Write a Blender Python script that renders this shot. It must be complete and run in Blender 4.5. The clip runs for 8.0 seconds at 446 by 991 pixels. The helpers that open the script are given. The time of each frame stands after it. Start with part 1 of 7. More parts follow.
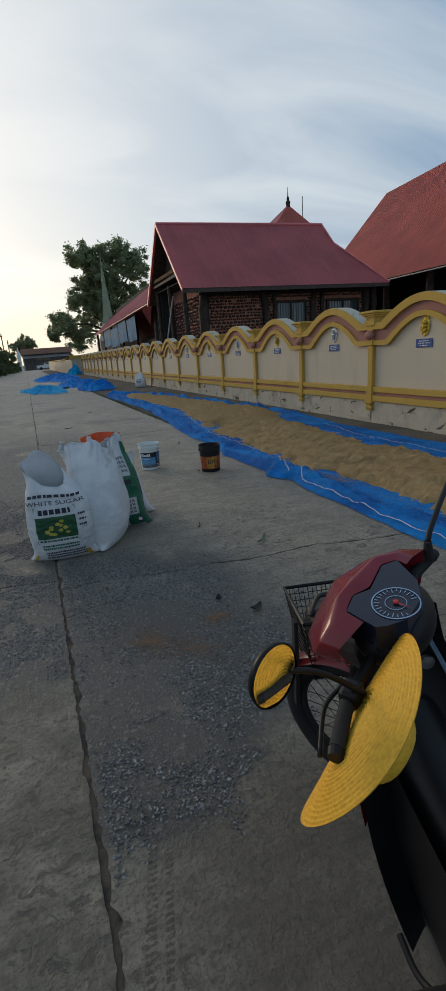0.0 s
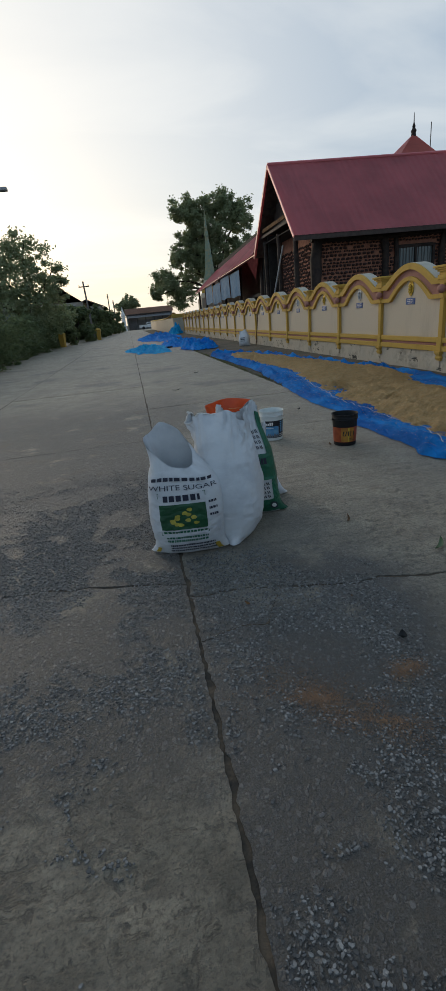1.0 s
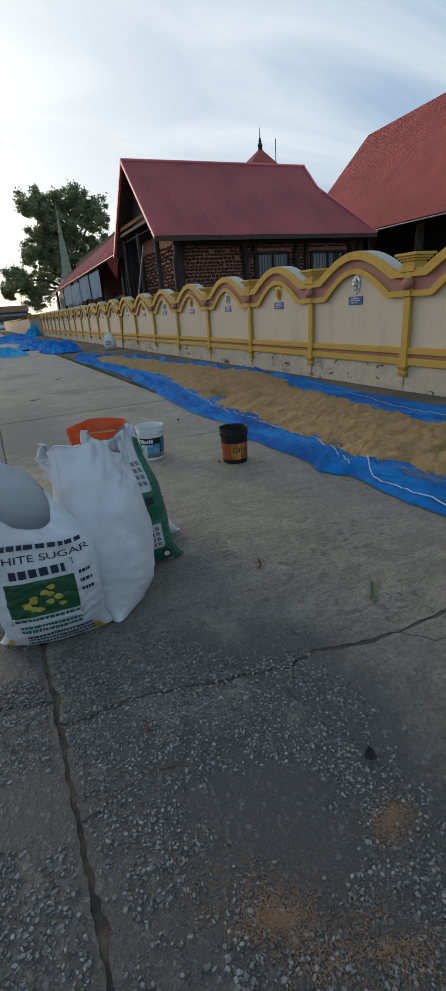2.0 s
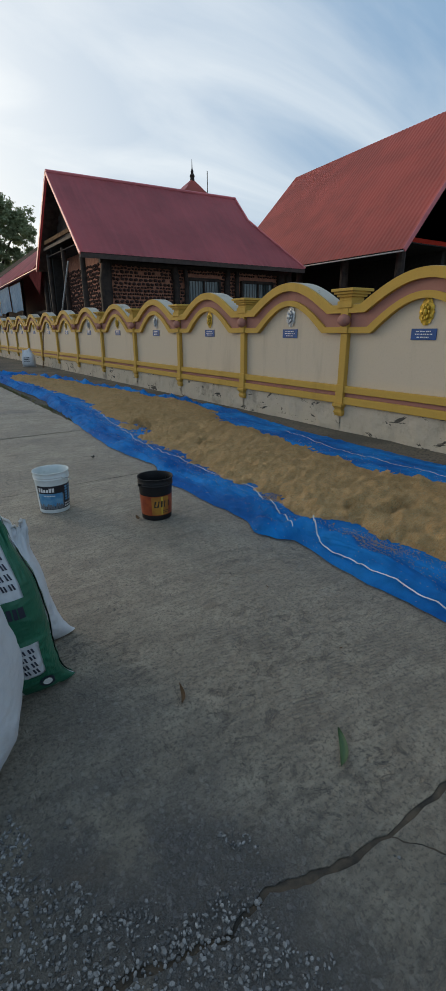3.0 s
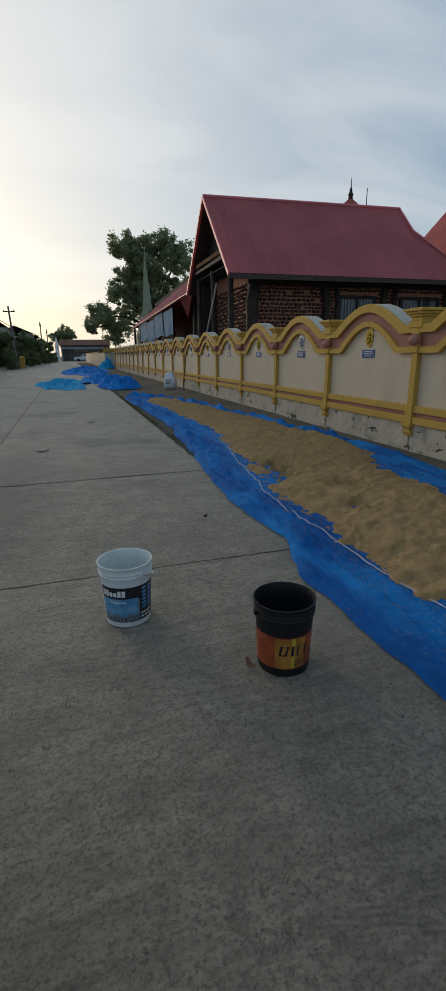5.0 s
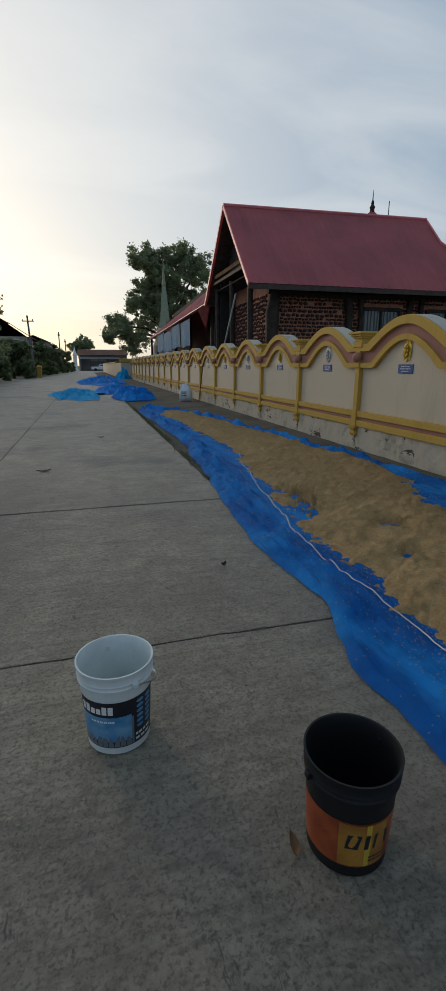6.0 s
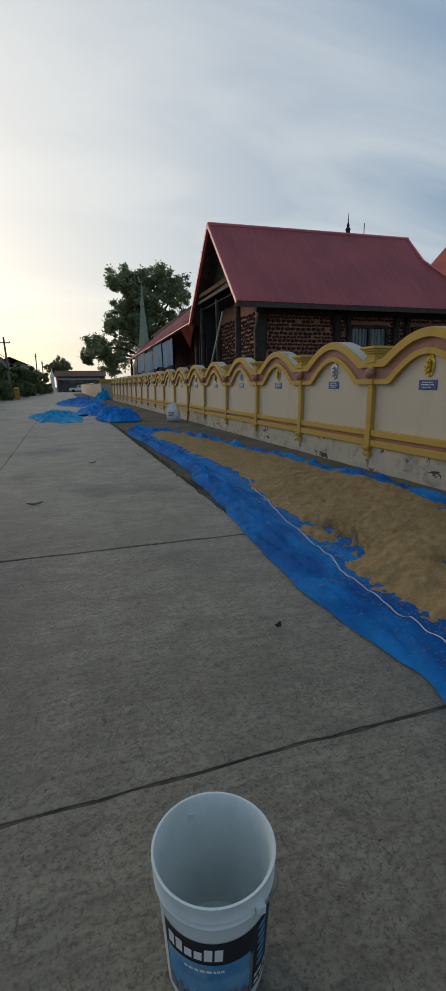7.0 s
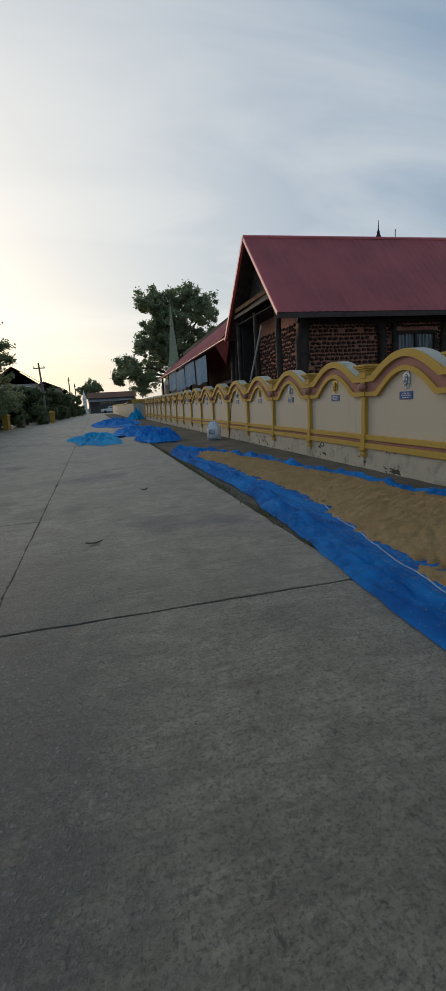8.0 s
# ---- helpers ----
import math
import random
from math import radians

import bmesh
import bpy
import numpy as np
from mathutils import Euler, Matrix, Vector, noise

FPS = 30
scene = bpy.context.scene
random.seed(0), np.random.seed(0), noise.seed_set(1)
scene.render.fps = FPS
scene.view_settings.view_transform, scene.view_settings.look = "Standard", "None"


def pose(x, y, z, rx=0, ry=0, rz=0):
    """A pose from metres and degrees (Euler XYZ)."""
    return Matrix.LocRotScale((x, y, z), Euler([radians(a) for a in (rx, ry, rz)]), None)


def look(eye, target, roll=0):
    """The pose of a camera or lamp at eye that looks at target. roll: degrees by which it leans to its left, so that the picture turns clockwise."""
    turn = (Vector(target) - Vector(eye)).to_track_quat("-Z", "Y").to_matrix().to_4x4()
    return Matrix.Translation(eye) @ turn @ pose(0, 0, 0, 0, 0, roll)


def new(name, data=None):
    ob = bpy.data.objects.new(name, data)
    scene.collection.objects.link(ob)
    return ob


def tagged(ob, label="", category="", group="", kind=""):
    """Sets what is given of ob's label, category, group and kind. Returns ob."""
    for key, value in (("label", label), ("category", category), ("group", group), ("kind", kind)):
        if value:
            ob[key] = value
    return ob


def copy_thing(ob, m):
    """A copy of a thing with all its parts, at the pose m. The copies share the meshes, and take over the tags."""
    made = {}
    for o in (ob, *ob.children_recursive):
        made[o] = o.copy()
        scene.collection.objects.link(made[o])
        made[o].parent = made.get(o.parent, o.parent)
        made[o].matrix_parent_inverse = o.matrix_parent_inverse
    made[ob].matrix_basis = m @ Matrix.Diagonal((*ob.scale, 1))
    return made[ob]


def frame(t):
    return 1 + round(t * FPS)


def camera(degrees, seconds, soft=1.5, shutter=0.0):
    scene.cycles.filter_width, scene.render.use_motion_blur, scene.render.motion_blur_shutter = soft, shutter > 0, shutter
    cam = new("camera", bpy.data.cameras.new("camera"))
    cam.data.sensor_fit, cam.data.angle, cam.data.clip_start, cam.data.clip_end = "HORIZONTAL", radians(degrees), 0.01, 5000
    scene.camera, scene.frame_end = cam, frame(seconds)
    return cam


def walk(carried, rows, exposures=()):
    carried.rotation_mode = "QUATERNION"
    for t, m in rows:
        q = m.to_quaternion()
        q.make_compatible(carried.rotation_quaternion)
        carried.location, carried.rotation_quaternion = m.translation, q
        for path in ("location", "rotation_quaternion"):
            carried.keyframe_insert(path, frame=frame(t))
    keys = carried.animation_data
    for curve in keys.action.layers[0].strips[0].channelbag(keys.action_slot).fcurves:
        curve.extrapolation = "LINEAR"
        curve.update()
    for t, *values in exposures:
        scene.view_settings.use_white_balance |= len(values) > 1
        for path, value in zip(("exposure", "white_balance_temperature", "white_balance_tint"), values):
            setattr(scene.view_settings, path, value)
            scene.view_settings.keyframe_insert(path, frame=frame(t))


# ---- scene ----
cam = camera(50.4, 8.0)
METRES, EYE, TILT, LEAN, TURN = 7.075, 1.55, 0.0, 0.0, -20.7
ROWS = [
    (0.0, 0.0, 0.0, 0.0, -1.25, -17.07, 4.08),
    (0.5, -0.04, 0.0522, -0.0055, 6.29, -19.65, 5.28),
    (1.0, -0.0655, 0.1101, -0.0049, 10.03, -20.81, 5.28),
    (1.5, -0.0871, 0.1666, -0.0071, 3.94, -21.18, 4.51),
    (2.0, -0.0836, 0.2277, -0.0096, -5.25, -21.68, 4.0),
    (3.5, -0.0554, 0.4117, -0.0056, -13.94, -18.68, -0.33),
    (4.0, -0.0522, 0.4762, -0.0097, -7.44, -18.11, 0.08),
    (4.5, -0.0455, 0.5406, -0.0137, 0.25, -17.43, 1.75),
    (6.0, -0.0599, 0.7162, -0.0097, 5.16, -15.39, 0.01),
    (6.5, -0.0907, 0.7645, -0.0103, 3.11, -13.24, -0.58),
    (7.0, -0.131, 0.811, -0.012, 2.49, -13.19, 0.71),
    (7.5, -0.1711, 0.862, -0.007, 2.72, -12.81, 1.2),
    (8.0, -0.2168, 0.9162, -0.0044, 5.68, -11.36, 3.26),
]
walk(cam, [(t, pose(0, 0, EYE, TILT, LEAN, TURN) @ pose(METRES * x, METRES * y, METRES * z, 90 + pitch, roll, yaw)) for t, x, y, z, yaw, pitch, roll in ROWS],
     exposures=[(0.0, 0.17), (1.0, 0.17), (2.0, 0.45), (3.5, 0.40), (4.0, 0.15), (4.5, 0.05), (6.0, 0.03), (8.0, 0.01)])

# ---- light ----
SUN = Vector((-0.36, 0.92, 0.15)).normalized()
world = bpy.data.worlds.new("evening_sky")
scene.world = world
world.use_nodes = True


def sky():
    nt = world.node_tree
    nt.nodes.clear()
    N, L = nt.nodes.new, nt.links.new

    def math_(op, a, b=None, clamp=False):
        n = N("ShaderNodeMath")
        n.operation, n.use_clamp = op, clamp
        for i, v in enumerate((a, b)):
            if v is None:
                continue
            if isinstance(v, (int, float)):
                n.inputs[i].default_value = v
            else:
                L(v, n.inputs[i])
        return n.outputs[0]

    def mix(f, a, b):
        n = N("ShaderNodeMix")
        n.data_type = "RGBA"
        for i, v in ((0, f), (6, a), (7, b)):
            if isinstance(v, (int, float)):
                n.inputs[i].default_value = v
            elif isinstance(v, tuple):
                n.inputs[i].default_value = (*v, 1)
            else:
                L(v, n.inputs[i])
        return n.outputs[2]

    tc = N("ShaderNodeTexCoord").outputs["Generated"]
    nish = N("ShaderNodeTexSky")
    nish.sky_type, nish.sun_disc = "NISHITA", False
    nish.sun_elevation, nish.sun_rotation = radians(8.5), radians(-21.4)
    nish.air_density, nish.dust_density, nish.ozone_density = 1.0, 2.0, 1.2
    dot = N("ShaderNodeVectorMath")
    dot.operation = "DOT_PRODUCT"
    L(tc, dot.inputs[0])
    dot.inputs[1].default_value = SUN
    near = math_("MAXIMUM", dot.outputs["Value"], 0.0)
    sep = N("ShaderNodeSeparateXYZ")
    L(tc, sep.inputs[0])
    up = math_("MAXIMUM", sep.outputs["Z"], 0.0)
    # thin high cloud: pale towards the sun, grey-blue away from it
    wide = math_("POWER", near, 2.6)
    veil = mix(wide, (0.20, 0.335, 0.505), (0.98, 0.972, 0.935))
    low = math_("POWER", math_("SUBTRACT", 1.0, up), 7.0)
    warm = math_("MULTIPLY", math_("POWER", low, 1.8), math_("POWER", near, 9.0), True)
    veil = mix(warm, veil, (1.0, 0.80, 0.42))
    haze = math_("MULTIPLY", low, 0.35, True)
    veil = mix(haze, veil, (0.62, 0.66, 0.66))
    # streaks, drawn out flat on a ceiling of cloud
    div = math_("ADD", up, 0.18)
    flat = N("ShaderNodeCombineXYZ")
    L(math_("DIVIDE", sep.outputs["X"], div), flat.inputs[0])
    L(math_("DIVIDE", sep.outputs["Y"], div), flat.inputs[1])
    mp = N("ShaderNodeMapping")
    mp.inputs["Rotation"].default_value = (0, 0, radians(-35))
    mp.inputs["Scale"].default_value = (0.55, 1.5, 1)
    L(flat.outputs[0], mp.inputs[0])
    nz = N("ShaderNodeTexNoise")
    nz.inputs["Scale"].default_value, nz.inputs["Detail"].default_value = 1.3, 7
    nz.inputs["Roughness"].default_value, nz.inputs["Distortion"].default_value = 0.52, 0.6
    L(mp.outputs[0], nz.inputs["Vector"])
    ramp = N("ShaderNodeValToRGB")
    ramp.color_ramp.elements[0].position, ramp.color_ramp.elements[1].position = 0.42, 0.66
    L(nz.outputs[0], ramp.inputs[0])
    streak = math_("MULTIPLY", ramp.outputs[0], 0.6)
    veil = mix(streak, veil, mix(math_("POWER", near, 1.6), (0.66, 0.73, 0.78), (1.0, 0.99, 0.95)))
    scaled = N("ShaderNodeVectorMath")
    scaled.operation = "SCALE"
    L(nish.outputs[0], scaled.inputs[0])
    scaled.inputs["Scale"].default_value = 0.10
    total = mix(0.8, scaled.outputs[0], veil)
    bg = N("ShaderNodeBackground")
    L(total, bg.inputs[0])
    bg.inputs[1].default_value = 1.0
    L(bg.outputs[0], N("ShaderNodeOutputWorld").inputs[0])


sky()
sun_data = bpy.data.lights.new("sun", "SUN")
sun_data.energy, sun_data.angle, sun_data.color = 0.7, radians(14), (1.0, 0.82, 0.6)
sun = new("sun", sun_data)
sun.matrix_world = look(SUN * 200, (0, 0, 0))


# ---- materials ----
class Nodes:
    """A node material with short hands for the nodes that it uses."""

    def __init__(self, name, placed=False):
        self.m = bpy.data.materials.new(name)
        self.m.use_nodes = True
        self.t = self.m.node_tree
        self.b = self.t.nodes["Principled BSDF"]
        self.co = self.t.nodes.new("ShaderNodeNewGeometry").outputs["Position"] if placed else self.t.nodes.new("ShaderNodeTexCoord").outputs["Object"]

    def n(self, kind):
        return self.t.nodes.new(kind)

    def put(self, sock, v):
        if isinstance(v, tuple):
            sock.default_value = (*v, 1) if len(v) == 3 and sock.type == "RGBA" else v
        elif isinstance(v, (int, float)):
            sock.default_value = v
        else:
            self.t.links.new(v, sock)

    def mapped(self, scale=(1, 1, 1), rot=(0, 0, 0)):
        n = self.n("ShaderNodeMapping")
        n.inputs["Scale"].default_value = scale
        n.inputs["Rotation"].default_value = [radians(a) for a in rot]
        self.put(n.inputs[0], self.co)
        return n.outputs[0]

    def noise(self, scale, detail=4, rough=0.55, vec=None, distort=0.0):
        n = self.n("ShaderNodeTexNoise")
        n.inputs["Scale"].default_value, n.inputs["Detail"].default_value = scale, detail
        n.inputs["Roughness"].default_value, n.inputs["Distortion"].default_value = rough, distort
        self.put(n.inputs["Vector"], vec or self.co)
        return n.outputs[0]

    def cells(self, scale, feature="F1", vec=None, out="Distance"):
        n = self.n("ShaderNodeTexVoronoi")
        n.feature = feature
        n.inputs["Scale"].default_value = scale
        self.put(n.inputs["Vector"], vec or self.co)
        return n.outputs[out]

    def ramp(self, f, a, b):
        n = self.n("ShaderNodeMapRange")
        n.clamp = True
        n.interpolation_type = "SMOOTHSTEP"
        self.put(n.inputs[0], f)
        n.inputs[1].default_value, n.inputs[2].default_value = a, b
        return n.outputs[0]

    def mix(self, f, a, b):
        n = self.n("ShaderNodeMix")
        n.data_type = "RGBA"
        for i, v in ((0, f), (6, a), (7, b)):
            self.put(n.inputs[i], v)
        return n.outputs[2]

    def math(self, op, a, b):
        n = self.n("ShaderNodeMath")
        n.operation = op
        self.put(n.inputs[0], a), self.put(n.inputs[1], b)
        return n.outputs[0]

    def axis(self, i):
        n = self.n("ShaderNodeSeparateXYZ")
        self.put(n.inputs[0], self.co)
        return n.outputs[i]

    def random(self):
        return self.n("ShaderNodeObjectInfo").outputs["Random"]

    def island(self):
        return self.n("ShaderNodeNewGeometry").outputs["Random Per Island"]

    def done(self, colour, rough=0.7, bump=None, strength=0.3, dist=0.01, metal=0.0, spec=0.5):
        self.put(self.b.inputs["Base Color"], colour)
        self.put(self.b.inputs["Roughness"], rough)
        self.b.inputs["Metallic"].default_value = metal
        self.b.inputs["Specular IOR Level"].default_value = spec
        if bump is not None:
            n = self.n("ShaderNodeBump")
            n.inputs["Strength"].default_value, n.inputs["Distance"].default_value = strength, dist
            self.put(n.inputs["Height"], bump)
            self.put(self.b.inputs["Normal"], n.outputs[0])
        return self.m


def plain(name, c1, c2=None, scale=6, rough=0.6, metal=0.0, strength=0.15, dist=0.004, fine=60, spec=0.5):
    """A surface with a coarse and a fine variation of its colour and a little relief."""
    k = Nodes(name)
    c2 = c2 or tuple(v * 0.72 for v in c1)
    f = k.math("MULTIPLY", k.noise(scale, 5), 1.0)
    g = k.noise(fine, 3)
    col = k.mix(k.ramp(f, 0.35, 0.68), c1, c2)
    col = k.mix(k.math("MULTIPLY", k.ramp(g, 0.45, 0.75), 0.35), col, c2)
    r = k.math("ADD", k.math("MULTIPLY", f, 0.25), rough - 0.12)
    return k.done(col, r, g, strength, dist, metal, spec)


def concrete(name):
    k = Nodes(name)
    big = k.noise(0.55, 5, 0.6)
    mid = k.noise(3.2, 6, 0.62, distort=0.4)
    fine = k.noise(62, 6, 0.74)
    x, y = k.axis(0), k.axis(1)
    base = k.mix(k.ramp(mid, 0.34, 0.7), (0.335, 0.284, 0.208), (0.49, 0.422, 0.312))
    base = k.mix(k.math("MULTIPLY", k.ramp(big, 0.45, 0.68), 0.5), base, (0.25, 0.218, 0.165))
    # long trowel and broom streaks across the way
    streak = k.noise(5.0, 6, 0.66, k.mapped((0.45, 4.2, 1.0), (0, 0, 4)), 0.3)
    base = k.mix(k.math("MULTIPLY", k.ramp(streak, 0.47, 0.68), 0.5), base, (0.19, 0.165, 0.125))
    pale = k.noise(3.4, 6, 0.66, k.mapped((0.5, 2.6, 1.0), (0, 0, 8)))
    base = k.mix(k.math("MULTIPLY", k.ramp(pale, 0.52, 0.70), 0.45), base, (0.52, 0.455, 0.345))
    # the worn stretches, where the stones of the mix lie bare
    wob = k.math("MULTIPLY", k.math("SUBTRACT", k.noise(0.9, 5, 0.6), 0.5), 4.2)
    rag = k.math("MULTIPLY", k.math("SUBTRACT", k.noise(4.5, 6, 0.65), 0.5), 0.55)
    worn_y = k.ramp(k.math("ADD", y, wob), 4.3, 2.9)
    worn_x = k.ramp(k.math("ADD", x, k.math("MULTIPLY", wob, 0.5)), 1.65, 0.95)
    near_y = k.ramp(k.math("ADD", k.math("SUBTRACT", y, k.math("MULTIPLY", k.math("MAXIMUM", k.math("SUBTRACT", x, 0.3), 0.0), 0.7)), rag), 1.10, 1.30)
    right = k.math("MULTIPLY", k.math("MULTIPLY", worn_y, near_y), worn_x)
    far = k.math("MULTIPLY", k.ramp(k.noise(0.45, 4, 0.6), 0.54, 0.66), k.math("MULTIPLY", k.ramp(y, 4.5, 7.0), 0.6))
    patch = k.math("MULTIPLY", k.ramp(k.math("ADD", x, k.math("MULTIPLY", rag, 2.0)), 1.25, 0.45), k.math("MULTIPLY", k.ramp(k.math("ADD", y, rag), 6.9, 7.9), k.ramp(y, 13.0, 9.5)))
    right = k.math("MAXIMUM", k.math("MAXIMUM", right, far), k.math("MULTIPLY", patch, 0.8))
    left = k.math("MULTIPLY", k.ramp(k.math("ADD", y, k.math("MULTIPLY", rag, 1.6)), 1.85, 2.35), k.ramp(k.math("ADD", y, k.math("MULTIPLY", wob, 0.6)), 13.0, 9.0))
    left = k.math("MAXIMUM", left, far)
    west = k.ramp(x, -0.04, -0.055)
    worn = k.math("ADD", k.math("MULTIPLY", left, west), k.math("MULTIPLY", right, k.math("SUBTRACT", 1.0, west)))
    worn = k.math("MULTIPLY", worn, k.ramp(k.noise(2.1, 5, 0.65), 0.28, 0.44))
    jit = k.n("ShaderNodeVectorMath")
    jit.operation = "MULTIPLY_ADD"
    nz = k.n("ShaderNodeTexNoise")
    nz.inputs["Scale"].default_value, nz.inputs["Detail"].default_value = 38, 3
    k.put(nz.inputs["Vector"], k.co)
    k.put(jit.inputs[0], nz.outputs["Color"])
    jit.inputs[1].default_value = (0.022, 0.022, 0.0)
    k.put(jit.inputs[2], k.mapped((0.8, 0.6, 1.0), (0, 0, 33)))
    sv = jit.outputs[0]

    def chips(scale, keep, r0, r1):
        """Flat stones: where they lie, and a random tone for each."""
        g = k.n("ShaderNodeSeparateColor")
        k.put(g.inputs[0], k.cells(scale, vec=sv, out="Color"))
        there = k.math("MULTIPLY", k.ramp(k.cells(scale, vec=sv), r1, r0), k.ramp(g.outputs[1], keep + 0.02, keep))
        return there, g.outputs[0]

    m1, t1 = chips(58, 0.55, 0.34, 0.44)
    m2, t2 = chips(125, 0.62, 0.32, 0.44)
    grit = k.noise(190, 4, 0.7)
    stone = k.mix(k.ramp(grit, 0.36, 0.66), (0.055, 0.053, 0.05), (0.20, 0.192, 0.176))
    stone = k.mix(m2, stone, k.mix(t2, (0.12, 0.117, 0.113), (0.28, 0.272, 0.26)))
    stone = k.mix(m1, stone, k.mix(t1, (0.13, 0.129, 0.127), (0.31, 0.302, 0.288)))
    stone = k.mix(k.math("MULTIPLY", k.ramp(k.noise(30, 5, 0.7), 0.46, 0.62), 0.5), stone, (0.15, 0.143, 0.13))
    col = k.mix(worn, base, stone)
    # pits where the skin has broken away, on the nearer slabs
    pit = k.ramp(k.noise(11, 6, 0.68, k.mapped((1.0, 1.3, 1.0), (0, 0, 20)), 0.8), 0.555, 0.60)
    pit = k.math("MULTIPLY", pit, k.math("MULTIPLY", k.math("MAXIMUM", k.ramp(k.noise(1.9, 4, 0.6), 0.44, 0.60), k.math("MULTIPLY", west, k.ramp(y, 2.8, 2.0))), k.math("SUBTRACT", 1.0, worn)))
    pit = k.math("MULTIPLY", pit, k.math("ADD", k.math("MULTIPLY", k.ramp(y, 6.0, 3.0), 0.75), 0.25))
    col = k.mix(k.math("MULTIPLY", pit, 0.7), col, k.mix(k.ramp(grit, 0.4, 0.65), (0.06, 0.056, 0.05), (0.19, 0.175, 0.15)))
    # brown soil trodden into it, dark stains, pale lime
    soil = k.math("MULTIPLY", k.ramp(k.noise(1.6, 6, 0.7), 0.54, 0.72), 0.6)
    col = k.mix(soil, col, (0.18, 0.132, 0.083))
    dark = k.math("MULTIPLY", k.ramp(k.noise(15, 6, 0.72, k.mapped((1.5, 0.8, 1)), 0.9), 0.60, 0.68), 0.75)
    col = k.mix(dark, col, (0.055, 0.052, 0.047))
    mott = k.ramp(k.noise(23, 7, 0.76, k.mapped((0.9, 1.25, 1), (0, 0, -24))), 0.46, 0.66)
    col = k.mix(k.math("MULTIPLY", mott, 0.52), col, (0.14, 0.122, 0.094))
    col = k.mix(k.math("MULTIPLY", k.ramp(fine, 0.49, 0.62), 0.66), col, (0.105, 0.092, 0.073))
    speck = k.ramp(k.cells(24), 0.07, 0.03)
    col = k.mix(k.math("MULTIPLY", speck, k.ramp(k.noise(3.7, 3), 0.5, 0.6)), col, (0.34, 0.315, 0.28))
    # old grime on the nearest stretch of the far lane
    grime = k.math("MULTIPLY", k.math("MULTIPLY", west, k.ramp(y, 2.6, 1.7)), k.ramp(k.noise(2.6, 6, 0.7), 0.36, 0.58))
    col = k.mix(k.math("MULTIPLY", grime, 0.6), col, (0.095, 0.09, 0.066))
    wash = k.math("MULTIPLY", k.ramp(k.math("ADD", y, rag), 1.55, 1.0), k.math("MULTIPLY", k.ramp(x, 0.0, 0.35), k.ramp(k.noise(3.0, 6, 0.7), 0.30, 0.52)))
    col = k.mix(k.math("MULTIPLY", wash, 0.65), col, (0.115, 0.085, 0.058))
    # two muddy tyre prints in front of the parked motorcycle
    u = k.math("SUBTRACT", x, k.math("MULTIPLY", k.math("SUBTRACT", y, 1.0), 0.27))
    lug = k.n("ShaderNodeTexWave")
    lug.bands_direction = "Y"
    lug.inputs["Scale"].default_value, lug.inputs["Distortion"].default_value = 17, 3.0
    lug.inputs["Detail Scale"].default_value = 6
    k.put(lug.inputs["Vector"], k.co)
    lane = 0.0
    for c, w in ((0.062, 0.020), (0.116, 0.016)):
        d = k.math("ABSOLUTE", k.math("SUBTRACT", u, c), 0)
        lane = k.math("MAXIMUM", lane, k.ramp(d, w, w * 0.6))
    lane = k.math("MULTIPLY", lane, k.math("MULTIPLY", k.ramp(y, 1.25, 1.12), k.ramp(lug.outputs[1], 0.2, 0.65)))
    lane = k.math("MULTIPLY", lane, k.ramp(k.noise(20, 3), 0.3, 0.5))
    col = k.mix(k.math("MULTIPLY", lane, 0.75), col, (0.085, 0.066, 0.046))
    tint = k.math("MULTIPLY", k.random(), 0.10)
    col = k.mix(tint, col, (0.10, 0.097, 0.09))
    # broom marks across the way
    br = k.n("ShaderNodeTexWave")
    br.bands_direction = "Y"
    br.inputs["Scale"].default_value, br.inputs["Distortion"].default_value = 15, 3.4
    br.inputs["Detail"].default_value = 4
    k.put(br.inputs["Vector"], k.mapped(rot=(0, 0, 16)))
    brm = k.math("MULTIPLY", br.outputs[1], k.math("MULTIPLY", k.ramp(k.noise(1.3, 5, 0.65), 0.44, 0.64), k.ramp(k.noise(9, 5, 0.65), 0.38, 0.62)))
    swept = k.math("MULTIPLY", k.ramp(x, 1.0, 1.7), k.math("MULTIPLY", k.ramp(y, 2.7, 3.6), k.ramp(y, 6.4, 5.0)))
    brm = k.math("MULTIPLY", brm, k.math("ADD", k.math("MULTIPLY", swept, 0.7), 0.10))
    # shade in the broom grooves is put into the colour, besides their relief
    col = k.mix(k.math("MULTIPLY", brm, 0.5), col, (0.135, 0.118, 0.092))
    h = k.math("ADD", k.math("MULTIPLY", fine, 0.6), k.math("MULTIPLY", k.math("ADD", k.math("MULTIPLY", m1, 1.3), k.math("ADD", k.math("MULTIPLY", m2, 0.7), k.math("MULTIPLY", grit, 0.9))), worn))
    rough_h = k.math("ADD", k.math("MULTIPLY", k.noise(24, 7, 0.75, k.mapped((1.3, 0.8, 1))), 2.8), k.math("MULTIPLY", k.noise(7, 5, 0.65), 2.0))
    h = k.math("ADD", k.math("ADD", h, rough_h), k.math("ADD", k.math("MULTIPLY", mid, 1.2), k.math("MULTIPLY", streak, 1.0)))
    h = k.math("SUBTRACT", h, k.math("ADD", k.math("MULTIPLY", pit, 2.4), k.math("ADD", k.math("MULTIPLY", brm, 0.9), k.math("MULTIPLY", mott, 0.4))))
    return k.done(col, 0.58, h, 1.0, 0.015, spec=0.75)


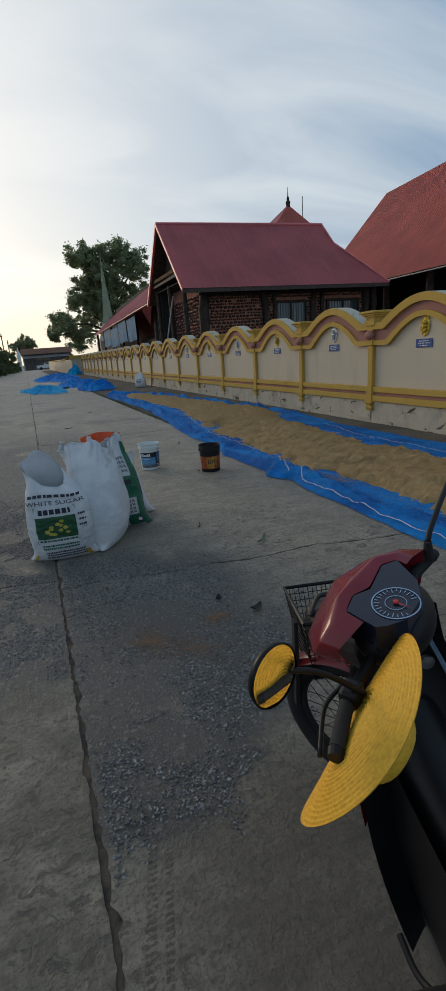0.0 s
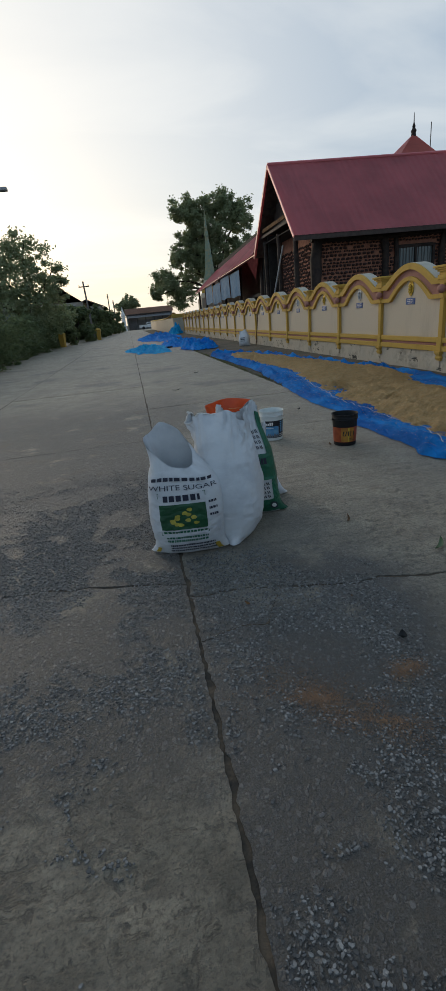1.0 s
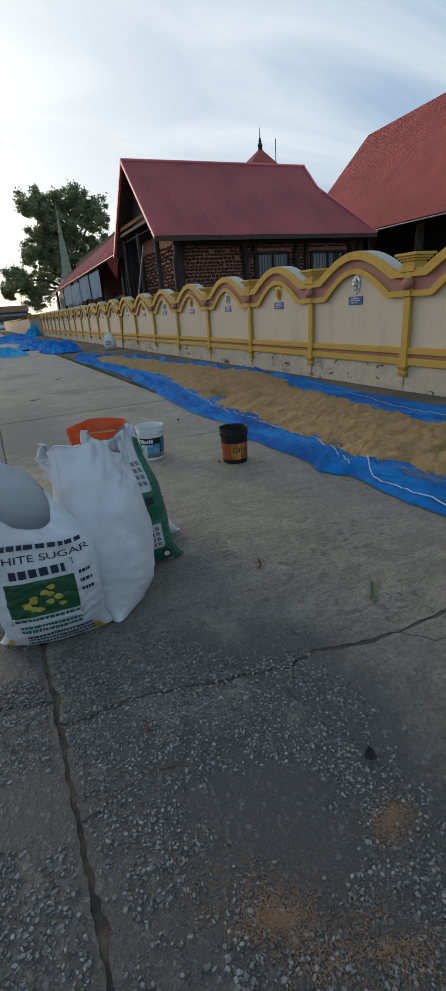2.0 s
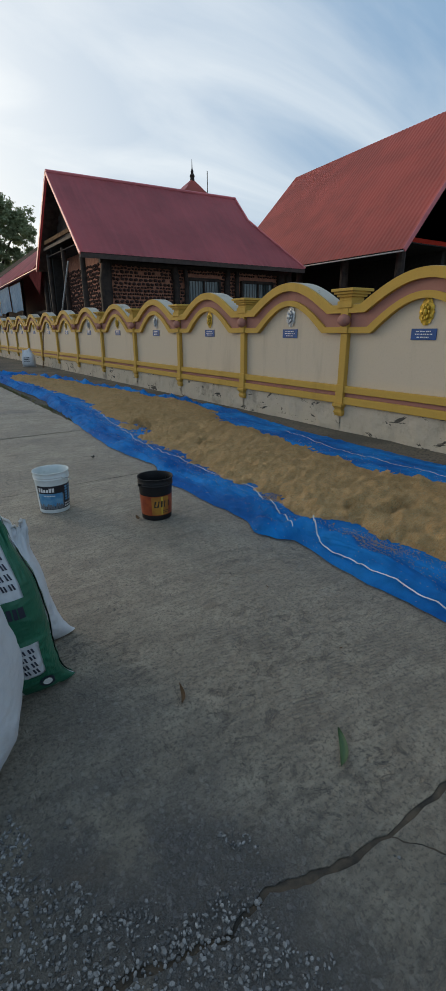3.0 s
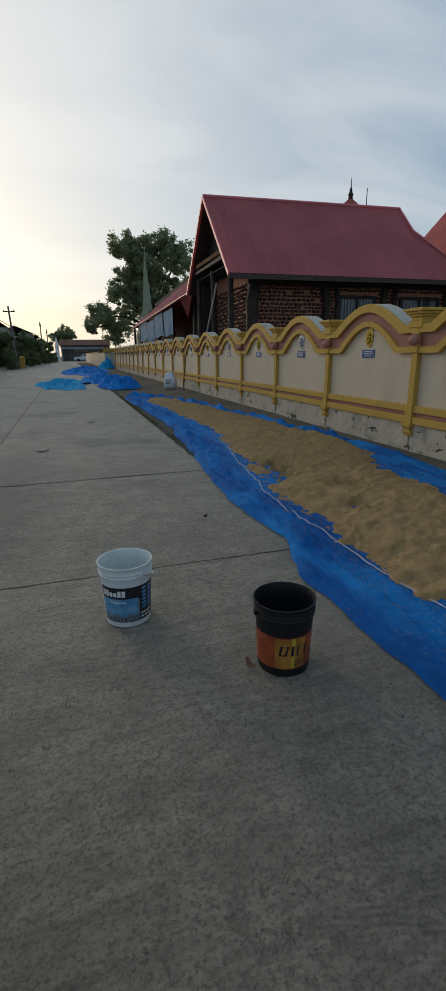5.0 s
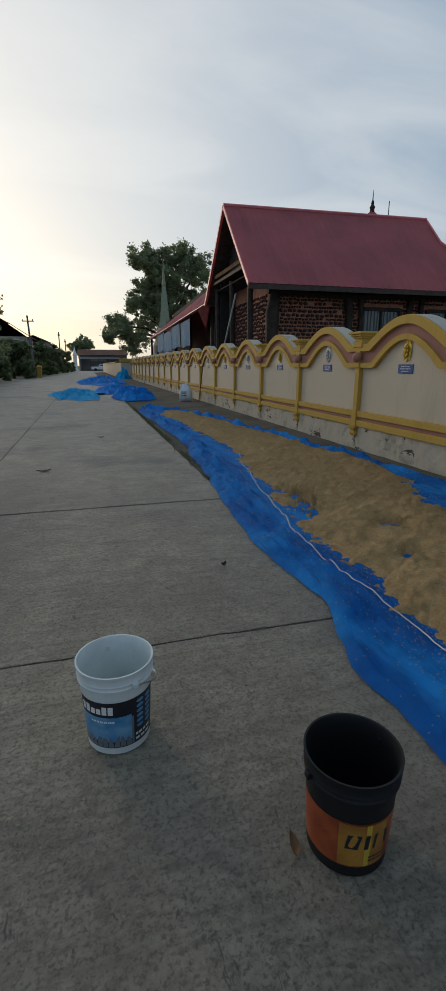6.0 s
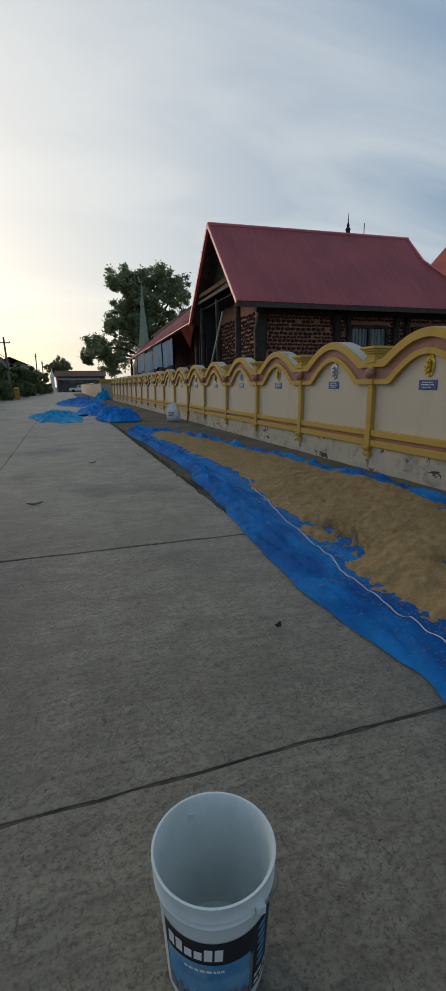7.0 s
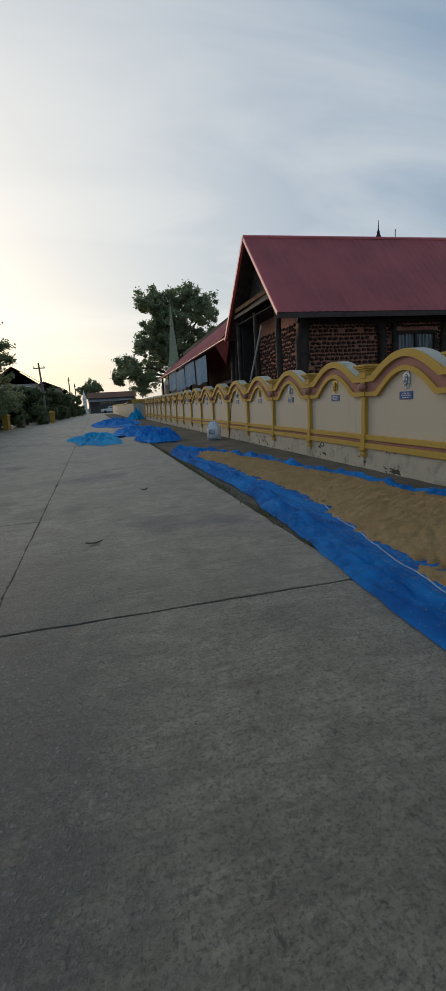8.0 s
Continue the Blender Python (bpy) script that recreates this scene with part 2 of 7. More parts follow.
def earth(name, c1, c2, c3):
    k = Nodes(name)
    a = k.noise(0.8, 6, 0.65)
    b = k.noise(28, 4, 0.6)
    col = k.mix(k.ramp(a, 0.4, 0.62), c1, c2)
    col = k.mix(k.ramp(b, 0.45, 0.7), col, c3)
    return k.done(col, 0.95, k.math("ADD", a, b), 0.8, 0.02, spec=0.2)


def stained(name, c, low=0.0, peel=0.0):
    """Painted plaster with rain streaks and, where peel is set, flakes lost."""
    k = Nodes(name, True)
    st = k.noise(1.4, 6, 0.65, k.mapped((1, 2.2, 0.35)))
    fine = k.noise(40, 4)
    col = k.mix(k.math("MULTIPLY", k.ramp(st, 0.5, 0.78), 0.45), c, tuple(v * 0.62 for v in c))
    col = k.mix(k.math("MULTIPLY", k.ramp(fine, 0.5, 0.8), 0.2), col, tuple(v * 0.6 for v in c))
    h = fine
    if peel:
        fl = k.noise(3.4, 7, 0.68, k.mapped((1, 0.8, 1.7)), 0.7)
        f = k.ramp(fl, 0.655 - peel, 0.675 - peel)
        col = k.mix(f, col, (0.07, 0.062, 0.05))
        mould = k.ramp(k.noise(2.3, 6, 0.7), 0.5, 0.72)
        col = k.mix(k.math("MULTIPLY", mould, 0.6), col, (0.15, 0.128, 0.098))
        h = k.math("SUBTRACT", fine, k.math("MULTIPLY", f, 2.0))
    return k.done(col, 0.75, h, 0.35, 0.004, spec=0.35)


def sheet_metal(name, c, seed):
    """Painted roofing sheet: ribs are in the mesh; this is the faded paint."""
    k = Nodes(name)
    a = k.noise(0.5, 5, 0.6)
    s = k.noise(0.9, 5, 0.6, k.mapped((3.0, 0.25, 0.25) if seed else (0.25, 3.0, 0.25)))
    col = k.mix(k.ramp(a, 0.35, 0.7), c, tuple(v * 0.8 for v in c))
    col = k.mix(k.math("MULTIPLY", k.ramp(s, 0.5, 0.8), 0.35), col, tuple(min(1, v * 1.25 + 0.01) for v in c))
    return k.done(col, 0.5, k.noise(30, 3), 0.08, 0.004, spec=0.4)


def net(name, c1, c2, clear):
    """Fine blue netting: woven, and seen through a little where one layer lies alone."""
    k = Nodes(name)
    f = k.noise(1.5, 4, 0.5, k.mapped((1.8, 0.6, 1.5)), 0.9)
    fold = k.noise(2.6, 3, 0.5, k.mapped((2.2, 0.6, 1.5), (0, 0, 18)), 1.4)
    g = k.noise(300, 2)
    col = k.mix(k.ramp(f, 0.35, 0.68), c1, c2)
    col = k.mix(k.math("MULTIPLY", k.ramp(g, 0.5, 0.7), 0.35), col, tuple(v * 0.5 for v in c1))
    k.done(col, 0.7, k.math("ADD", k.math("MULTIPLY", g, 0.3), k.math("ADD", k.math("MULTIPLY", k.noise(22, 4), 0.25), k.math("MULTIPLY", fold, 4.0))), 0.8, 0.03, spec=0.15)
    tl, tr, m1, m2 = k.n("ShaderNodeBsdfTranslucent"), k.n("ShaderNodeBsdfTransparent"), k.n("ShaderNodeMixShader"), k.n("ShaderNodeMixShader")
    k.put(tl.inputs[0], c2)
    m1.inputs[0].default_value = 0.22
    k.t.links.new(k.b.outputs[0], m1.inputs[1])
    k.t.links.new(tl.outputs[0], m1.inputs[2])
    k.put(m2.inputs[0], k.math("MULTIPLY", k.ramp(k.noise(9, 4), 0.35, 0.75), clear))
    k.t.links.new(m1.outputs[0], m2.inputs[1])
    k.t.links.new(tr.outputs[0], m2.inputs[2])
    k.t.links.new(m2.outputs[0], k.t.nodes["Material Output"].inputs[0])
    return k.m


def rice(name):
    k = Nodes(name)
    v = k.mapped((1.0, 2.3, 1.0), (0, 0, 25))
    c = k.cells(130, vec=v, out="Color")
    s = k.n("ShaderNodeSeparateColor")
    k.put(s.inputs[0], c)
    col = k.mix(s.outputs[0], (0.86, 0.46, 0.155), (1.0, 0.71, 0.34))
    big = k.noise(1.3, 5, 0.6)
    col = k.mix(k.math("MULTIPLY", k.ramp(k.noise(6, 5, 0.65), 0.42, 0.66), 0.4), k.mix(k.math("MULTIPLY", k.ramp(big, 0.4, 0.7), 0.4), col, (0.80, 0.46, 0.17)), (0.62, 0.34, 0.115))
    col = k.mix(k.math("MULTIPLY", k.ramp(k.noise(42, 5, 0.7, v), 0.50, 0.64), 0.5), col, (0.44, 0.225, 0.07))
    col = k.mix(k.math("MULTIPLY", k.ramp(k.noise(26, 5, 0.7, v), 0.54, 0.68), 0.5), col, (1.0, 0.76, 0.42))
    col = k.mix(k.ramp(s.outputs[1], 0.97, 0.99), col, (0.62, 0.50, 0.30))
    rip = k.n("ShaderNodeTexWave")
    rip.inputs["Scale"].default_value, rip.inputs["Distortion"].default_value = 2.6, 5
    rip.inputs["Detail"].default_value = 3
    k.put(rip.inputs["Vector"], k.mapped(rot=(0, 0, 62)))
    h = k.math("ADD", k.math("MULTIPLY", k.cells(95, vec=v), 2.6), k.math("MULTIPLY", rip.outputs[1], 2.0))
    h = k.math("ADD", h, k.math("MULTIPLY", k.noise(14, 6, 0.68), 3.4))
    h = k.math("ADD", h, k.math("MULTIPLY", k.noise(5.5, 6, 0.7, k.mapped((1.0, 1.7, 1.0))), 3.0))
    return k.done(col, 0.8, h, 1.0, 0.017, spec=0.4)


def leaf(name, c1, c2):
    k = Nodes(name)
    col = k.mix(k.island(), c1, c2)
    k.done(col, 0.55, spec=0.35)
    tl, mx = k.n("ShaderNodeBsdfTranslucent"), k.n("ShaderNodeMixShader")
    k.put(tl.inputs[0], k.mix(0.5, col, (0.16, 0.19, 0.06)))
    mx.inputs[0].default_value = 0.5
    k.t.links.new(k.b.outputs[0], mx.inputs[1])
    k.t.links.new(tl.outputs[0], mx.inputs[2])
    k.t.links.new(mx.outputs[0], k.t.nodes["Material Output"].inputs[0])
    return k.m


def straw(name):
    k = Nodes(name)
    col = k.mix(k.math("MULTIPLY", k.ramp(k.noise(120, 4), 0.35, 0.7), 0.7), (0.80, 0.455, 0.035), (0.58, 0.30, 0.02))
    return k.done(col, 0.7, k.noise(160, 3), 0.4, 0.003)


def glassy(name, tint, rough=0.05):
    k = Nodes(name)
    return k.done(tint, rough, spec=0.8)


M = dict(
    concrete=concrete("road_concrete"),
    joint=plain("joint_soil", (0.11, 0.08, 0.052), (0.035, 0.03, 0.024), 12, 0.95, strength=0.8, dist=0.01),
    earth=earth("bare_earth", (0.16, 0.125, 0.088), (0.12, 0.10, 0.072), (0.09, 0.085, 0.055)),
    shoulder=earth("dusty_shoulder", (0.16, 0.132, 0.098), (0.10, 0.088, 0.068), (0.07, 0.064, 0.050)),
    cream=stained("cream_plaster", (0.60, 0.49, 0.355)),
    plinth=stained("flaking_plinth_paint", (0.52, 0.44, 0.33), peel=0.06),
    gold=stained("ochre_trim_paint", (0.54, 0.325, 0.060)),
    mauve=stained("mauve_band_paint", (0.36, 0.165, 0.125)),
    coping=stained("weathered_coping", (0.50, 0.45, 0.36), peel=0.02),
    plaque=plain("blue_plaque_enamel", (0.012, 0.075, 0.26), rough=0.35),
    white=plain("white_paint", (0.75, 0.75, 0.73), (0.62, 0.62, 0.6), rough=0.5),
    silver=plain("silver_paint", (0.55, 0.56, 0.56), (0.35, 0.36, 0.37), 30, 0.4, 0.5),
    goldleaf=plain("gold_paint", (0.62, 0.40, 0.04), (0.40, 0.24, 0.02), 30, 0.4, 0.4),
    roof=sheet_metal("red_roof_sheet", (0.70, 0.185, 0.19), 1),
    roof2=sheet_metal("faded_red_roof_sheet", (0.70, 0.165, 0.12), 0),
    fascia=plain("dark_fascia_board", (0.075, 0.05, 0.04), rough=0.8),
    timber=plain("old_dark_timber", (0.045, 0.027, 0.019), (0.02, 0.013, 0.01), 4, 0.8, strength=0.5),
    board=plain("weathered_gable_board", (0.17, 0.09, 0.04), (0.09, 0.05, 0.026), 9, 0.9, strength=0.4, spec=0.1),
    mortar=plain("laterite_mortar", (0.48, 0.21, 0.13), (0.36, 0.15, 0.095), 5, 0.95, strength=0.5, dist=0.02, fine=30),
    stone=plain("laterite_stone", (0.085, 0.042, 0.032), (0.045, 0.026, 0.022), 9, 0.95, strength=0.7, dist=0.02, fine=25),
    # near-black colour that stands in for the shade under the roofs
    dark=plain("interior_shade", (0.03, 0.026, 0.023), rough=0.95),
    lining=plain("roof_lining_boards", (0.15, 0.11, 0.085), (0.09, 0.065, 0.05), 5, 0.85, strength=0.3),
    glass=glassy("window_glass", (0.05, 0.07, 0.07)),
    net=net("blue_net", (0.005, 0.135, 0.47), (0.014, 0.285, 0.76), 0.20),
    net2=net("bright_blue_net", (0.006, 0.19, 0.66), (0.02, 0.34, 0.85), 0.12),
    net3=net("turquoise_net", (0.008, 0.34, 0.72), (0.03, 0.52, 0.86), 0.12),
    curtain=plain("pale_blue_sheet", (0.07, 0.20, 0.34), (0.05, 0.15, 0.26), 3, 0.8, spec=0.2),
    hem=plain("white_hem_tape", (0.72, 0.70, 0.66), rough=0.8),
    rice=rice("rice_grain"),
    # both leaf colours are lifted: the haze over the trees is painted in
    leafa=leaf("hazy_leaves", (0.26, 0.30, 0.165), (0.42, 0.46, 0.26)),
    leafb=leaf("hedge_leaves", (0.12, 0.16, 0.08), (0.22, 0.26, 0.13)),
    bark=plain("grey_bark", (0.10, 0.08, 0.06), (0.05, 0.04, 0.03), 6, 0.95, strength=0.8, dist=0.03, fine=18),
)


# ---- small builders ----
def mesh_of(bm, name, material, smooth=None):
    me = bpy.data.meshes.new(name)
    bmesh.ops.recalc_face_normals(bm, faces=bm.faces)
    bm.to_mesh(me)
    bm.free()
    me.materials.append(material)
    if smooth:
        me.shade_smooth()
        if smooth is not True:
            me.set_sharp_from_angle(angle=radians(smooth))
    return me


def part(name, bm, material, parent=None, label="", smooth=None):
    """Links a bmesh as one mesh object, under a thing or a part."""
    ob = new(name, bm if isinstance(bm, bpy.types.Mesh) else mesh_of(bm, name, material, smooth))
    if parent is not None:
        ob.parent = parent
    if label:
        tagged(ob, label)
    return ob


def thing(name, label, category, m=None, group="", kind=""):
    ob = new(name)
    ob.empty_display_size = 0.1
    tagged(ob, label, category, group, kind)
    if m is not None:
        ob.matrix_basis = m
    return ob


def box(x0, x1, y0, y1, z0, z1, bevel=0.0, bm=None):
    bm = bm or bmesh.new()
    m = Matrix.LocRotScale(((x0 + x1) / 2, (y0 + y1) / 2, (z0 + z1) / 2), None, (abs(x1 - x0), abs(y1 - y0), abs(z1 - z0)))
    made = bmesh.ops.create_cube(bm, size=1, matrix=m)
    if bevel:
        edges = {e for v in made["verts"] for e in v.link_edges}
        bmesh.ops.bevel(bm, geom=list(edges), offset=bevel, segments=2, affect="EDGES", profile=0.5)
    return bm


def grid(nu, nv, fn, bm=None, wrap=False):
    """A sheet of faces from fn(u, v), with u and v from 0 to 1; wrap closes it in u."""
    bm = bm or bmesh.new()
    cols = nu if wrap else nu + 1
    vs = [[bm.verts.new(fn(i / nu, j / nv)) for j in range(nv + 1)] for i in range(cols)]
    for i in range(nu):
        a, b = vs[i], vs[(i + 1) % cols]
        for j in range(nv):
            bm.faces.new((a[j], b[j], b[j + 1], a[j + 1]))
    return bm


def lathe(profile, seg=32, bm=None, sx=1.0, sy=1.0):
    """Turns a profile of (radius, z) round z."""
    n = len(profile) - 1

    def at(u, v):
        r, z = profile[min(n, round(v * n))]
        a = u * math.tau
        return (max(r, 1e-4) * math.cos(a) * sx, max(r, 1e-4) * math.sin(a) * sy, z)

    return grid(seg, n, at, bm, True)


def tube(points, radius, seg=8, bm=None, cap=True):
    """A round bar along a line of points; radius is a number or one for each point."""
    bm = bm or bmesh.new()
    pts = [Vector(p) for p in points]
    rads = radius if isinstance(radius, (list, tuple)) else [radius] * len(pts)
    rings = []
    ref = Vector((0.123, 0.31, 0.94)).normalized()
    for i, p in enumerate(pts):
        d = (pts[min(i + 1, len(pts) - 1)] - pts[max(i - 1, 0)]).normalized()
        a = d.cross(ref)
        if a.length < 0.1:
            a = d.cross(Vector((1, 0, 0)))
        a.normalize()
        b = d.cross(a)
        rings.append([bm.verts.new(p + rads[i] * (a * math.cos(t * math.tau / seg) + b * math.sin(t * math.tau / seg))) for t in range(seg)])
    for r, s in zip(rings, rings[1:]):
        for t in range(seg):
            bm.faces.new((r[t], r[(t + 1) % seg], s[(t + 1) % seg], s[t]))
    if cap:
        bm.faces.new(rings[0][::-1])
        bm.faces.new(rings[-1])
    return bm


def curve_through(points, n=8):
    """Points of a smooth line through the given ones."""
    p = [Vector(q) for q in points]
    p = [2 * p[0] - p[1]] + p + [2 * p[-1] - p[-2]]
    out = []
    for i in range(1, len(p) - 2):
        for k in range(n):
            t = k / n
            a, b, c, d = p[i - 1], p[i], p[i + 1], p[i + 2]
            out.append(0.5 * ((2 * b) + (c - a) * t + (2 * a - 5 * b + 4 * c - d) * t * t + (3 * b - a - 3 * c + d) * t ** 3))
    out.append(p[-2])
    return out


def slab(poly, z0, z1, bm=None):
    """A flat polygon (x, y) given thickness."""
    bm = bm or bmesh.new()
    top = [bm.verts.new((x, y, z1)) for x, y in poly]
    bot = [bm.verts.new((x, y, z0)) for x, y in poly]
    bm.faces.new(top)
    bm.faces.new(bot[::-1])
    n = len(poly)
    for i in range(n):
        bm.faces.new((top[i], bot[i], bot[(i + 1) % n], top[(i + 1) % n]))
    return bm


def fbm(x, y, z=0.0, s=1.0, o=4):
    return noise.fractal(Vector((x * s, y * s, z * s)), 0.6, 2.1, o)


# ---- ground and road ----
ground = part("ground", grid(60, 60, lambda u, v: (-900 + 1800 * u, -900 + 1800 * v, -0.06)), M["earth"])
tagged(ground, "bare brown earth reaching to the horizon", "ground", kind="structure")

shoulder = part("shoulder", grid(40, 400, lambda u, v: (2.86 + 3.6 * u, -6 + 76 * v, -0.018 + 0.02 * u + 0.008 * fbm(u * 3.6, v * 76, 0, 1.3))), M["shoulder"], smooth=True)
tagged(shoulder, "dusty strip of earth between road and wall", "ground", kind="structure")
verge = part("verge", grid(40, 300, lambda u, v: (-9.5 + 6.25 * u, -6 + 150 * v, -0.03 + 0.012 * fbm(u * 6, v * 150, 4, 0.8))), M["concrete"], smooth=True)
tagged(verge, "worn grey verge beside the concrete road", "ground", kind="structure")

road = thing("road", "grey worn concrete road laid in slabs", "road", kind="structure")
bed = part("road_bed", box(-3.3, 2.88, -8, 138, -0.09, -0.007), M["joint"], road)
forecourt = part("forecourt", box(-30, 40, 112, 137.5, -0.05, -0.006), M["concrete"])
tagged(forecourt, "pale concrete crossing at the end of the road", "road", kind="structure")


def ragged(y, x0, x1, n, amp, seed):
    return [(x0 + (x1 - x0) * i / n, y + amp * fbm(x0 + (x1 - x0) * i / n, seed, 0, 2.3)) for i in range(n + 1)]


def crack_line():
    """The old crack right across the lane."""
    key = [(-0.047, 3.30), (0.0, 3.29), (0.31, 3.28), (0.68, 3.18), (0.93, 3.12), (1.07, 3.16), (1.23, 3.09), (1.48, 3.06), (1.9, 3.06), (2.2, 2.95), (2.86, 2.82)]
    out = []
    for (xa, ya), (xb, yb) in zip(key, key[1:]):
        for i in range(7):
            t = i / 7
            x = xa + (xb - xa) * t
            out.append((x, ya + (yb - ya) * t + 0.022 * fbm(x, 3.0, 0, 9.0)))
    return out + [(key[-1][0], key[-1][1] + 0.022 * fbm(key[-1][0], 3.0, 0, 9.0))]


def slab_row(x0, x1, cuts, amp, seed, gap=0.015):
    """One lane of slabs, between cuts given as lines of points across it."""
    for i, (a, b) in enumerate(zip(cuts, cuts[1:])):
        lo = [(x, y + gap * (0.4 + 1.3 * abs(fbm(x, y, seed, 3.0)))) for x, y in a]
        hi = [(x, y - gap * (0.4 + 1.3 * abs(fbm(x, y, seed + 2, 3.0)))) for x, y in b]
        ya, yb = lo[0][1], hi[0][1]
        n = max(6, int((yb - ya) / (0.028 if ya < 8 else 0.2)))
        st = (yb - ya) / n
        left = [(x0 + amp * (abs(fbm(k * st + ya, seed, 0, 4.5)) + 0.5 * abs(fbm(k * st + ya, seed, 0, 23.0))), ya + (yb - ya) * k / n) for k in range(1, n)]
        ya, yb = lo[-1][1], hi[-1][1]
        right = [(x1 - amp * (abs(fbm(k * st + ya, seed + 7, 0, 4.5)) + 0.5 * abs(fbm(k * st + ya, seed + 7, 0, 23.0))), ya + (yb - ya) * k / n) for k in range(1, n)]
        poly = lo + right + hi[::-1] + left[::-1]
        part("slab", slab(poly, -0.07, 0.0 - 0.002 * ((i * 7) % 3)), M["concrete"], road)


RX0, RX1, LX0, LX1 = -0.047, 2.86, -3.28, -0.050
right_cuts = [ragged(-7.5, RX0, RX1, 8, 0.004, 1), crack_line()] + [ragged(y, RX0, RX1, 24, 0.012, y) for y in (7.2, 9.96, 15.9, 22.1, 28.3, 40.7, 59, 84, 112)]
slab_row(RX0, RX1, right_cuts, 0.030, 2.0)
left_crack = [(x, 3.44 + 0.30 * (1 - math.exp(1.3 * (x - LX1))) + 0.03 * fbm(x, 5.0, 0, 7.0)) for x in np.linspace(LX0, LX1, 60)]
left_cuts = [ragged(-7.5, LX0, LX1, 8, 0.004, 3), left_crack] + [ragged(y, LX0, LX1, 24, 0.012, y) for y in (7.4, 13.5, 19.65, 25.8, 38, 56, 82, 112)]
slab_row(LX0, LX1, left_cuts, 0.022, 9.0)


def hairline(points, w, seed):
    """A narrow crack choked with soil."""
    pts = curve_through([(x, y, 0) for x, y in points], 9)
    bm, prev = bmesh.new(), None
    for i, q in enumerate(pts):
        d = (pts[min(i + 1, len(pts) - 1)] - pts[max(i - 1, 0)]).normalized()
        n = Vector((-d.y, d.x, 0))
        c = q + n * 0.014 * fbm(q.x, q.y, seed, 14)
        half = w * (0.35 + 0.9 * abs(fbm(q.x, q.y, seed + 4, 19))) * min(1, (len(pts) - 1 - i) / 6 + 0.1)
        row_ = [bm.verts.new(c + n * half * t + Vector((0, 0, z))) for t, z in ((-1, 0.0008), (0, 0.0018), (1, 0.0008))]
        if prev:
            bm.faces.new((prev[0], prev[1], row_[1], row_[0]))
            bm.faces.new((prev[1], prev[2], row_[2], row_[1]))
        prev = row_
    return part("crack_soil", bm, M["joint"], road, "dark soil in a narrow crack")


hairline([(-0.035, 2.86), (0.08, 2.90), (0.20, 2.93), (0.31, 2.92), (0.38, 3.02), (0.43, 3.14), (0.45, 3.24)], 0.006, 1)
hairline([(1.48, 3.05), (1.58, 2.93), (1.66, 2.90), (1.80, 2.78)], 0.004, 3)


def bare_stones(count, seed):
    """Flat stones of the mix standing a little out of the worn slabs."""
    r = random.Random(seed)
    verts, faces = [], []
    made = 0
    while made < count:
        x, y = r.uniform(-2.3, 1.5), r.uniform(1.05, 6.2)
        rag = 0.25 * fbm(x, y, 3, 3.0)
        if abs(x + 0.048) < 0.03:
            continue
        if x > -0.05:
            low = 1.20 + 0.7 * max(0, x - 0.3)
            ok = low + rag < y < 4.1 - 0.9 * x + 2 * rag and x < 1.35 + 2 * rag
        else:
            ok = y > 2.15 + 2 * rag and r.random() < min(1, (x + 2.3) / 1.2)
        ok = ok and r.random() < min(1, (6.2 - y) / 2.4)
        if not ok or fbm(x, y, 7, 2.1) < -0.28 + 0.2 * r.random():
            continue
        made += 1
        a, s = r.uniform(0, 3.15), r.uniform(0.0028, 0.0092) * (1.25 if r.random() < 0.15 else 1)
        asp, top = r.uniform(0.45, 0.85), r.uniform(0.0012, 0.0048)
        n = r.choice((5, 6, 6, 7))
        rim = [r.uniform(0.75, 1.15) for _ in range(n)]
        b = len(verts)
        tilt = r.uniform(-0.12, 0.12)
        for k, z in ((1.0, -0.001), (0.78, top)):
            for i in range(n):
                t = i * math.tau / n
                u, v = s * k * rim[i] * math.cos(t), s * k * asp * rim[i] * math.sin(t)
                verts.append((x + u * math.cos(a) - v * math.sin(a), y + u * math.sin(a) + v * math.cos(a), z + (tilt * u if z > 0 else 0)))
        faces += [(b + i, b + (i + 1) % n, b + n + (i + 1) % n, b + n + i) for i in range(n)]
        faces.append(tuple(range(b + n, b + 2 * n)))
    me = bpy.data.meshes.new("bare_stones")
    me.from_pydata(verts, [], faces)
    k = Nodes("bare_road_stone")
    f = k.ramp(k.island(), 0.0, 1.0)
    col = k.mix(f, (0.075, 0.074, 0.073), (0.27, 0.263, 0.25))
    col = k.mix(k.ramp(k.island(), 0.975, 0.99), col, (0.34, 0.325, 0.30))
    col = k.mix(k.math("MULTIPLY", k.ramp(k.noise(60, 4), 0.45, 0.65), 0.5), col, (0.13, 0.118, 0.10))
    me.materials.append(k.done(col, 0.7, k.noise(300, 2), 0.3, 0.002, spec=0.3))
    return tagged(part("bare_stones", me, None, road), kind="stuff")


bare_stones(27000, 12)

# ---- boundary wall with its row of arches ----
WX, PIER0, BAY = 6.08, 7.56, 2.52
wall = thing("boundary_wall", "cream temple wall with ochre arches and mauve bands", "wall", kind="structure")


def crest(u, flat, low, high, power=1.0):
    """Height of an arch line over one bay, u from -1 at one pier to 1 at the next."""
    a = 1 - abs(u)
    if a < flat:
        return low
    return low + (high - low) * math.sin((a - flat) / (1 - flat) * math.pi / 2) ** power


def outer_top(u): return crest(u, 0.215, 1.82, 2.20)
def outer_bot(u): return crest(u, 0.285, 1.71, 2.075)
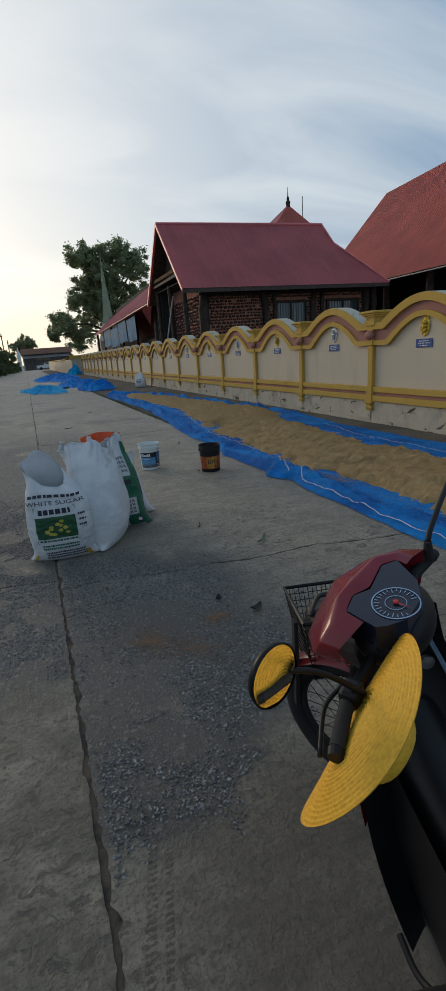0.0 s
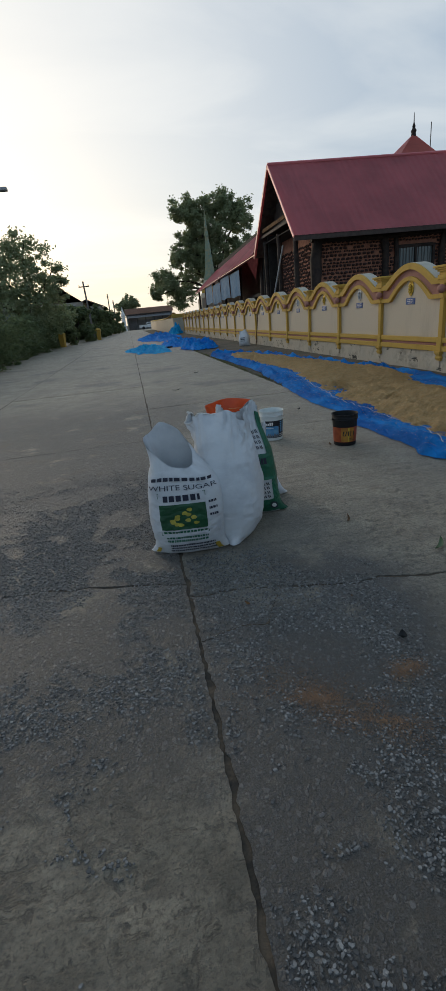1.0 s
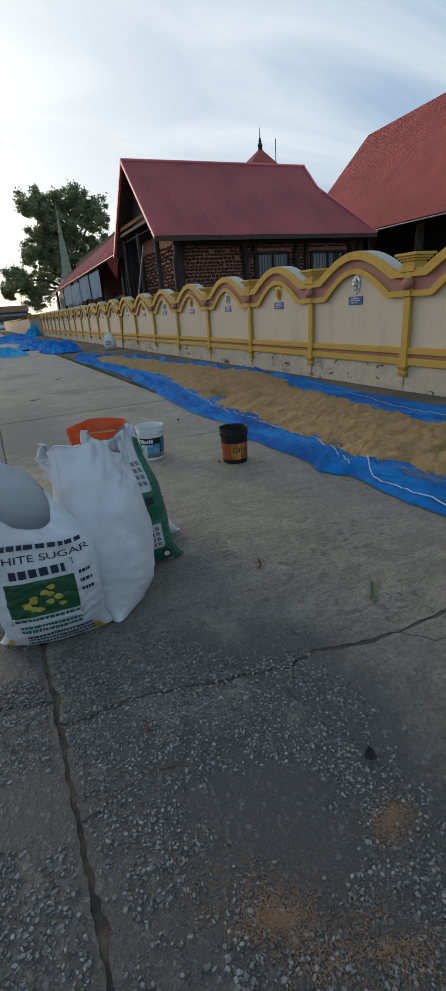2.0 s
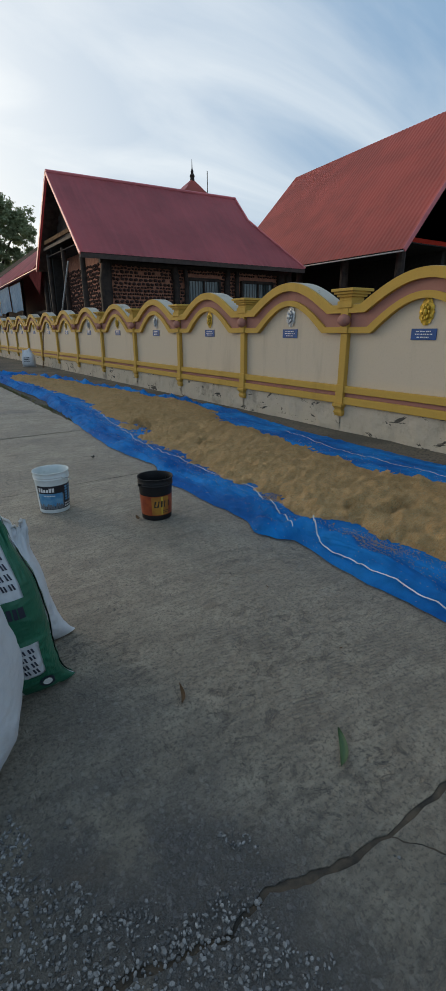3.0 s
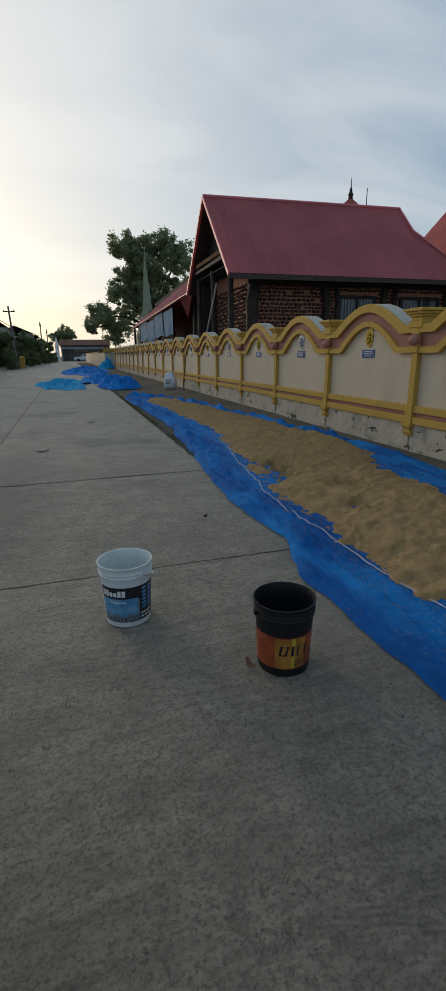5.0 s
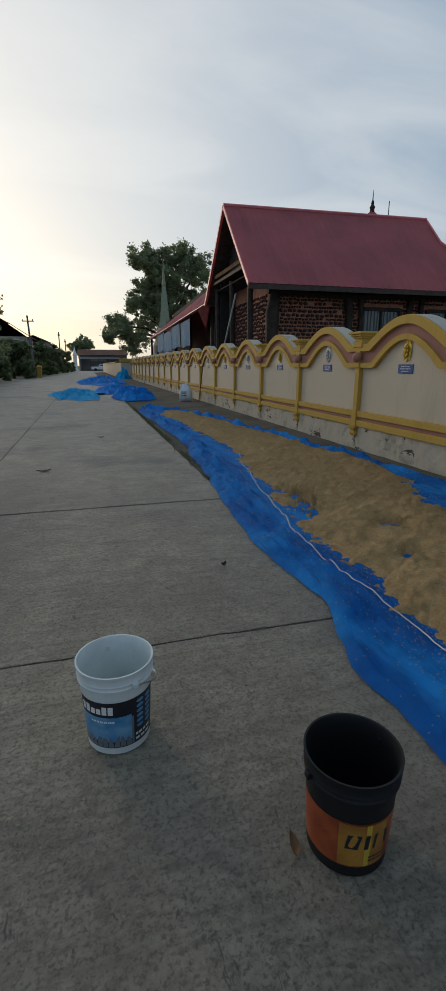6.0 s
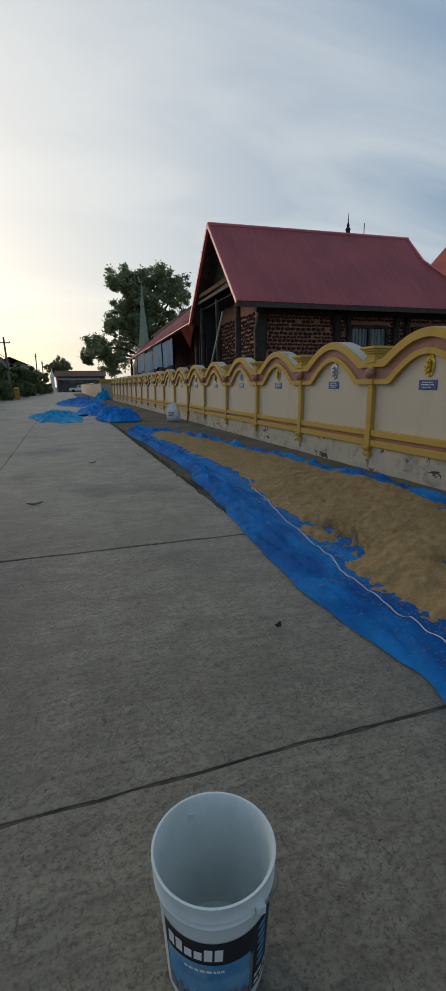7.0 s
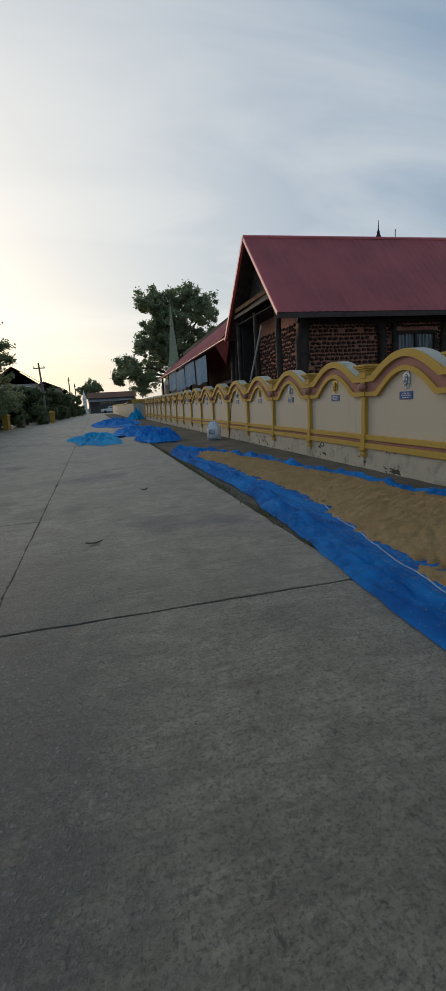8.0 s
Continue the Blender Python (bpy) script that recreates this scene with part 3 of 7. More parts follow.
def inner_top(u): return crest(u, 0.32, 1.52, 1.935)
def inner_bot(u): return crest(u, 0.37, 1.435, 1.85)


def band(lower, upper, x0, x1, n=56, half=BAY / 2, bm=None):
    """A body between two height lines over one bay, from depth x0 to x1."""
    bm = bm or bmesh.new()
    rows = []
    for i in range(n + 1):
        u = -1 + 2 * i / n
        y, a, b = u * half, lower(u), upper(u)
        rows.append([bm.verts.new(p) for p in ((x0, y, a), (x0, y, b), (x1, y, b), (x1, y, a))])
    for r, s in zip(rows, rows[1:]):
        for k in range(4):
            bm.faces.new((r[k], r[(k + 1) % 4], s[(k + 1) % 4], s[k]))
    bm.faces.new(rows[0])
    bm.faces.new(rows[-1][::-1])
    return bm


H = BAY / 2
BAYP = [
    ("wall_panel", mesh_of(band(lambda u: -0.06, lambda u: outer_bot(u) - 0.004, WX, WX + 0.18), "wall_panel", M["cream"])),
    ("arch_coping", mesh_of(band(outer_bot, outer_top, 5.985, 6.30), "arch_coping", M["gold"])),
    ("coping_top", mesh_of(band(lambda u: outer_top(u) - 0.002, lambda u: outer_top(u) + 0.006, 6.02, 6.297), "coping_top", M["coping"])),
    ("mauve_band", mesh_of(band(inner_top, outer_bot, 6.045, WX - 0.002), "mauve_band", M["mauve"])),
    ("arch_moulding", mesh_of(band(inner_bot, inner_top, 6.005, WX - 0.002), "arch_moulding", M["gold"])),
    ("upper_rail", mesh_of(box(6.01, WX - 0.002, -H, H, 0.585, 0.685, 0.008), "upper_rail", M["gold"])),
    ("rail_band", mesh_of(box(6.045, WX - 0.002, -H, H, 0.525, 0.583), "rail_band", M["mauve"])),
    ("lower_rail", mesh_of(box(6.005, WX - 0.002, -H, H, 0.415, 0.523, 0.008), "lower_rail", M["gold"])),
    ("plinth", mesh_of(grid(60, 12, lambda u, v: (6.045 + 0.012 * fbm(u * 2.5, v * 0.5, 2, 3), -H + BAY * u, -0.05 + 0.463 * v)), "plinth", M["plinth"])),
]


def cap_mesh():
    bm = bmesh.new()
    for w, z0, z1 in ((0.135, 1.78, 1.87), (0.115, 1.87, 1.925), (0.145, 1.925, 1.96), (0.175, 1.96, 1.995), (0.205, 1.995, 2.035)):
        box(6.13 - w - 0.03, 6.13 + w, -w, w, z0, z1, 0.006, bm)
    return mesh_of(bm, "pier_cap", M["gold"])


def corbel_mesh():
    bm = bmesh.new()
    box(5.955, WX, -0.095, 0.095, 0.375, 0.42, 0.006, bm)
    rows = [[bm.verts.new((x, s * w, z)) for x, s in ((6.06, -1), (xf, -1), (xf, 1), (6.06, 1))] for xf, w, z in ((5.965, 0.085, 0.375), (5.985, 0.06, 0.33), (5.98, 0.085, 0.29), (6.0, 0.07, 0.235))]
    for r, s in zip(rows, rows[1:]):
        for k in range(4):
            bm.faces.new((r[k], r[(k + 1) % 4], s[(k + 1) % 4], s[k]))
    bm.faces.new(rows[-1])
    return mesh_of(bm, "corbel", M["gold"])


PIERP = [
    ("pilaster", mesh_of(box(6.0, WX, -0.062, 0.062, 0.69, 1.433, 0.006), "pilaster", M["gold"])),
    ("pilaster_head", mesh_of(box(5.98, WX, -0.07, 0.07, 1.437, 1.80, 0.006), "pilaster_head", M["gold"])),
    ("rail_block", mesh_of(box(5.985, WX, -0.075, 0.075, 0.42, 0.70, 0.006), "rail_block", M["gold"])),
    ("pier_cap", cap_mesh()),
    ("corbel", corbel_mesh()),
]
ball_bm = bmesh.new()
bmesh.ops.create_uvsphere(ball_bm, u_segments=20, v_segments=12, radius=0.09, matrix=Matrix.LocRotScale((5.985, 0, 1.612), None, (0.9, 1.2, 0.95)))
PIERP.append(("pier_ball", mesh_of(ball_bm, "pier_ball", M["mauve"], True)))

NB0, NB1 = -4, 20
for k in range(NB0, NB1 + 1):
    y = PIER0 + BAY * k
    lift = 0.0
    for name, me in PIERP:
        part(name, me, None, wall).location = (0, y, lift)
    if k < NB1:
        for name, me in BAYP:
            part(name, me, None, wall).location = (0, y + H, lift)

# ---- medallions and plaques on the wall ----
def medallion(material, label):
    ob = thing("medallion", label, "wall ornament", group="medallions along the wall")
    bm = bmesh.new()

    def rim(u, v):
        a = u * math.tau
        r = (0.105 + 0.006 * math.cos(a * 14)) * v
        st = 1.0 + 0.32 * max(0, math.sin(a)) ** 6
        z = 0.155 * math.sin(a) * st * v * (1 + 0.04 * math.cos(a * 14))
        return (-0.012 - 0.02 * (1 - v) - 0.006 * math.cos(v * 9) * math.cos(a * 7), r * math.cos(a), z)

    grid(56, 8, rim, bm, True)
    part("medallion_disc", bm, material, ob, smooth=True)
    bm = bmesh.new()
    for i in range(8):
        a = i * math.tau / 8
        bmesh.ops.create_uvsphere(bm, u_segments=8, v_segments=6, radius=0.022, matrix=Matrix.LocRotScale((-0.036, 0.045 * math.cos(a), 0.072 * math.sin(a)), None, (0.6, 0.8, 1.3)))
    bmesh.ops.create_uvsphere(bm, u_segments=10, v_segments=8, radius=0.034, matrix=Matrix.LocRotScale((-0.04, 0, 0), None, (0.7, 0.8, 1.4)))
    part("medallion_relief", bm, material, ob, smooth=True)
    return ob


def plaque():
    ob = thing("wall_plaque", "small blue enamel plaque with white writing on cream wall", "plaque", group="plaques along the wall")
    part("plate", box(-0.012, 0, -0.18, 0.18, -0.068, 0.068, 0.004), M["plaque"], ob)
    for z, w in ((0.034, 0.10), (0.0, 0.125), (-0.036, 0.08)):
        bm = bmesh.new()
        y = -w
        while y < w:
            step = 0.028 + 0.012 * math.sin(y * 90)
            box(-0.0155, -0.0125, y, y + step * 0.6, z - 0.007, z + 0.007, bm=bm)
            y += step
        part("writing_bar", bm, M["white"], ob)
    return ob


first = {True: medallion(M["goldleaf"], "gold-painted relief medallion on the cream wall"), False: medallion(M["silver"], "silver-painted relief medallion on the cream wall")}
first_plaque = plaque()
used = set()
for k in range(NB0, NB1):
    y = PIER0 + BAY * k + H
    gold = k % 2 == 1
    m = pose(WX - 0.001, y - 0.01, 1.685)
    if gold in used:
        copy_thing(first[gold], m)
    else:
        first[gold].matrix_basis = m
        used.add(gold)
    m = pose(WX - 0.001, y, 1.425)
    if k == NB0:
        first_plaque.matrix_basis = m
    else:
        copy_thing(first_plaque, m)

# the plainer wall further on, standing a little forward
far_wall = thing("far_wall", "low cream and orange wall further along the road", "wall", kind="structure")
part("wall_body", box(5.2, 6.6, 62, 62.35, -0.05, 1.75, 0.01), M["cream"], far_wall)
part("wall_body", box(5.2, 5.5, 62.35, 124, -0.05, 1.75, 0.01), M["cream"], far_wall)
part("wall_coping", grid(60, 6, lambda u, v: (5.08 + 0.5 * math.sin(v * math.pi) * 0.0 + 0.52 * v, 61.9 + 62.2 * u, 1.76 + 0.5 * max(0, 1 - u * 4) ** 2 + 0.14 * math.sin(v * math.pi))), M["gold"], far_wall, smooth=True)
part("wall_coping", box(5.1, 6.65, 61.9, 62.45, 1.755, 2.2, 0.05), M["gold"], far_wall)


# ---- roofs and halls ----
def ribbed(a, b, c, d, pitch, depth, thick=0.03):
    """Roofing sheet over the patch a-b (eave) and d-c (ridge), with ribs that run up the slope."""
    a, b, c, d = map(Vector, (a, b, c, d))
    nrm = (b - a).cross(d - a).normalized()
    if nrm.z < 0:
        nrm.negate()
    n = max(2, int((b - a).length / pitch) * 4)

    def at(u, v):
        p = (a.lerp(b, u)).lerp(d.lerp(c, u), v)
        i = round(u * n) % 4
        return p + nrm * (depth if i in (1,) else depth * 0.75 if i == 2 else 0.0)

    bm = grid(n, 4, at)
    bmesh.ops.solidify(bm, geom=bm.faces[:], thickness=thick) if thick else None
    return bm


def plank(a, b, w, h, bm=None):
    """A squared timber from a to b."""
    bm = bm or bmesh.new()
    a, b = Vector(a), Vector(b)
    d = b - a
    q = d.to_track_quat("Z", "Y")
    m = Matrix.LocRotScale((a + b) / 2, q, (w, h, d.length))
    bmesh.ops.create_cube(bm, size=1, matrix=m)
    return bm


hall = thing("stone_hall", "temple hall with red sheet roof and laterite walls", "hall")
RY, EY, BY = 26.7, 23.2, 30.2
RZ, EZ = 8.0, 4.47
XL, XRR, XRE = 7.5, 17.5, 19.65
roof = part("roof", ribbed((XL, EY, EZ), (XRR, EY, EZ + 0.02), (XRR, RY, RZ + 0.15), (XL, RY, RZ), 0.30, 0.012), M["roof"], hall, "dull red ribbed sheet roof")


def tri_sheet(pts, thick=0.03, pitch=None):
    bm = bmesh.new()
    vs = [bm.verts.new(p) for p in pts]
    bm.faces.new(vs)
    bmesh.ops.solidify(bm, geom=bm.faces[:], thickness=thick)
    return bm


part("roof_wing", tri_sheet([(XRR, EY, EZ + 0.02), (XRE, EY, EZ + 0.04), (XRR, 25.5, 6.9)]), M["roof"], hall)
part("back_roof", tri_sheet([(XL, RY, RZ), (XRR, RY, RZ + 0.15), (XRR, 27.9, 6.9), (XRE, BY, EZ), (XL, BY, EZ)]), M["roof"], hall)
part("roof_hip", tri_sheet([(XRE, EY, EZ + 0.04), (XRE, BY, EZ), (XRR, 27.9, 6.9), (XRR, 25.5, 6.9)]), M["roof"], hall)
part("gablet", tri_sheet([(XRR + 0.02, 25.5, 6.9), (XRR + 0.02, 27.9, 6.9), (XRR + 0.02, RY, RZ + 0.13)]), M["roof"], hall)
part("roof_lining", tri_sheet([(XL + 0.05, EY + 0.05, EZ - 0.09), (17.4, EY + 0.05, EZ - 0.07), (17.2, RY, RZ - 0.05), (XL + 0.05, RY, RZ - 0.12)], 0.02), M["lining"], hall, "brown boards under the roof")
part("roof_lining", tri_sheet([(XL + 0.05, BY - 0.05, EZ - 0.09), (17.4, BY - 0.05, EZ - 0.07), (17.2, RY, RZ - 0.05), (XL + 0.05, RY, RZ - 0.12)], 0.02), M["lining"], hall, "brown boards under the roof")
part("ridge_cap", tube([(XL - 0.03, RY, RZ + 0.03), (XRR + 0.05, RY, RZ + 0.18)], 0.07, 6), M["roof"], hall)
part("hip_cap", tube([(XRR + 0.03, RY, RZ + 0.18), (XRR + 0.03, 25.48, 6.94), (XRE + 0.02, EY, EZ + 0.07)], 0.05, 6), M["roof"], hall)
part("fascia", plank((XL, EY + 0.03, EZ - 0.11), (XRE, EY + 0.03, EZ - 0.07), 0.05, 0.18), M["fascia"], hall)
part("bargeboard", plank((XL - 0.03, EY - 0.03, EZ - 0.05), (XL - 0.03, RY, RZ - 0.02), 0.05, 0.13), M["roof"], hall)
part("bargeboard", plank((XL - 0.03, BY + 0.03, EZ - 0.05), (XL - 0.03, RY, RZ - 0.02), 0.05, 0.13), M["roof"], hall)
# gable of boards, set back under the overhang, with its tie beam
for i in range(18):
    y = EY + 0.4 + i * (BY - EY - 0.8) / 18
    h = 0.08 + EZ + (RZ - EZ) * (1 - abs(y + 0.17 - RY) / (RY - EY)) - 0.25
    if h > 5.85:
        part("gable_board", box(XL + 0.72, XL + 0.76, y, y + 0.34, 5.6, h, 0.004), M["timber"], hall)
part("gable_lattice", plank((XL + 0.15, EY + 1.45, 5.5), (XL + 0.15, BY - 1.45, 5.5), 0.08, 0.16), M["board"], hall, "carved weathered tie board")
part("gable_beam", plank((XL + 0.2, EY + 1.15, 5.25), (XL + 0.2, BY - 1.15, 5.25), 0.14, 0.12), M["timber"], hall)
for y in (EY + 1.0, RY, BY - 1.0):
    part("veranda_post", tube([(XL + 0.4, y, -0.05), (XL + 0.43, y + 0.04, 2.2), (XL + 0.38, y, EZ + 0.6)], [0.15, 0.12, 0.11], 10), M["timber"], hall)
part("brace", tube([(XL + 0.1, EY + 2.0, 4.35), (XL - 0.15, EY + 3.0, 2.2)], 0.04, 6), M["silver"], hall, "slanting grey pipe")
WY = 24.2
# added near-black sheet that puts shade behind the veranda
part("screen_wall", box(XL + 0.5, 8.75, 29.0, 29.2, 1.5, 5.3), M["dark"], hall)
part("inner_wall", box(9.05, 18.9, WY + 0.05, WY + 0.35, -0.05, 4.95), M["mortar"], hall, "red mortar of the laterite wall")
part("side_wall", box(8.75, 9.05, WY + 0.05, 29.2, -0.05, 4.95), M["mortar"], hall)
# soffit coloured near-black for the shade under this roof
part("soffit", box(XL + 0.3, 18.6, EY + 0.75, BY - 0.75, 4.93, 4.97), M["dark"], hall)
for x, w, lean in ((8.85, 0.26, 0.05), (12.28, 0.17, -0.05), (15.25, 0.15, 0.04), (15.85, 0.12, -0.02), (18.75, 0.2, 0.0), (12.85, 0.10, 0.0), (19.3, 0.17, 0.0)):
    wob = [(x + lean * math.sin(z * 1.7) + 0.03 * math.sin(z * 4 + x), WY - 0.08, z) for z in np.linspace(-0.05, 4.7, 9)]
    part("timber_post", tube(wob, [w * (1 + 0.12 * math.sin(i * 2.1 + x)) for i in range(9)], 9), M["timber"], hall, smooth=True)
part("wall_plate", tube([(8.6, WY - 0.1, 4.35), (12, WY - 0.13, 4.27), (15.5, WY - 0.08, 4.36), (19.4, WY - 0.1, 4.3)], 0.13, 8), M["timber"], hall)
for x0, x1 in ((13.0, 14.75), (16.25, 18.2)):
    win = part("window", box(x0, x1, WY - 0.02, WY + 0.03, 2.3, 3.75), M["glass"], hall, "dark window with iron bars")
    for a, b, c, d in ((x0 - 0.12, x0, 2.2, 3.85), (x1, x1 + 0.12, 2.2, 3.85), (x0, x1, 3.73, 3.87), (x0, x1, 2.18, 2.32)):
        part("window_frame", box(a, b, WY - 0.1, WY + 0.04, c, d, 0.01), M["timber"], win)
    mid = (x0 + x1) / 2
    part("mullion", box(mid - 0.05, mid + 0.05, WY - 0.08, WY + 0.03, 2.32, 3.73), M["timber"], win)
    for i in range(11):
        x = x0 + 0.08 + i * (x1 - x0 - 0.16) / 10
        part("bar", tube([(x, WY - 0.05, 2.32), (x + 0.04 * math.sin(i * 3), WY - 0.05, 3.0), (x, WY - 0.05, 3.73)], 0.010, 5), M["timber"], win)

# stones of the laterite wall: rows of rounded lumps, long flat ones and small round ones
rng = random.Random(4)


def stone_mesh(seed):
    bm = bmesh.new()
    r = random.Random(seed)
    bmesh.ops.create_icosphere(bm, subdivisions=2, radius=0.5)
    for v in bm.verts:
        f = 1 + 0.2 * r.uniform(-1, 1)
        v.co = Vector((math.copysign(abs(v.co.x * 2) ** 0.75 / 2, v.co.x), v.co.y, math.copysign(abs(v.co.z * 2) ** 0.75 / 2, v.co.z))) * f
    bmesh.ops.delete(bm, geom=[v for v in bm.verts if v.co.y > 0.2], context="VERTS")
    return mesh_of(bm, "laterite_stone", M["stone"], True)


STONES = [stone_mesh(s) for s in range(7)]
OPEN = [(13.0 - 0.15, 14.75 + 0.15), (16.1, 18.35)]
rest = bmesh.new()
count = 0
z = 1.9
row = 0
while z < 4.25:
    hgt = 0.15 if row % 5 in (0, 1, 3) else 0.105
    x = 9.1 + rng.uniform(0, 0.15)
    while x < 18.7:
        w = hgt * (rng.uniform(1.0, 1.6) if row % 5 not in (2,) else 0.9)
        inside = any(a < x + w and x < b and z < 3.9 for a, b in OPEN)
        if not inside and rng.random() > 0.03:
            m = Matrix.LocRotScale((x + w / 2, WY + 0.03, z + hgt / 2 + rng.uniform(-0.015, 0.015)), Euler((0, rng.uniform(-0.25, 0.25), 0)), (w * 0.86, 0.16, hgt * 0.78))
            if x < 12.2 and count < 290:
                ob = part("stone", STONES[count % 7], None, hall)
                ob.matrix_basis = m
                count += 1
            else:
                tmp = bmesh.new()
                tmp.from_mesh(STONES[rng.randrange(7)])
                tmp.transform(m)
                base = len(rest.verts)
                vs = [rest.verts.new(v.co) for v in tmp.verts]
                for f in tmp.faces:
                    rest.faces.new([vs[v.index] for v in f.verts])
                tmp.free()
        x += w + 0.02
    z += hgt + 0.018
    row += 1
tagged(part("laterite_infill", rest, M["stone"], hall, smooth=True), kind="stuff")
rest = bmesh.new()
z = 1.9
while z < 4.3:
    y = WY + 0.3
    while y < 29:
        w = rng.uniform(0.10, 0.24)
        bmesh.ops.create_icosphere(rest, subdivisions=1, radius=0.5, matrix=Matrix.LocRotScale((8.74, y + w / 2, z + 0.07 + rng.uniform(-0.04, 0.04)), Euler((rng.uniform(-1.2, 1.2), 0, 0)), (0.12, w * 0.9, rng.uniform(0.10, 0.19))))
        y += w + 0.02
    z += 0.16
tagged(part("side_infill", rest, M["stone"], hall, smooth=True), kind="stuff")

# little roofed tower behind the ridge
tower = thing("roof_tower", "small red pointed roof tower with finial", "roof tower")
TX, TY = 28.7, 50.0
APEX, EAVE = Vector((TX, TY, 15.75)), 12.2
corners = [(TX - 3.9, TY - 3, EAVE), (TX + 2.6, TY - 3, EAVE), (TX + 2.6, TY + 3, EAVE), (TX - 3.9, TY + 3, EAVE)]
for i in range(4):
    part("tower_roof", tri_sheet([corners[i], corners[(i + 1) % 4], APEX]), M["roof2"] if i == 0 else M["roof"], tower)
part("tower_body", box(TX - 3.2, TX + 2.0, TY - 2.4, TY + 2.4, -0.05, EAVE), M["dark"], tower)
part("finial", lathe([(0.25, 15.4), (0.2, 15.8), (0.26, 15.95), (0.12, 16.2), (0.15, 16.3), (0.05, 16.6), (0.02, 17.35), (0.0, 17.45)], 10), M["timber"], tower, "dark turned spire").location = (TX, TY, 0)
part("aerial", tube([(TX + 1.15, TY - 1, 13.8), (TX + 1.15, TY - 1, 16.3)], 0.04, 5), M["timber"], tower)

# the greater hall beside it
great = thing("great_hall", "large open hall with faded red roof", "hall")
GX, GR = 21.0, 28.0
GY0, GY1, GE, GZ = 18.1, 33.7, 4.95, 12.15
part("roof", ribbed((GX, GY0, GE), (GX, GY1, GE), (GR, GY1, GZ), (GR - 0.5, GY0, GZ + 0.38), 0.26, 0.016), M["roof2"], great, "faded red ribbed roof")
part("back_roof", tri_sheet([(GR - 0.5, GY0, GZ + 0.38), (GR, GY1, GZ), (GR + 7, GY1, GE), (GR + 7, GY0, GE)]), M["roof2"], great)
part("fascia", plank((GX + 0.03, GY0, GE - 0.08), (GX + 0.03, GY1, GE - 0.08), 0.16, 0.05), M["silver"], great, "grey metal gutter edge")
part("bargeboard", plank((GX, GY0 - 0.03, GE - 0.05), (GR - 0.5, GY0 - 0.03, GZ + 0.38), 0.05, 0.22), M["roof"], great)
part("lower_roof", ribbed((GX + 3.2, GY0 - 1.6, 6.6), (GX + 12, GY0 - 1.6, 6.6), (GX + 12, GY0 + 0.4, 8.2), (GX + 3.2, GY0 + 0.4, 8.2), 0.26, 0.03), M["roof"], great)
part("gable_panel", tri_sheet([(GX + 0.8, GY0 + 0.5, 5.6), (GR + 6.2, GY0 + 0.5, 5.6), (GR, GY0 + 0.5, GZ - 0.3)]), M["timber"], great)
# soffit, back and end walls carry the hall's shade in near-black colour
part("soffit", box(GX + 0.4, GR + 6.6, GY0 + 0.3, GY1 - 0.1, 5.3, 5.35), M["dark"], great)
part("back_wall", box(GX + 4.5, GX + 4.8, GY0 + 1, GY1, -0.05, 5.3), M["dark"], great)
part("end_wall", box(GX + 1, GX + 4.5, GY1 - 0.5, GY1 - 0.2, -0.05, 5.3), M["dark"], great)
for i in range(5):
    part("pillar", tube([(GX + 0.9, GY0 + 0.8 + i * 3.6, -0.05), (GX + 0.95, GY0 + 0.85 + i * 3.6, 2.5), (GX + 0.9, GY0 + 0.8 + i * 3.6, 5.3)], [0.27, 0.23, 0.22], 10), M["timber"], great)

# long low hall with the blue sheets under its eave
M["flap"] = plain("dark_red_sheet", (0.22, 0.035, 0.04), (0.15, 0.025, 0.03), 3, 0.95, spec=0.05)
low = thing("long_hall", "long open hall with red roof and blue sheets", "hall")
A0, A1 = Vector((7.9, 31.0, 4.8)), Vector((9.4, 70.0, 4.7))
R0, R1 = Vector((12.0, 31.0, 8.5)), Vector((13.6, 78.0, 7.6))
part("roof", ribbed(A0, A1, R1, R0, 0.4, 0.03), M["roof"], low, "dull red ribbed roof")
part("back_roof", tri_sheet([R0, R1, A1 + Vector((7, 0, 0)), A0 + Vector((7, 0, 0))]), M["roof"], low)
part("fascia", plank(A0 + Vector((0.02, 0, -0.1)), A1 + Vector((0.02, 0, -0.1)), 0.22, 0.05), M["roof"], low)
part("gable_flap", tri_sheet([(7.88, 30.3, 5.2), (7.95, 34.0, 4.55), (7.95, 32.0, 3.4)]), M["flap"], low, "hanging red gable sheet")
# end wall, inner wall and soffit are added, near-black as interior shade
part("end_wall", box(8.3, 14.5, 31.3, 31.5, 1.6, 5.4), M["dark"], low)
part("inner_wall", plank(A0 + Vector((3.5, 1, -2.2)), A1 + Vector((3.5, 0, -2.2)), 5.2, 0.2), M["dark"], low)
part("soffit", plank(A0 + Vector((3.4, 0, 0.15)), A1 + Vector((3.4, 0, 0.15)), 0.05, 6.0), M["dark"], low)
for i in range(6):
    p = A0.lerp(A1, 0.02 + i * 0.19) + Vector((0.35, 0, 0))
    part("pillar", tube([(p.x, p.y, -0.05), (p.x, p.y, 4.7)], 0.13, 8), M["timber"], low)
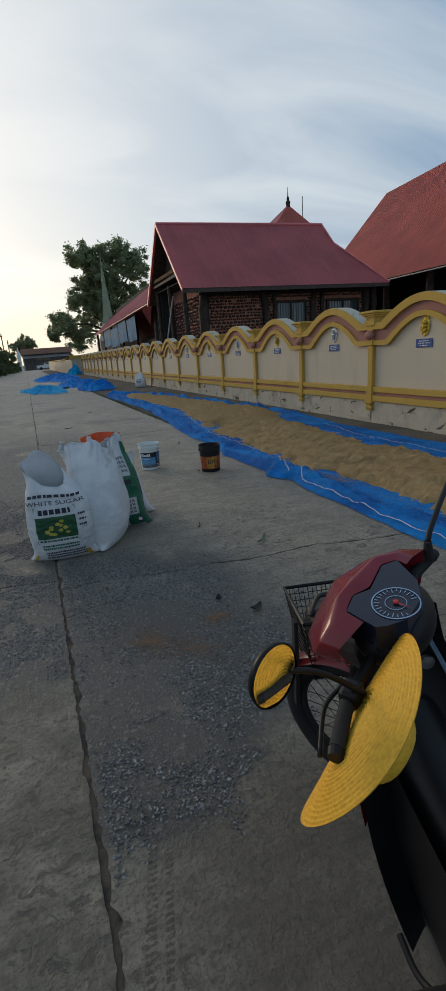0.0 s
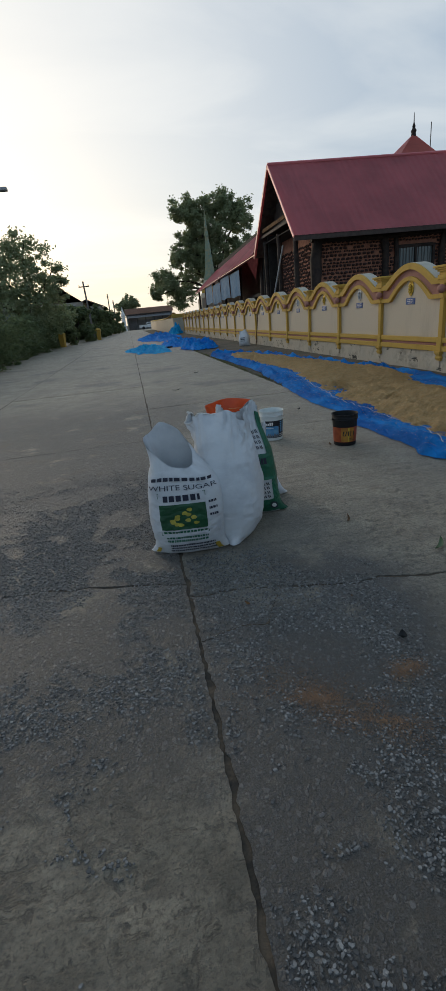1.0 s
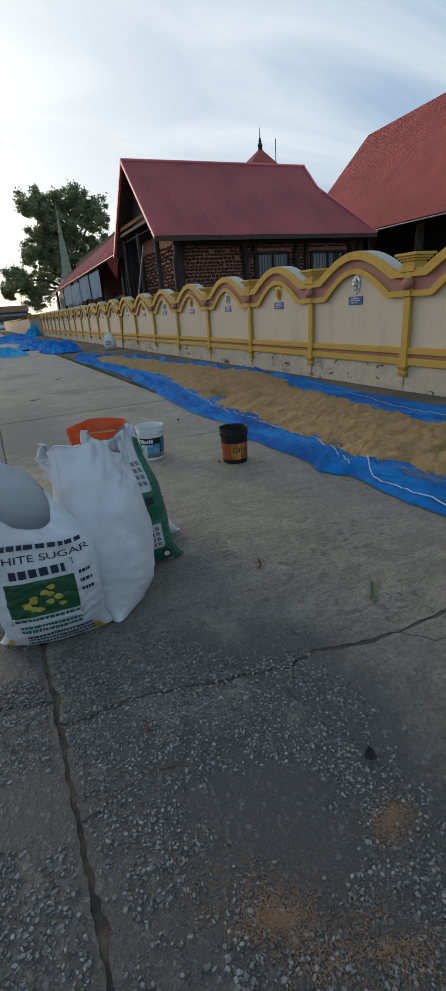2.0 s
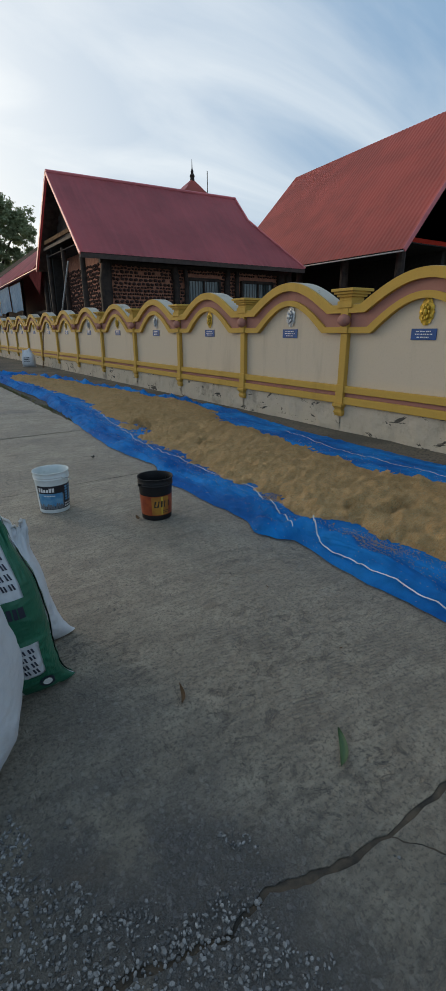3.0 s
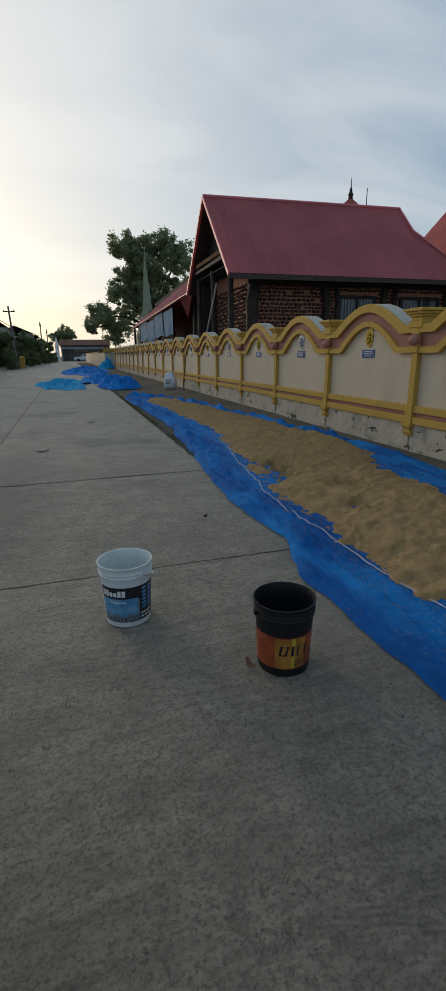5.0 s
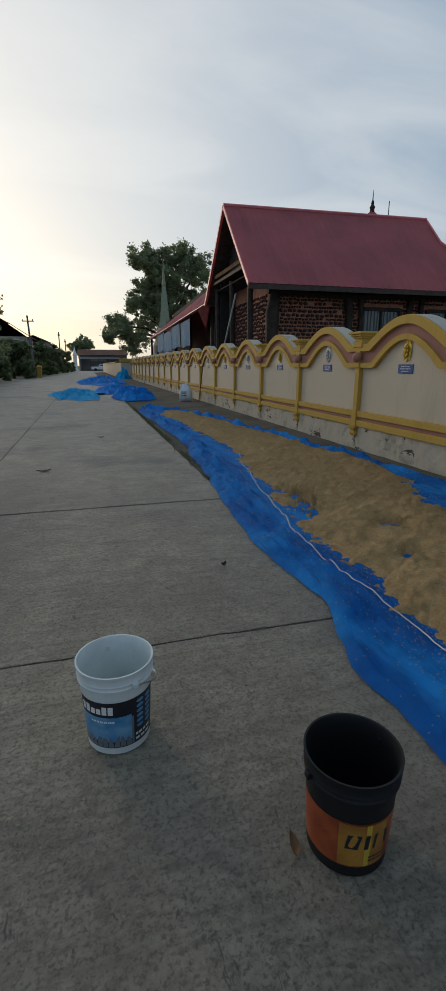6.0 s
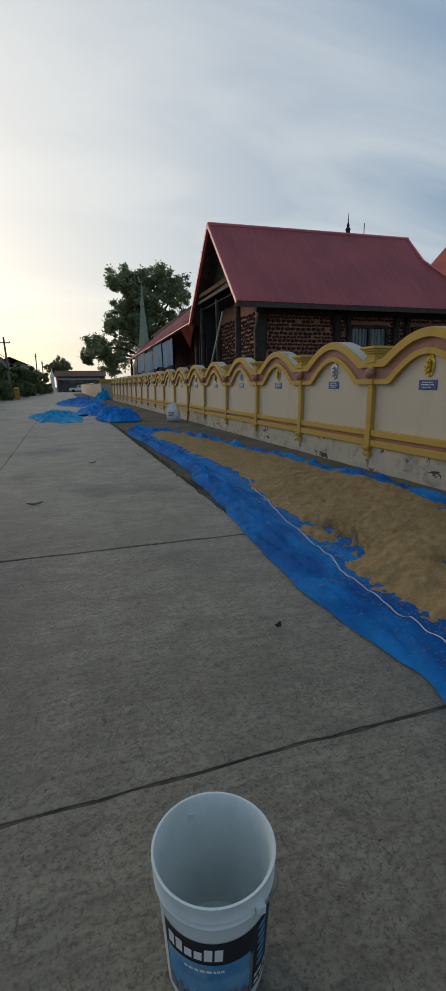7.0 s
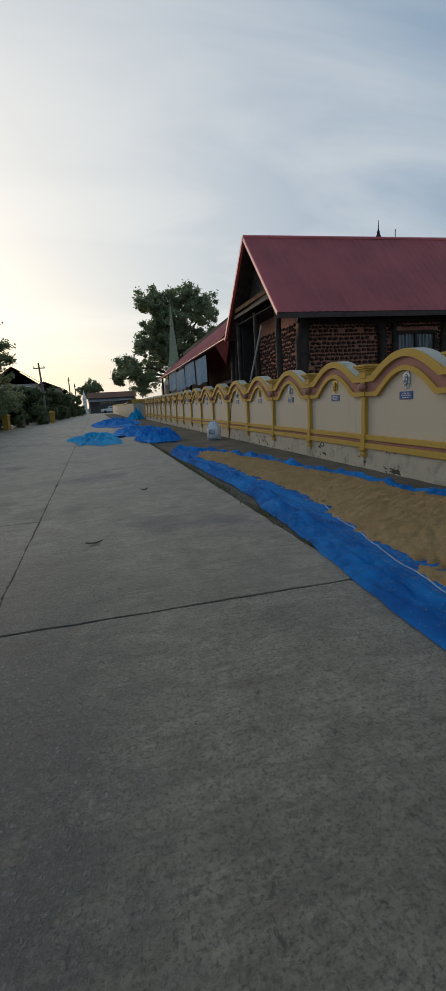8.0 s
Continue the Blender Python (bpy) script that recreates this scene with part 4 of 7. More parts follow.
for i in range(4):
    a = 0.18 + i * 0.118 + i * i * 0.006
    b = a + 0.108 + i * 0.012
    p, q = A0.lerp(A1, a), A0.lerp(A1, b)
    sheet = part("hanging_sheet", grid(14, 8, lambda u, v, p=p, q=q, i=i: (p.lerp(q, u).x + 0.12 + 0.05 * math.sin(u * 9 + i) * (1 - v), p.lerp(q, u).y, 2.75 + 0.10 * math.sin(i * 2.4) + 1.75 * v + 0.05 * math.sin(u * 7) * (1 - v))), M["curtain"], low, "pale blue hanging sheet", smooth=True)


# ---- drying net and the rice on it ----
def along(keys, y):
    """A smooth line x(y) through (y, x) keys."""
    if y <= keys[0][0]:
        return keys[0][1]
    for (a, xa), (b, xb) in zip(keys, keys[1:]):
        if y <= b:
            t = (y - a) / (b - a)
            t = t * t * (3 - 2 * t)
            return xa + (xb - xa) * t
    return keys[-1][1]


OUT = [(-4, 2.62), (3.0, 2.66), (4.5, 2.67), (4.87, 2.71), (4.98, 2.60), (5.14, 2.54), (5.42, 2.65), (6.27, 2.61), (6.69, 2.57), (6.95, 2.63), (7.4, 2.75), (7.8, 2.74), (8.4, 2.67), (9.2, 2.72), (11.7, 2.93), (14.3, 3.13), (16.5, 3.05), (18, 3.04), (20.75, 2.92), (21.4, 3.05), (22, 3.3)]
BACK = [(-4, 5.56), (5.5, 5.52), (7.6, 5.50), (9.9, 5.78), (11.8, 5.72), (13, 5.52), (14, 5.42), (17, 5.02), (19.3, 4.72), (20.6, 4.35), (21.4, 3.8), (22, 3.35)]
HEM = [(-4, 3.0), (4.9, 2.74), (5.45, 2.96), (6.05, 3.18), (6.5, 3.10), (7.16, 3.11), (7.8, 3.05), (8.6, 3.10), (9.2, 3.19), (9.92, 3.30), (11.17, 3.51), (12.75, 3.80), (14.5, 3.85)]
GF = [(-4, 3.25), (3.6, 3.24), (4.13, 3.16), (4.33, 3.08), (4.7, 3.04), (4.96, 3.05), (5.2, 2.96), (5.43, 2.97), (6.03, 3.19), (6.37, 3.14), (7.3, 3.2), (8.1, 3.22), (8.4, 3.15), (8.9, 3.2), (9.35, 3.27), (10.5, 3.46), (11.5, 3.6), (12.7, 3.78), (14.1, 3.8), (17, 3.70), (19.6, 3.48), (20.3, 3.7), (20.5, 3.9)]
GB = [(-4, 4.9), (5.12, 4.78), (5.83, 4.60), (6.28, 4.74), (6.6, 4.62), (6.87, 4.74), (8.08, 4.90), (8.9, 4.84), (10.45, 5.40), (11.3, 5.52), (12.6, 5.36), (13.5, 5.25), (16.7, 4.88), (19.3, 4.5), (20.5, 3.9)]


def net_z(x, y):
    t = x - along(OUT, y)
    b = along(BACK, y) - x
    z = 0.012 + 0.012 * abs(fbm(x, y, 0, 1.6)) + 0.006 * fbm(x, y, 3, 6.0)
    fold = abs(fbm(x * 2.4, y * 0.55, 5, 1.5))
    z += 0.055 * abs(fbm(x * 3.4 + 0.4 * y, y * 0.9, 11, 1.0)) * math.exp(-(t / 0.55) ** 2)
    z += 0.10 * fold * math.exp(-((t - 0.22) / 0.2) ** 2)
    z += 0.055 * math.exp(-((t - 0.13) / 0.08) ** 2) * math.exp(-((y - 5.2) / 0.45) ** 2)
    far = min(1, max(0, (y - 8) / 6))
    z += far * 0.10 * math.exp(-((t - 0.16) / 0.10) ** 2) * (0.55 + 0.9 * fbm(x, y, 1, 1.4))
    z += min(1, max(0, (y - 9) / 3)) * 0.13 * math.exp(-((b - 0.14) / 0.10) ** 2) * (0.6 + 0.8 * fbm(x, y, 2, 1.7))
    z += 0.03 * abs(fbm(x * 1.2, y * 2.5, 8, 1.2)) * math.exp(-(b / 0.5) ** 2)
    if t < 0.05 or b < 0.05:
        z = z * max(0.12, min(t, b) / 0.05)
    return max(0.006, z + 0.004)


def net_sheet(u, v):
    y = -4 + 26 * v
    x = along(OUT, y) + (along(BACK, y) - along(OUT, y)) * u
    edge = 0.035 * fbm(u * 3, y, 6, 1.3) * (1 if u in (0, 1) else 0.6 * (abs(u - 0.5) * 2) ** 4)
    return (x + edge, y, net_z(x, y))


drying_net = thing("drying_net", "long blue drying net spread beside the road", "net")
part("net_sheet", grid(84, 560, net_sheet), M["net"], drying_net, smooth=True)


def tape(points, w, lift=0.010):
    pts = curve_through(points, 24)
    bm = bmesh.new()
    prev = None
    for p in pts:
        a = bm.verts.new((p.x - w / 2, p.y, net_z(p.x, p.y) + lift))
        b = bm.verts.new((p.x + w / 2, p.y, net_z(p.x, p.y) + lift))
        if prev:
            bm.faces.new((prev[0], prev[1], b, a))
        prev = (a, b)
    return bm


part("hem_tape", tape([(along(HEM, y) + 0.03 * fbm(y, 1, 0, 0.9), y, 0) for y in np.arange(4.92, 13.0, 0.27)], 0.010), M["hem"], drying_net, "white hem tape")
part("hem_tape", tape([(3.0, 4.98, 0), (2.85, 4.81, 0), (2.745, 4.6, 0)] + [(along(OUT, y) + 0.055 + 0.01 * fbm(y, 2, 0, 2), y, 0) for y in np.arange(4.3, 1.4, -0.3)], 0.014, 0.012), M["hem"], drying_net, "white hem tape")
part("hem_tape", tape([(5.02 + 0.05 * fbm(y, 4, 0, 1.1) + 0.13 * max(0, y - 6.5), y, 0) for y in np.arange(2.5, 8.0, 0.3)], 0.012), M["hem"], drying_net, "white hem tape")

BARE = [(3.62, 9.65, 0.12, 0.38, 0.11), (3.44, 9.05, 0.13, 0.14, 0.10), (3.6, 9.3, 0.2, 0.2, 0.07), (4.0, 8.5, 0.17, 0.15, 0.12), (3.73, 7.82, 0.09, 0.11, 0.11), (3.42, 10.35, 0.10, 0.16, 0.10), (3.15, 5.67, 0.09, 0.09, 0.11), (3.5, 5.0, 0.12, 0.07, 0.11), (3.12, 4.72, 0.16, 0.18, 0.14), (3.08, 4.42, 0.12, 0.2, 0.14), (3.15, 4.15, 0.16, 0.14, 0.12), (3.75, 4.75, 0.2, 0.08, 0.08)]


def rice_z(x, y):
    e = min(x - along(GF, y), along(GB, y) - x, (20.6 - y) * 0.8)
    e += 0.055 * fbm(x, y, 0, 1.9) + 0.035 * fbm(x, y, 3, 7)
    z = 0.10 * (1 - math.exp(-max(e, -0.3) / 0.22)) if e > 0 else 0.3 * e
    z += 0.028 * fbm(x, y, 7, 2.2, 5) + 0.050 * abs(fbm(x * 1.1, y * 2.8, 2, 2.8)) + 0.012 * fbm(x * 1.3, y * 0.9, 7, 6) + 0.006 * fbm(x, y, 7, 15)
    for bx, by, rx, ry, d in BARE:
        q = ((x - bx) / rx) ** 2 + ((y - by) / ry) ** 2
        if q < 6:
            z -= 1.0 * d * math.exp(-q) * (1.0 + 0.8 * fbm(x, y, 9, 5.0) + 1.1 * fbm(x, y, 4, 15.0, 3))
    return z


def rice_sheet(u, v):
    y = -4 + 24.7 * v
    a, b = along(GF, y) - 0.16, along(GB, y) + 0.16
    x = a + (b - a) * u
    return (x, y, max(-0.03, rice_z(x, y)))


rice_heap = part("rice", grid(96, 900, rice_sheet), M["rice"], smooth=True)
tagged(rice_heap, "golden unhusked rice spread to dry on blue net", "rice", kind="stuff")

# grains that strayed on to the net and the road
stray = bmesh.new()
rg = random.Random(8)
for i in range(11000):
    y = rg.uniform(1.5, 13)
    x = along(GF, y) + 0.1 - abs(rg.gauss(0, 0.28)) if rg.random() < 0.75 else along(GB, y) - 0.05 + abs(rg.gauss(0, 0.25))
    if i % 3 == 0:
        bx, by, qx, qy, _ = BARE[i % len(BARE)]
        x, y = bx + rg.gauss(0, qx * 0.7), by + rg.gauss(0, qy * 0.7)
    if not along(OUT, y) < x < 5.62:
        continue
    z = max(net_z(x, y), rice_z(x, y)) + 0.003
    a = rg.uniform(0, 3.14)
    dx, dy = 0.006 * math.cos(a), 0.006 * math.sin(a)
    vs = [stray.verts.new(p) for p in ((x - dx, y - dy, z), (x + dy * 0.4, y - dx * 0.4, z + 0.003), (x + dx, y + dy, z), (x - dy * 0.4, y + dx * 0.4, z + 0.003))]
    stray.faces.new(vs)
tagged(part("stray_rice", stray, M["rice"]), "loose rice grains scattered on the net", "rice", kind="stuff")


def net_heap(name, label, x0, x1, y0, y1, h, material, seed):
    """A net thrown down in folds, with an uneven outline."""
    cx, cy, rx, ry = (x0 + x1) / 2, (y0 + y1) / 2, (x1 - x0) / 2, (y1 - y0) / 2

    def at(u, v):
        a = u * math.tau
        rim = 1 + 0.35 * fbm(math.cos(a) * 1.2, math.sin(a) * 1.2, seed, 1.3)
        r = v * rim
        x, y = cx + rx * r * math.cos(a), cy + ry * r * math.sin(a)
        k = max(0, 1 - v ** 3)
        z = h * k * (0.25 + 0.85 * abs(fbm(x, y, seed, 0.9))) + 0.55 * h * k * abs(fbm(x, y, seed + 3, 2.3)) + 0.12 * h * abs(fbm(x, y, seed, 6))
        return (x, y, 0.004 + max(0, z))

    return tagged(part(name, grid(140, 46, at, None, True), material, smooth=True), label, "net", "heaps of blue net")


net_heap("crumpled_net", "turquoise net thrown flat on the concrete road", -0.45, 2.0, 26.4, 35.5, 0.24, M["net3"], 1)
net_heap("crumpled_net", "bright blue net bundled in thick folds", 2.55, 4.35, 25.8, 29.3, 0.50, M["net2"], 2)
net_heap("crumpled_net", "blue net lying in loose folds", 1.7, 4.4, 29.8, 38, 0.36, M["net2"], 3)
net_heap("crumpled_net", "dark blue net heaped further along the road", 0.4, 4.8, 42, 58, 0.42, M["net2"], 4)
net_heap("crumpled_net", "blue net propped against the wall end", 4.3, 6.0, 59.0, 61.6, 1.0, M["net3"], 5)

# ---- sacks ----

def woven(name):
    k = Nodes(name)
    w1 = k.n("ShaderNodeTexWave")
    w1.bands_direction = "Z"
    w1.inputs["Scale"].default_value = 120
    k.put(w1.inputs["Vector"], k.co)
    f = k.noise(4, 5, 0.6)
    col = k.mix(k.ramp(f, 0.4, 0.75), (0.66, 0.67, 0.68), (0.52, 0.53, 0.55))
    col = k.mix(k.math("MULTIPLY", k.ramp(k.noise(9, 5, 0.65), 0.58, 0.8), 0.4), col, (0.42, 0.37, 0.30))
    h = k.math("ADD", k.math("MULTIPLY", w1.outputs[1], 0.25), k.math("MULTIPLY", k.noise(16, 5, 0.6, k.mapped((1, 1, 2.4))), 2.0))
    return k.done(col, 0.5, h, 0.45, 0.008, spec=0.45)


M["woven"] = woven("woven_plastic")
M["green"] = plain("green_print", (0.012, 0.13, 0.07), (0.008, 0.095, 0.05), rough=0.45)
M["deepgreen"] = plain("dark_green_print", (0.014, 0.085, 0.035), rough=0.45)
M["ink"] = plain("dark_print", (0.02, 0.025, 0.05), rough=0.5)
M["yellowprint"] = plain("yellow_print", (0.60, 0.40, 0.04), rough=0.5)
M["petal"] = plain("yellow_petal_print", (0.50, 0.42, 0.06), (0.35, 0.30, 0.05), 30, rough=0.5)
M["orange"] = plain("orange_plastic", (0.75, 0.10, 0.015), (0.6, 0.07, 0.01), rough=0.4)


class Sack:
    """A filled sack: a pillow with sharp side seams, pointed foot corners and a pinched mouth."""

    def __init__(self, w, d, h, seed, mouth=None, slump=0.0, lean=0.0, taper=0.10, shift=0.0, ear=(0.20, 0.08), turned=False, gather=0.0, pleats=0.7):
        self.ear, self.turned, self.gather, self.pleats = ear, turned, gather, pleats
        self.taper, self.shift = taper, shift
        self.w, self.d, self.h, self.seed, self.mouth, self.slump, self.lean = w, d, h, seed, mouth, slump, lean

    def power(self, v):
        """How sharp the side seams are at this height: sharpest at the foot."""
        return 0.66 + 0.55 * math.exp(-v / 0.07)

    def at(self, u, v, out=0.0):
        a = u * math.tau
        c, s = math.cos(a), math.sin(a)
        v = min(1.0, max(0.0, v))
        ex, q = self.power(v), self.seed
        cr = max(0, (v - 0.55) / 0.45)
        wide = self.w / 2 * (0.90 + 0.12 * math.sin(math.pi * min(1, v * 1.3)) + self.ear[0] * math.exp(-v / self.ear[1]) - self.taper * v * v - self.gather * cr * cr)
        pinch = 1 - (self.mouth or 0.95) * cr ** 1.6
        foot = 1 - 0.42 * math.exp(-v / 0.09)
        deep = self.d / 2 * (0.86 + 0.24 * math.sin(math.pi * min(1, v * 1.1) ** 0.8)) * foot
        if self.turned:
            wide, deep = wide * (1 - 0.86 * max(0, (v - 0.25) / 0.75) ** 1.7), deep * (1 + 0.16 * cr)
        else:
            deep *= pinch
        x = math.copysign(abs(c) ** ex, c) * (wide + out)
        y = math.copysign(abs(s) ** ex, s) * (deep + out)
        # slack cloth: level creases low down, slanting drags, pleats towards the mouth
        crease = 0.0025 * math.sin(v * 95 + 5 * fbm(c * 1.5, s * 1.5, v * 4 + q, 1.2)) * math.exp(-((v - 0.22) / 0.2) ** 2)
        drag = 0.009 * fbm(x * 3 + v * 1.5, y * 3, v * 2 + q, 1.3, 2) + 0.004 * fbm(x * 5, y * 5, v * 9 + q, 1.6, 3)
        pleat = 0.026 * self.pleats * cr * (0.5 + cr) * math.sin((x if not self.turned else y) * 46 + 6 * fbm(c, s, q + v, 1.4)) * (0.4 + abs(fbm(c * 2, s * 2, q + 3, 1.1)))
        f = crease + drag + pleat
        z = self.h * v + 0.04 * cr * math.cos(c * 4 + q) + 0.02 * self.pleats * cr * math.sin((x + y) * 30 + q) + self.slump * cr * c
        x += f * c * 0.8 + self.shift * v + (0.03 * cr * math.sin(q + z * 9))
        y += f * math.copysign(abs(s) ** 0.5, s) + self.lean * v * v
        sag = 0.012 * math.exp(-v / 0.05) * abs(c) ** 6
        return Vector((x, y, max(0.003, z + sag)))

    def body(self, top=1.0):
        bm = bmesh.new()
        grid(96, 64, lambda u, v: self.at(u, v * top), bm, True)
        ring = [self.at(i / 96, 0) for i in range(96)]
        bm.faces.new([bm.verts.new(p) for p in ring])
        return bm

    def patch(self, x0, x1, z0, z1, side=-1, nx=32, nz=24, out=0.004):
        """A print on the broad face: x from -1 to 1 across it, z from 0 to 1 up it."""
        def at(u, v):
            x = x0 + (x1 - x0) * u
            return self.on(x, z0 + (z1 - z0) * v, side, out)
        return grid(nx, nz, at)

    def on(self, x, z, side=-1, out=0.003):
        a = math.acos(max(-1, min(1, math.copysign(abs(x) ** (1 / self.power(z)), x)))) / math.tau
        p = self.at(a if side > 0 else 1 - a, z)
        return p + Vector((math.copysign(1.6 * out, x) * abs(x) ** 3, side * out, 0))

    def wrapped(self, flat, x0, x1, z0, z1, side=-1, out=0.004):
        """Lays flat shapes, given as lists of (u, v) outlines, on the broad face."""
        bm = bmesh.new()
        for loop in flat:
            bm.faces.new([bm.verts.new(self.on(x0 + (x1 - x0) * u, z0 + (z1 - z0) * v, side, out)) for u, v in loop])
        return bm


def letters(text, size=1.0):
    """The outlines of a word in the built-in font, as triangles and their extent."""
    cu = bpy.data.curves.new("word", "FONT")
    cu.body, cu.size = text, size
    ob = bpy.data.objects.new("word", cu)
    scene.collection.objects.link(ob)
    me = ob.to_mesh()
    pts = [v.co.copy() for v in me.vertices]
    faces = [list(p.vertices) for p in me.polygons]
    ob.to_mesh_clear()
    bpy.data.objects.remove(ob)
    x0, x1 = min(p.x for p in pts), max(p.x for p in pts)
    y0, y1 = min(p.y for p in pts), max(p.y for p in pts)
    return [[((pts[i].x - x0) / (x1 - x0), (pts[i].y - y0) / (y1 - y0)) for i in f] for f in faces]


def bars(n, rows, seed, fill=0.75):
    """Unreadable writing: rows of short strokes in a unit square."""
    r = random.Random(seed)
    out = []
    for j in range(rows):
        v0, v1 = (j + 0.15) / rows, (j + 0.15 + fill) / rows
        x = 0.0
        while x < 1:
            w = r.uniform(0.5, 1.3) / n
            out.append([(x, v0), (min(1, x + w * 0.75), v0), (min(1, x + w * 0.75), v1), (x, v1)])
            x += w
    return out


def frame_lines(t=0.02, tz=0.02):
    return [[(0, 0), (1, 0), (1, tz), (0, tz)], [(0, 1 - tz), (1, 1 - tz), (1, 1), (0, 1)], [(0, 0), (t, 0), (t, 1), (0, 1)], [(1 - t, 0), (1, 0), (1, 1), (1 - t, 1)]]


def sugar_sack(m):
    s = Sack(0.50, 0.31, 0.86, 1.3, mouth=0.30, taper=0.10, ear=(0.26, 0.05), pleats=0.2)
    ob = thing("sugar_sack", "open white woven sugar sack with green print", "sack", m, "sacks standing on the road")
    bm = bmesh.new()

    # the mouth stands open: a pointed flap behind and at one side, pressed down in front
    def rim(u, v):
        a = u * math.tau
        c, sn = math.cos(a), math.sin(a)
        back = max(0, min(1, 0.5 + 0.75 * (-0.75 * c + 0.65 * sn)))
        top = 0.735 + 0.25 * back ** 1.3 + 0.006 * math.sin(a * 5)
        wide = s.at(u, v * top)
        k = max(0, (v - 0.70) / 0.30)
        wide.x = wide.x * (1 - 0.42 * k * k * (0.5 + 0.5 * c)) - 0.045 * k * k
        wide.y = wide.y * (1 - 0.15 * k * k) + 0.035 * k * k * back
        return wide

    grid(96, 64, rim, bm, True)
    bm.faces.new([bm.verts.new(s.at(i / 96, 0)) for i in range(96)])
    part("sack_cloth", bm, M["woven"], ob, smooth=True)

    def inside(u, v):
        p = rim(u, 1.0 - 0.5 * v)
        return Vector((p.x * (0.965 - 0.05 * v), p.y * (0.94 - 0.10 * v), p.z + 0.002))

    part("sack_lining", grid(72, 10, inside, None, True), M["woven"], ob, "white sack lining", smooth=True)
    part("emblem_panel", s.patch(-0.66, 0.56, 0.255, 0.465), M["deepgreen"], ob, "dark green printed panel")
    part("emblem_border", s.wrapped(frame_lines(0.010, 0.010), -0.70, 0.60, 0.205, 0.555), M["green"], ob)
    petals = []
    r = random.Random(3)
    for i in range(15):
        cx, cy, a = 0.22 + 0.62 * r.random(), 0.14 + 0.72 * r.random(), r.uniform(0, 6.3)
        if cx < 0.45 and cy > 0.55:
            cy -= 0.4
        petals.append([(cx + 0.065 * math.cos(t * math.tau / 10 + a) * (1 + 0.4 * math.cos(t * math.tau / 10)), cy + 0.08 * math.sin(t * math.tau / 10 + a)) for t in range(10)])
    part("blossom_print", s.wrapped(petals, -0.60, 0.52, 0.265, 0.455, out=0.006), M["petal"], ob, "yellow blossom print")
    part("word_print", s.wrapped(letters("WHITE SUGAR"), -0.93, 0.93, 0.575, 0.612), M["ink"], ob, "dark lettering")
    part("writing_bar", s.wrapped(bars(6, 1, 5, 0.8), -0.54, 0.44, 0.480, 0.540), M["ink"], ob)
    part("writing_bar", s.wrapped(bars(12, 1, 6, 0.7), -0.62, 0.54, 0.218, 0.245), M["green"], ob)
    part("writing_bar", s.wrapped(bars(14, 2, 7, 0.6), -0.58, 0.56, 0.135, 0.195), M["green"], ob)
    part("writing_bar", s.wrapped(bars(20, 3, 8, 0.55), -0.5, 0.72, 0.035, 0.120), M["ink"], ob)
    part("writing_bar", s.wrapped(bars(3, 3, 9, 0.35), 0.64, 0.84, 0.34, 0.50), M["ink"], ob)
    part("writing_bar", s.wrapped(bars(9, 1, 10, 0.7), -0.85, 0.85, 0.635, 0.672), M["ink"], ob)
    part("corner_patch", s.patch(0.70, 0.82, 0.01, 0.085, nx=4, nz=6), M["yellowprint"], ob, "yellow corner mark")
    part("corner_patch", s.patch(-0.88, -0.78, 0.01, 0.07, nx=4, nz=6), M["yellowprint"], ob, "yellow corner mark")
    return ob


def white_sack(m, w, d, h, seed, label, lean=0.0, slump=0.0, shift=0.0, taper=0.2, ear=(0.20, 0.08), turned=False, gather=0.0):
    s = Sack(w, d, h, seed, lean=lean, slump=slump, taper=taper, shift=shift, ear=ear, turned=turned, gather=gather)
    ob = thing("white_sack", label, "sack", m, "sacks standing on the road")
    part("sack_cloth", s.body(), M["woven"], ob, smooth=True)
    part("seam", tube([s.at(i / 40 * 0.5, 1.0) for i in range(41)], 0.006, 5), M["hem"], ob)
    return ob, s


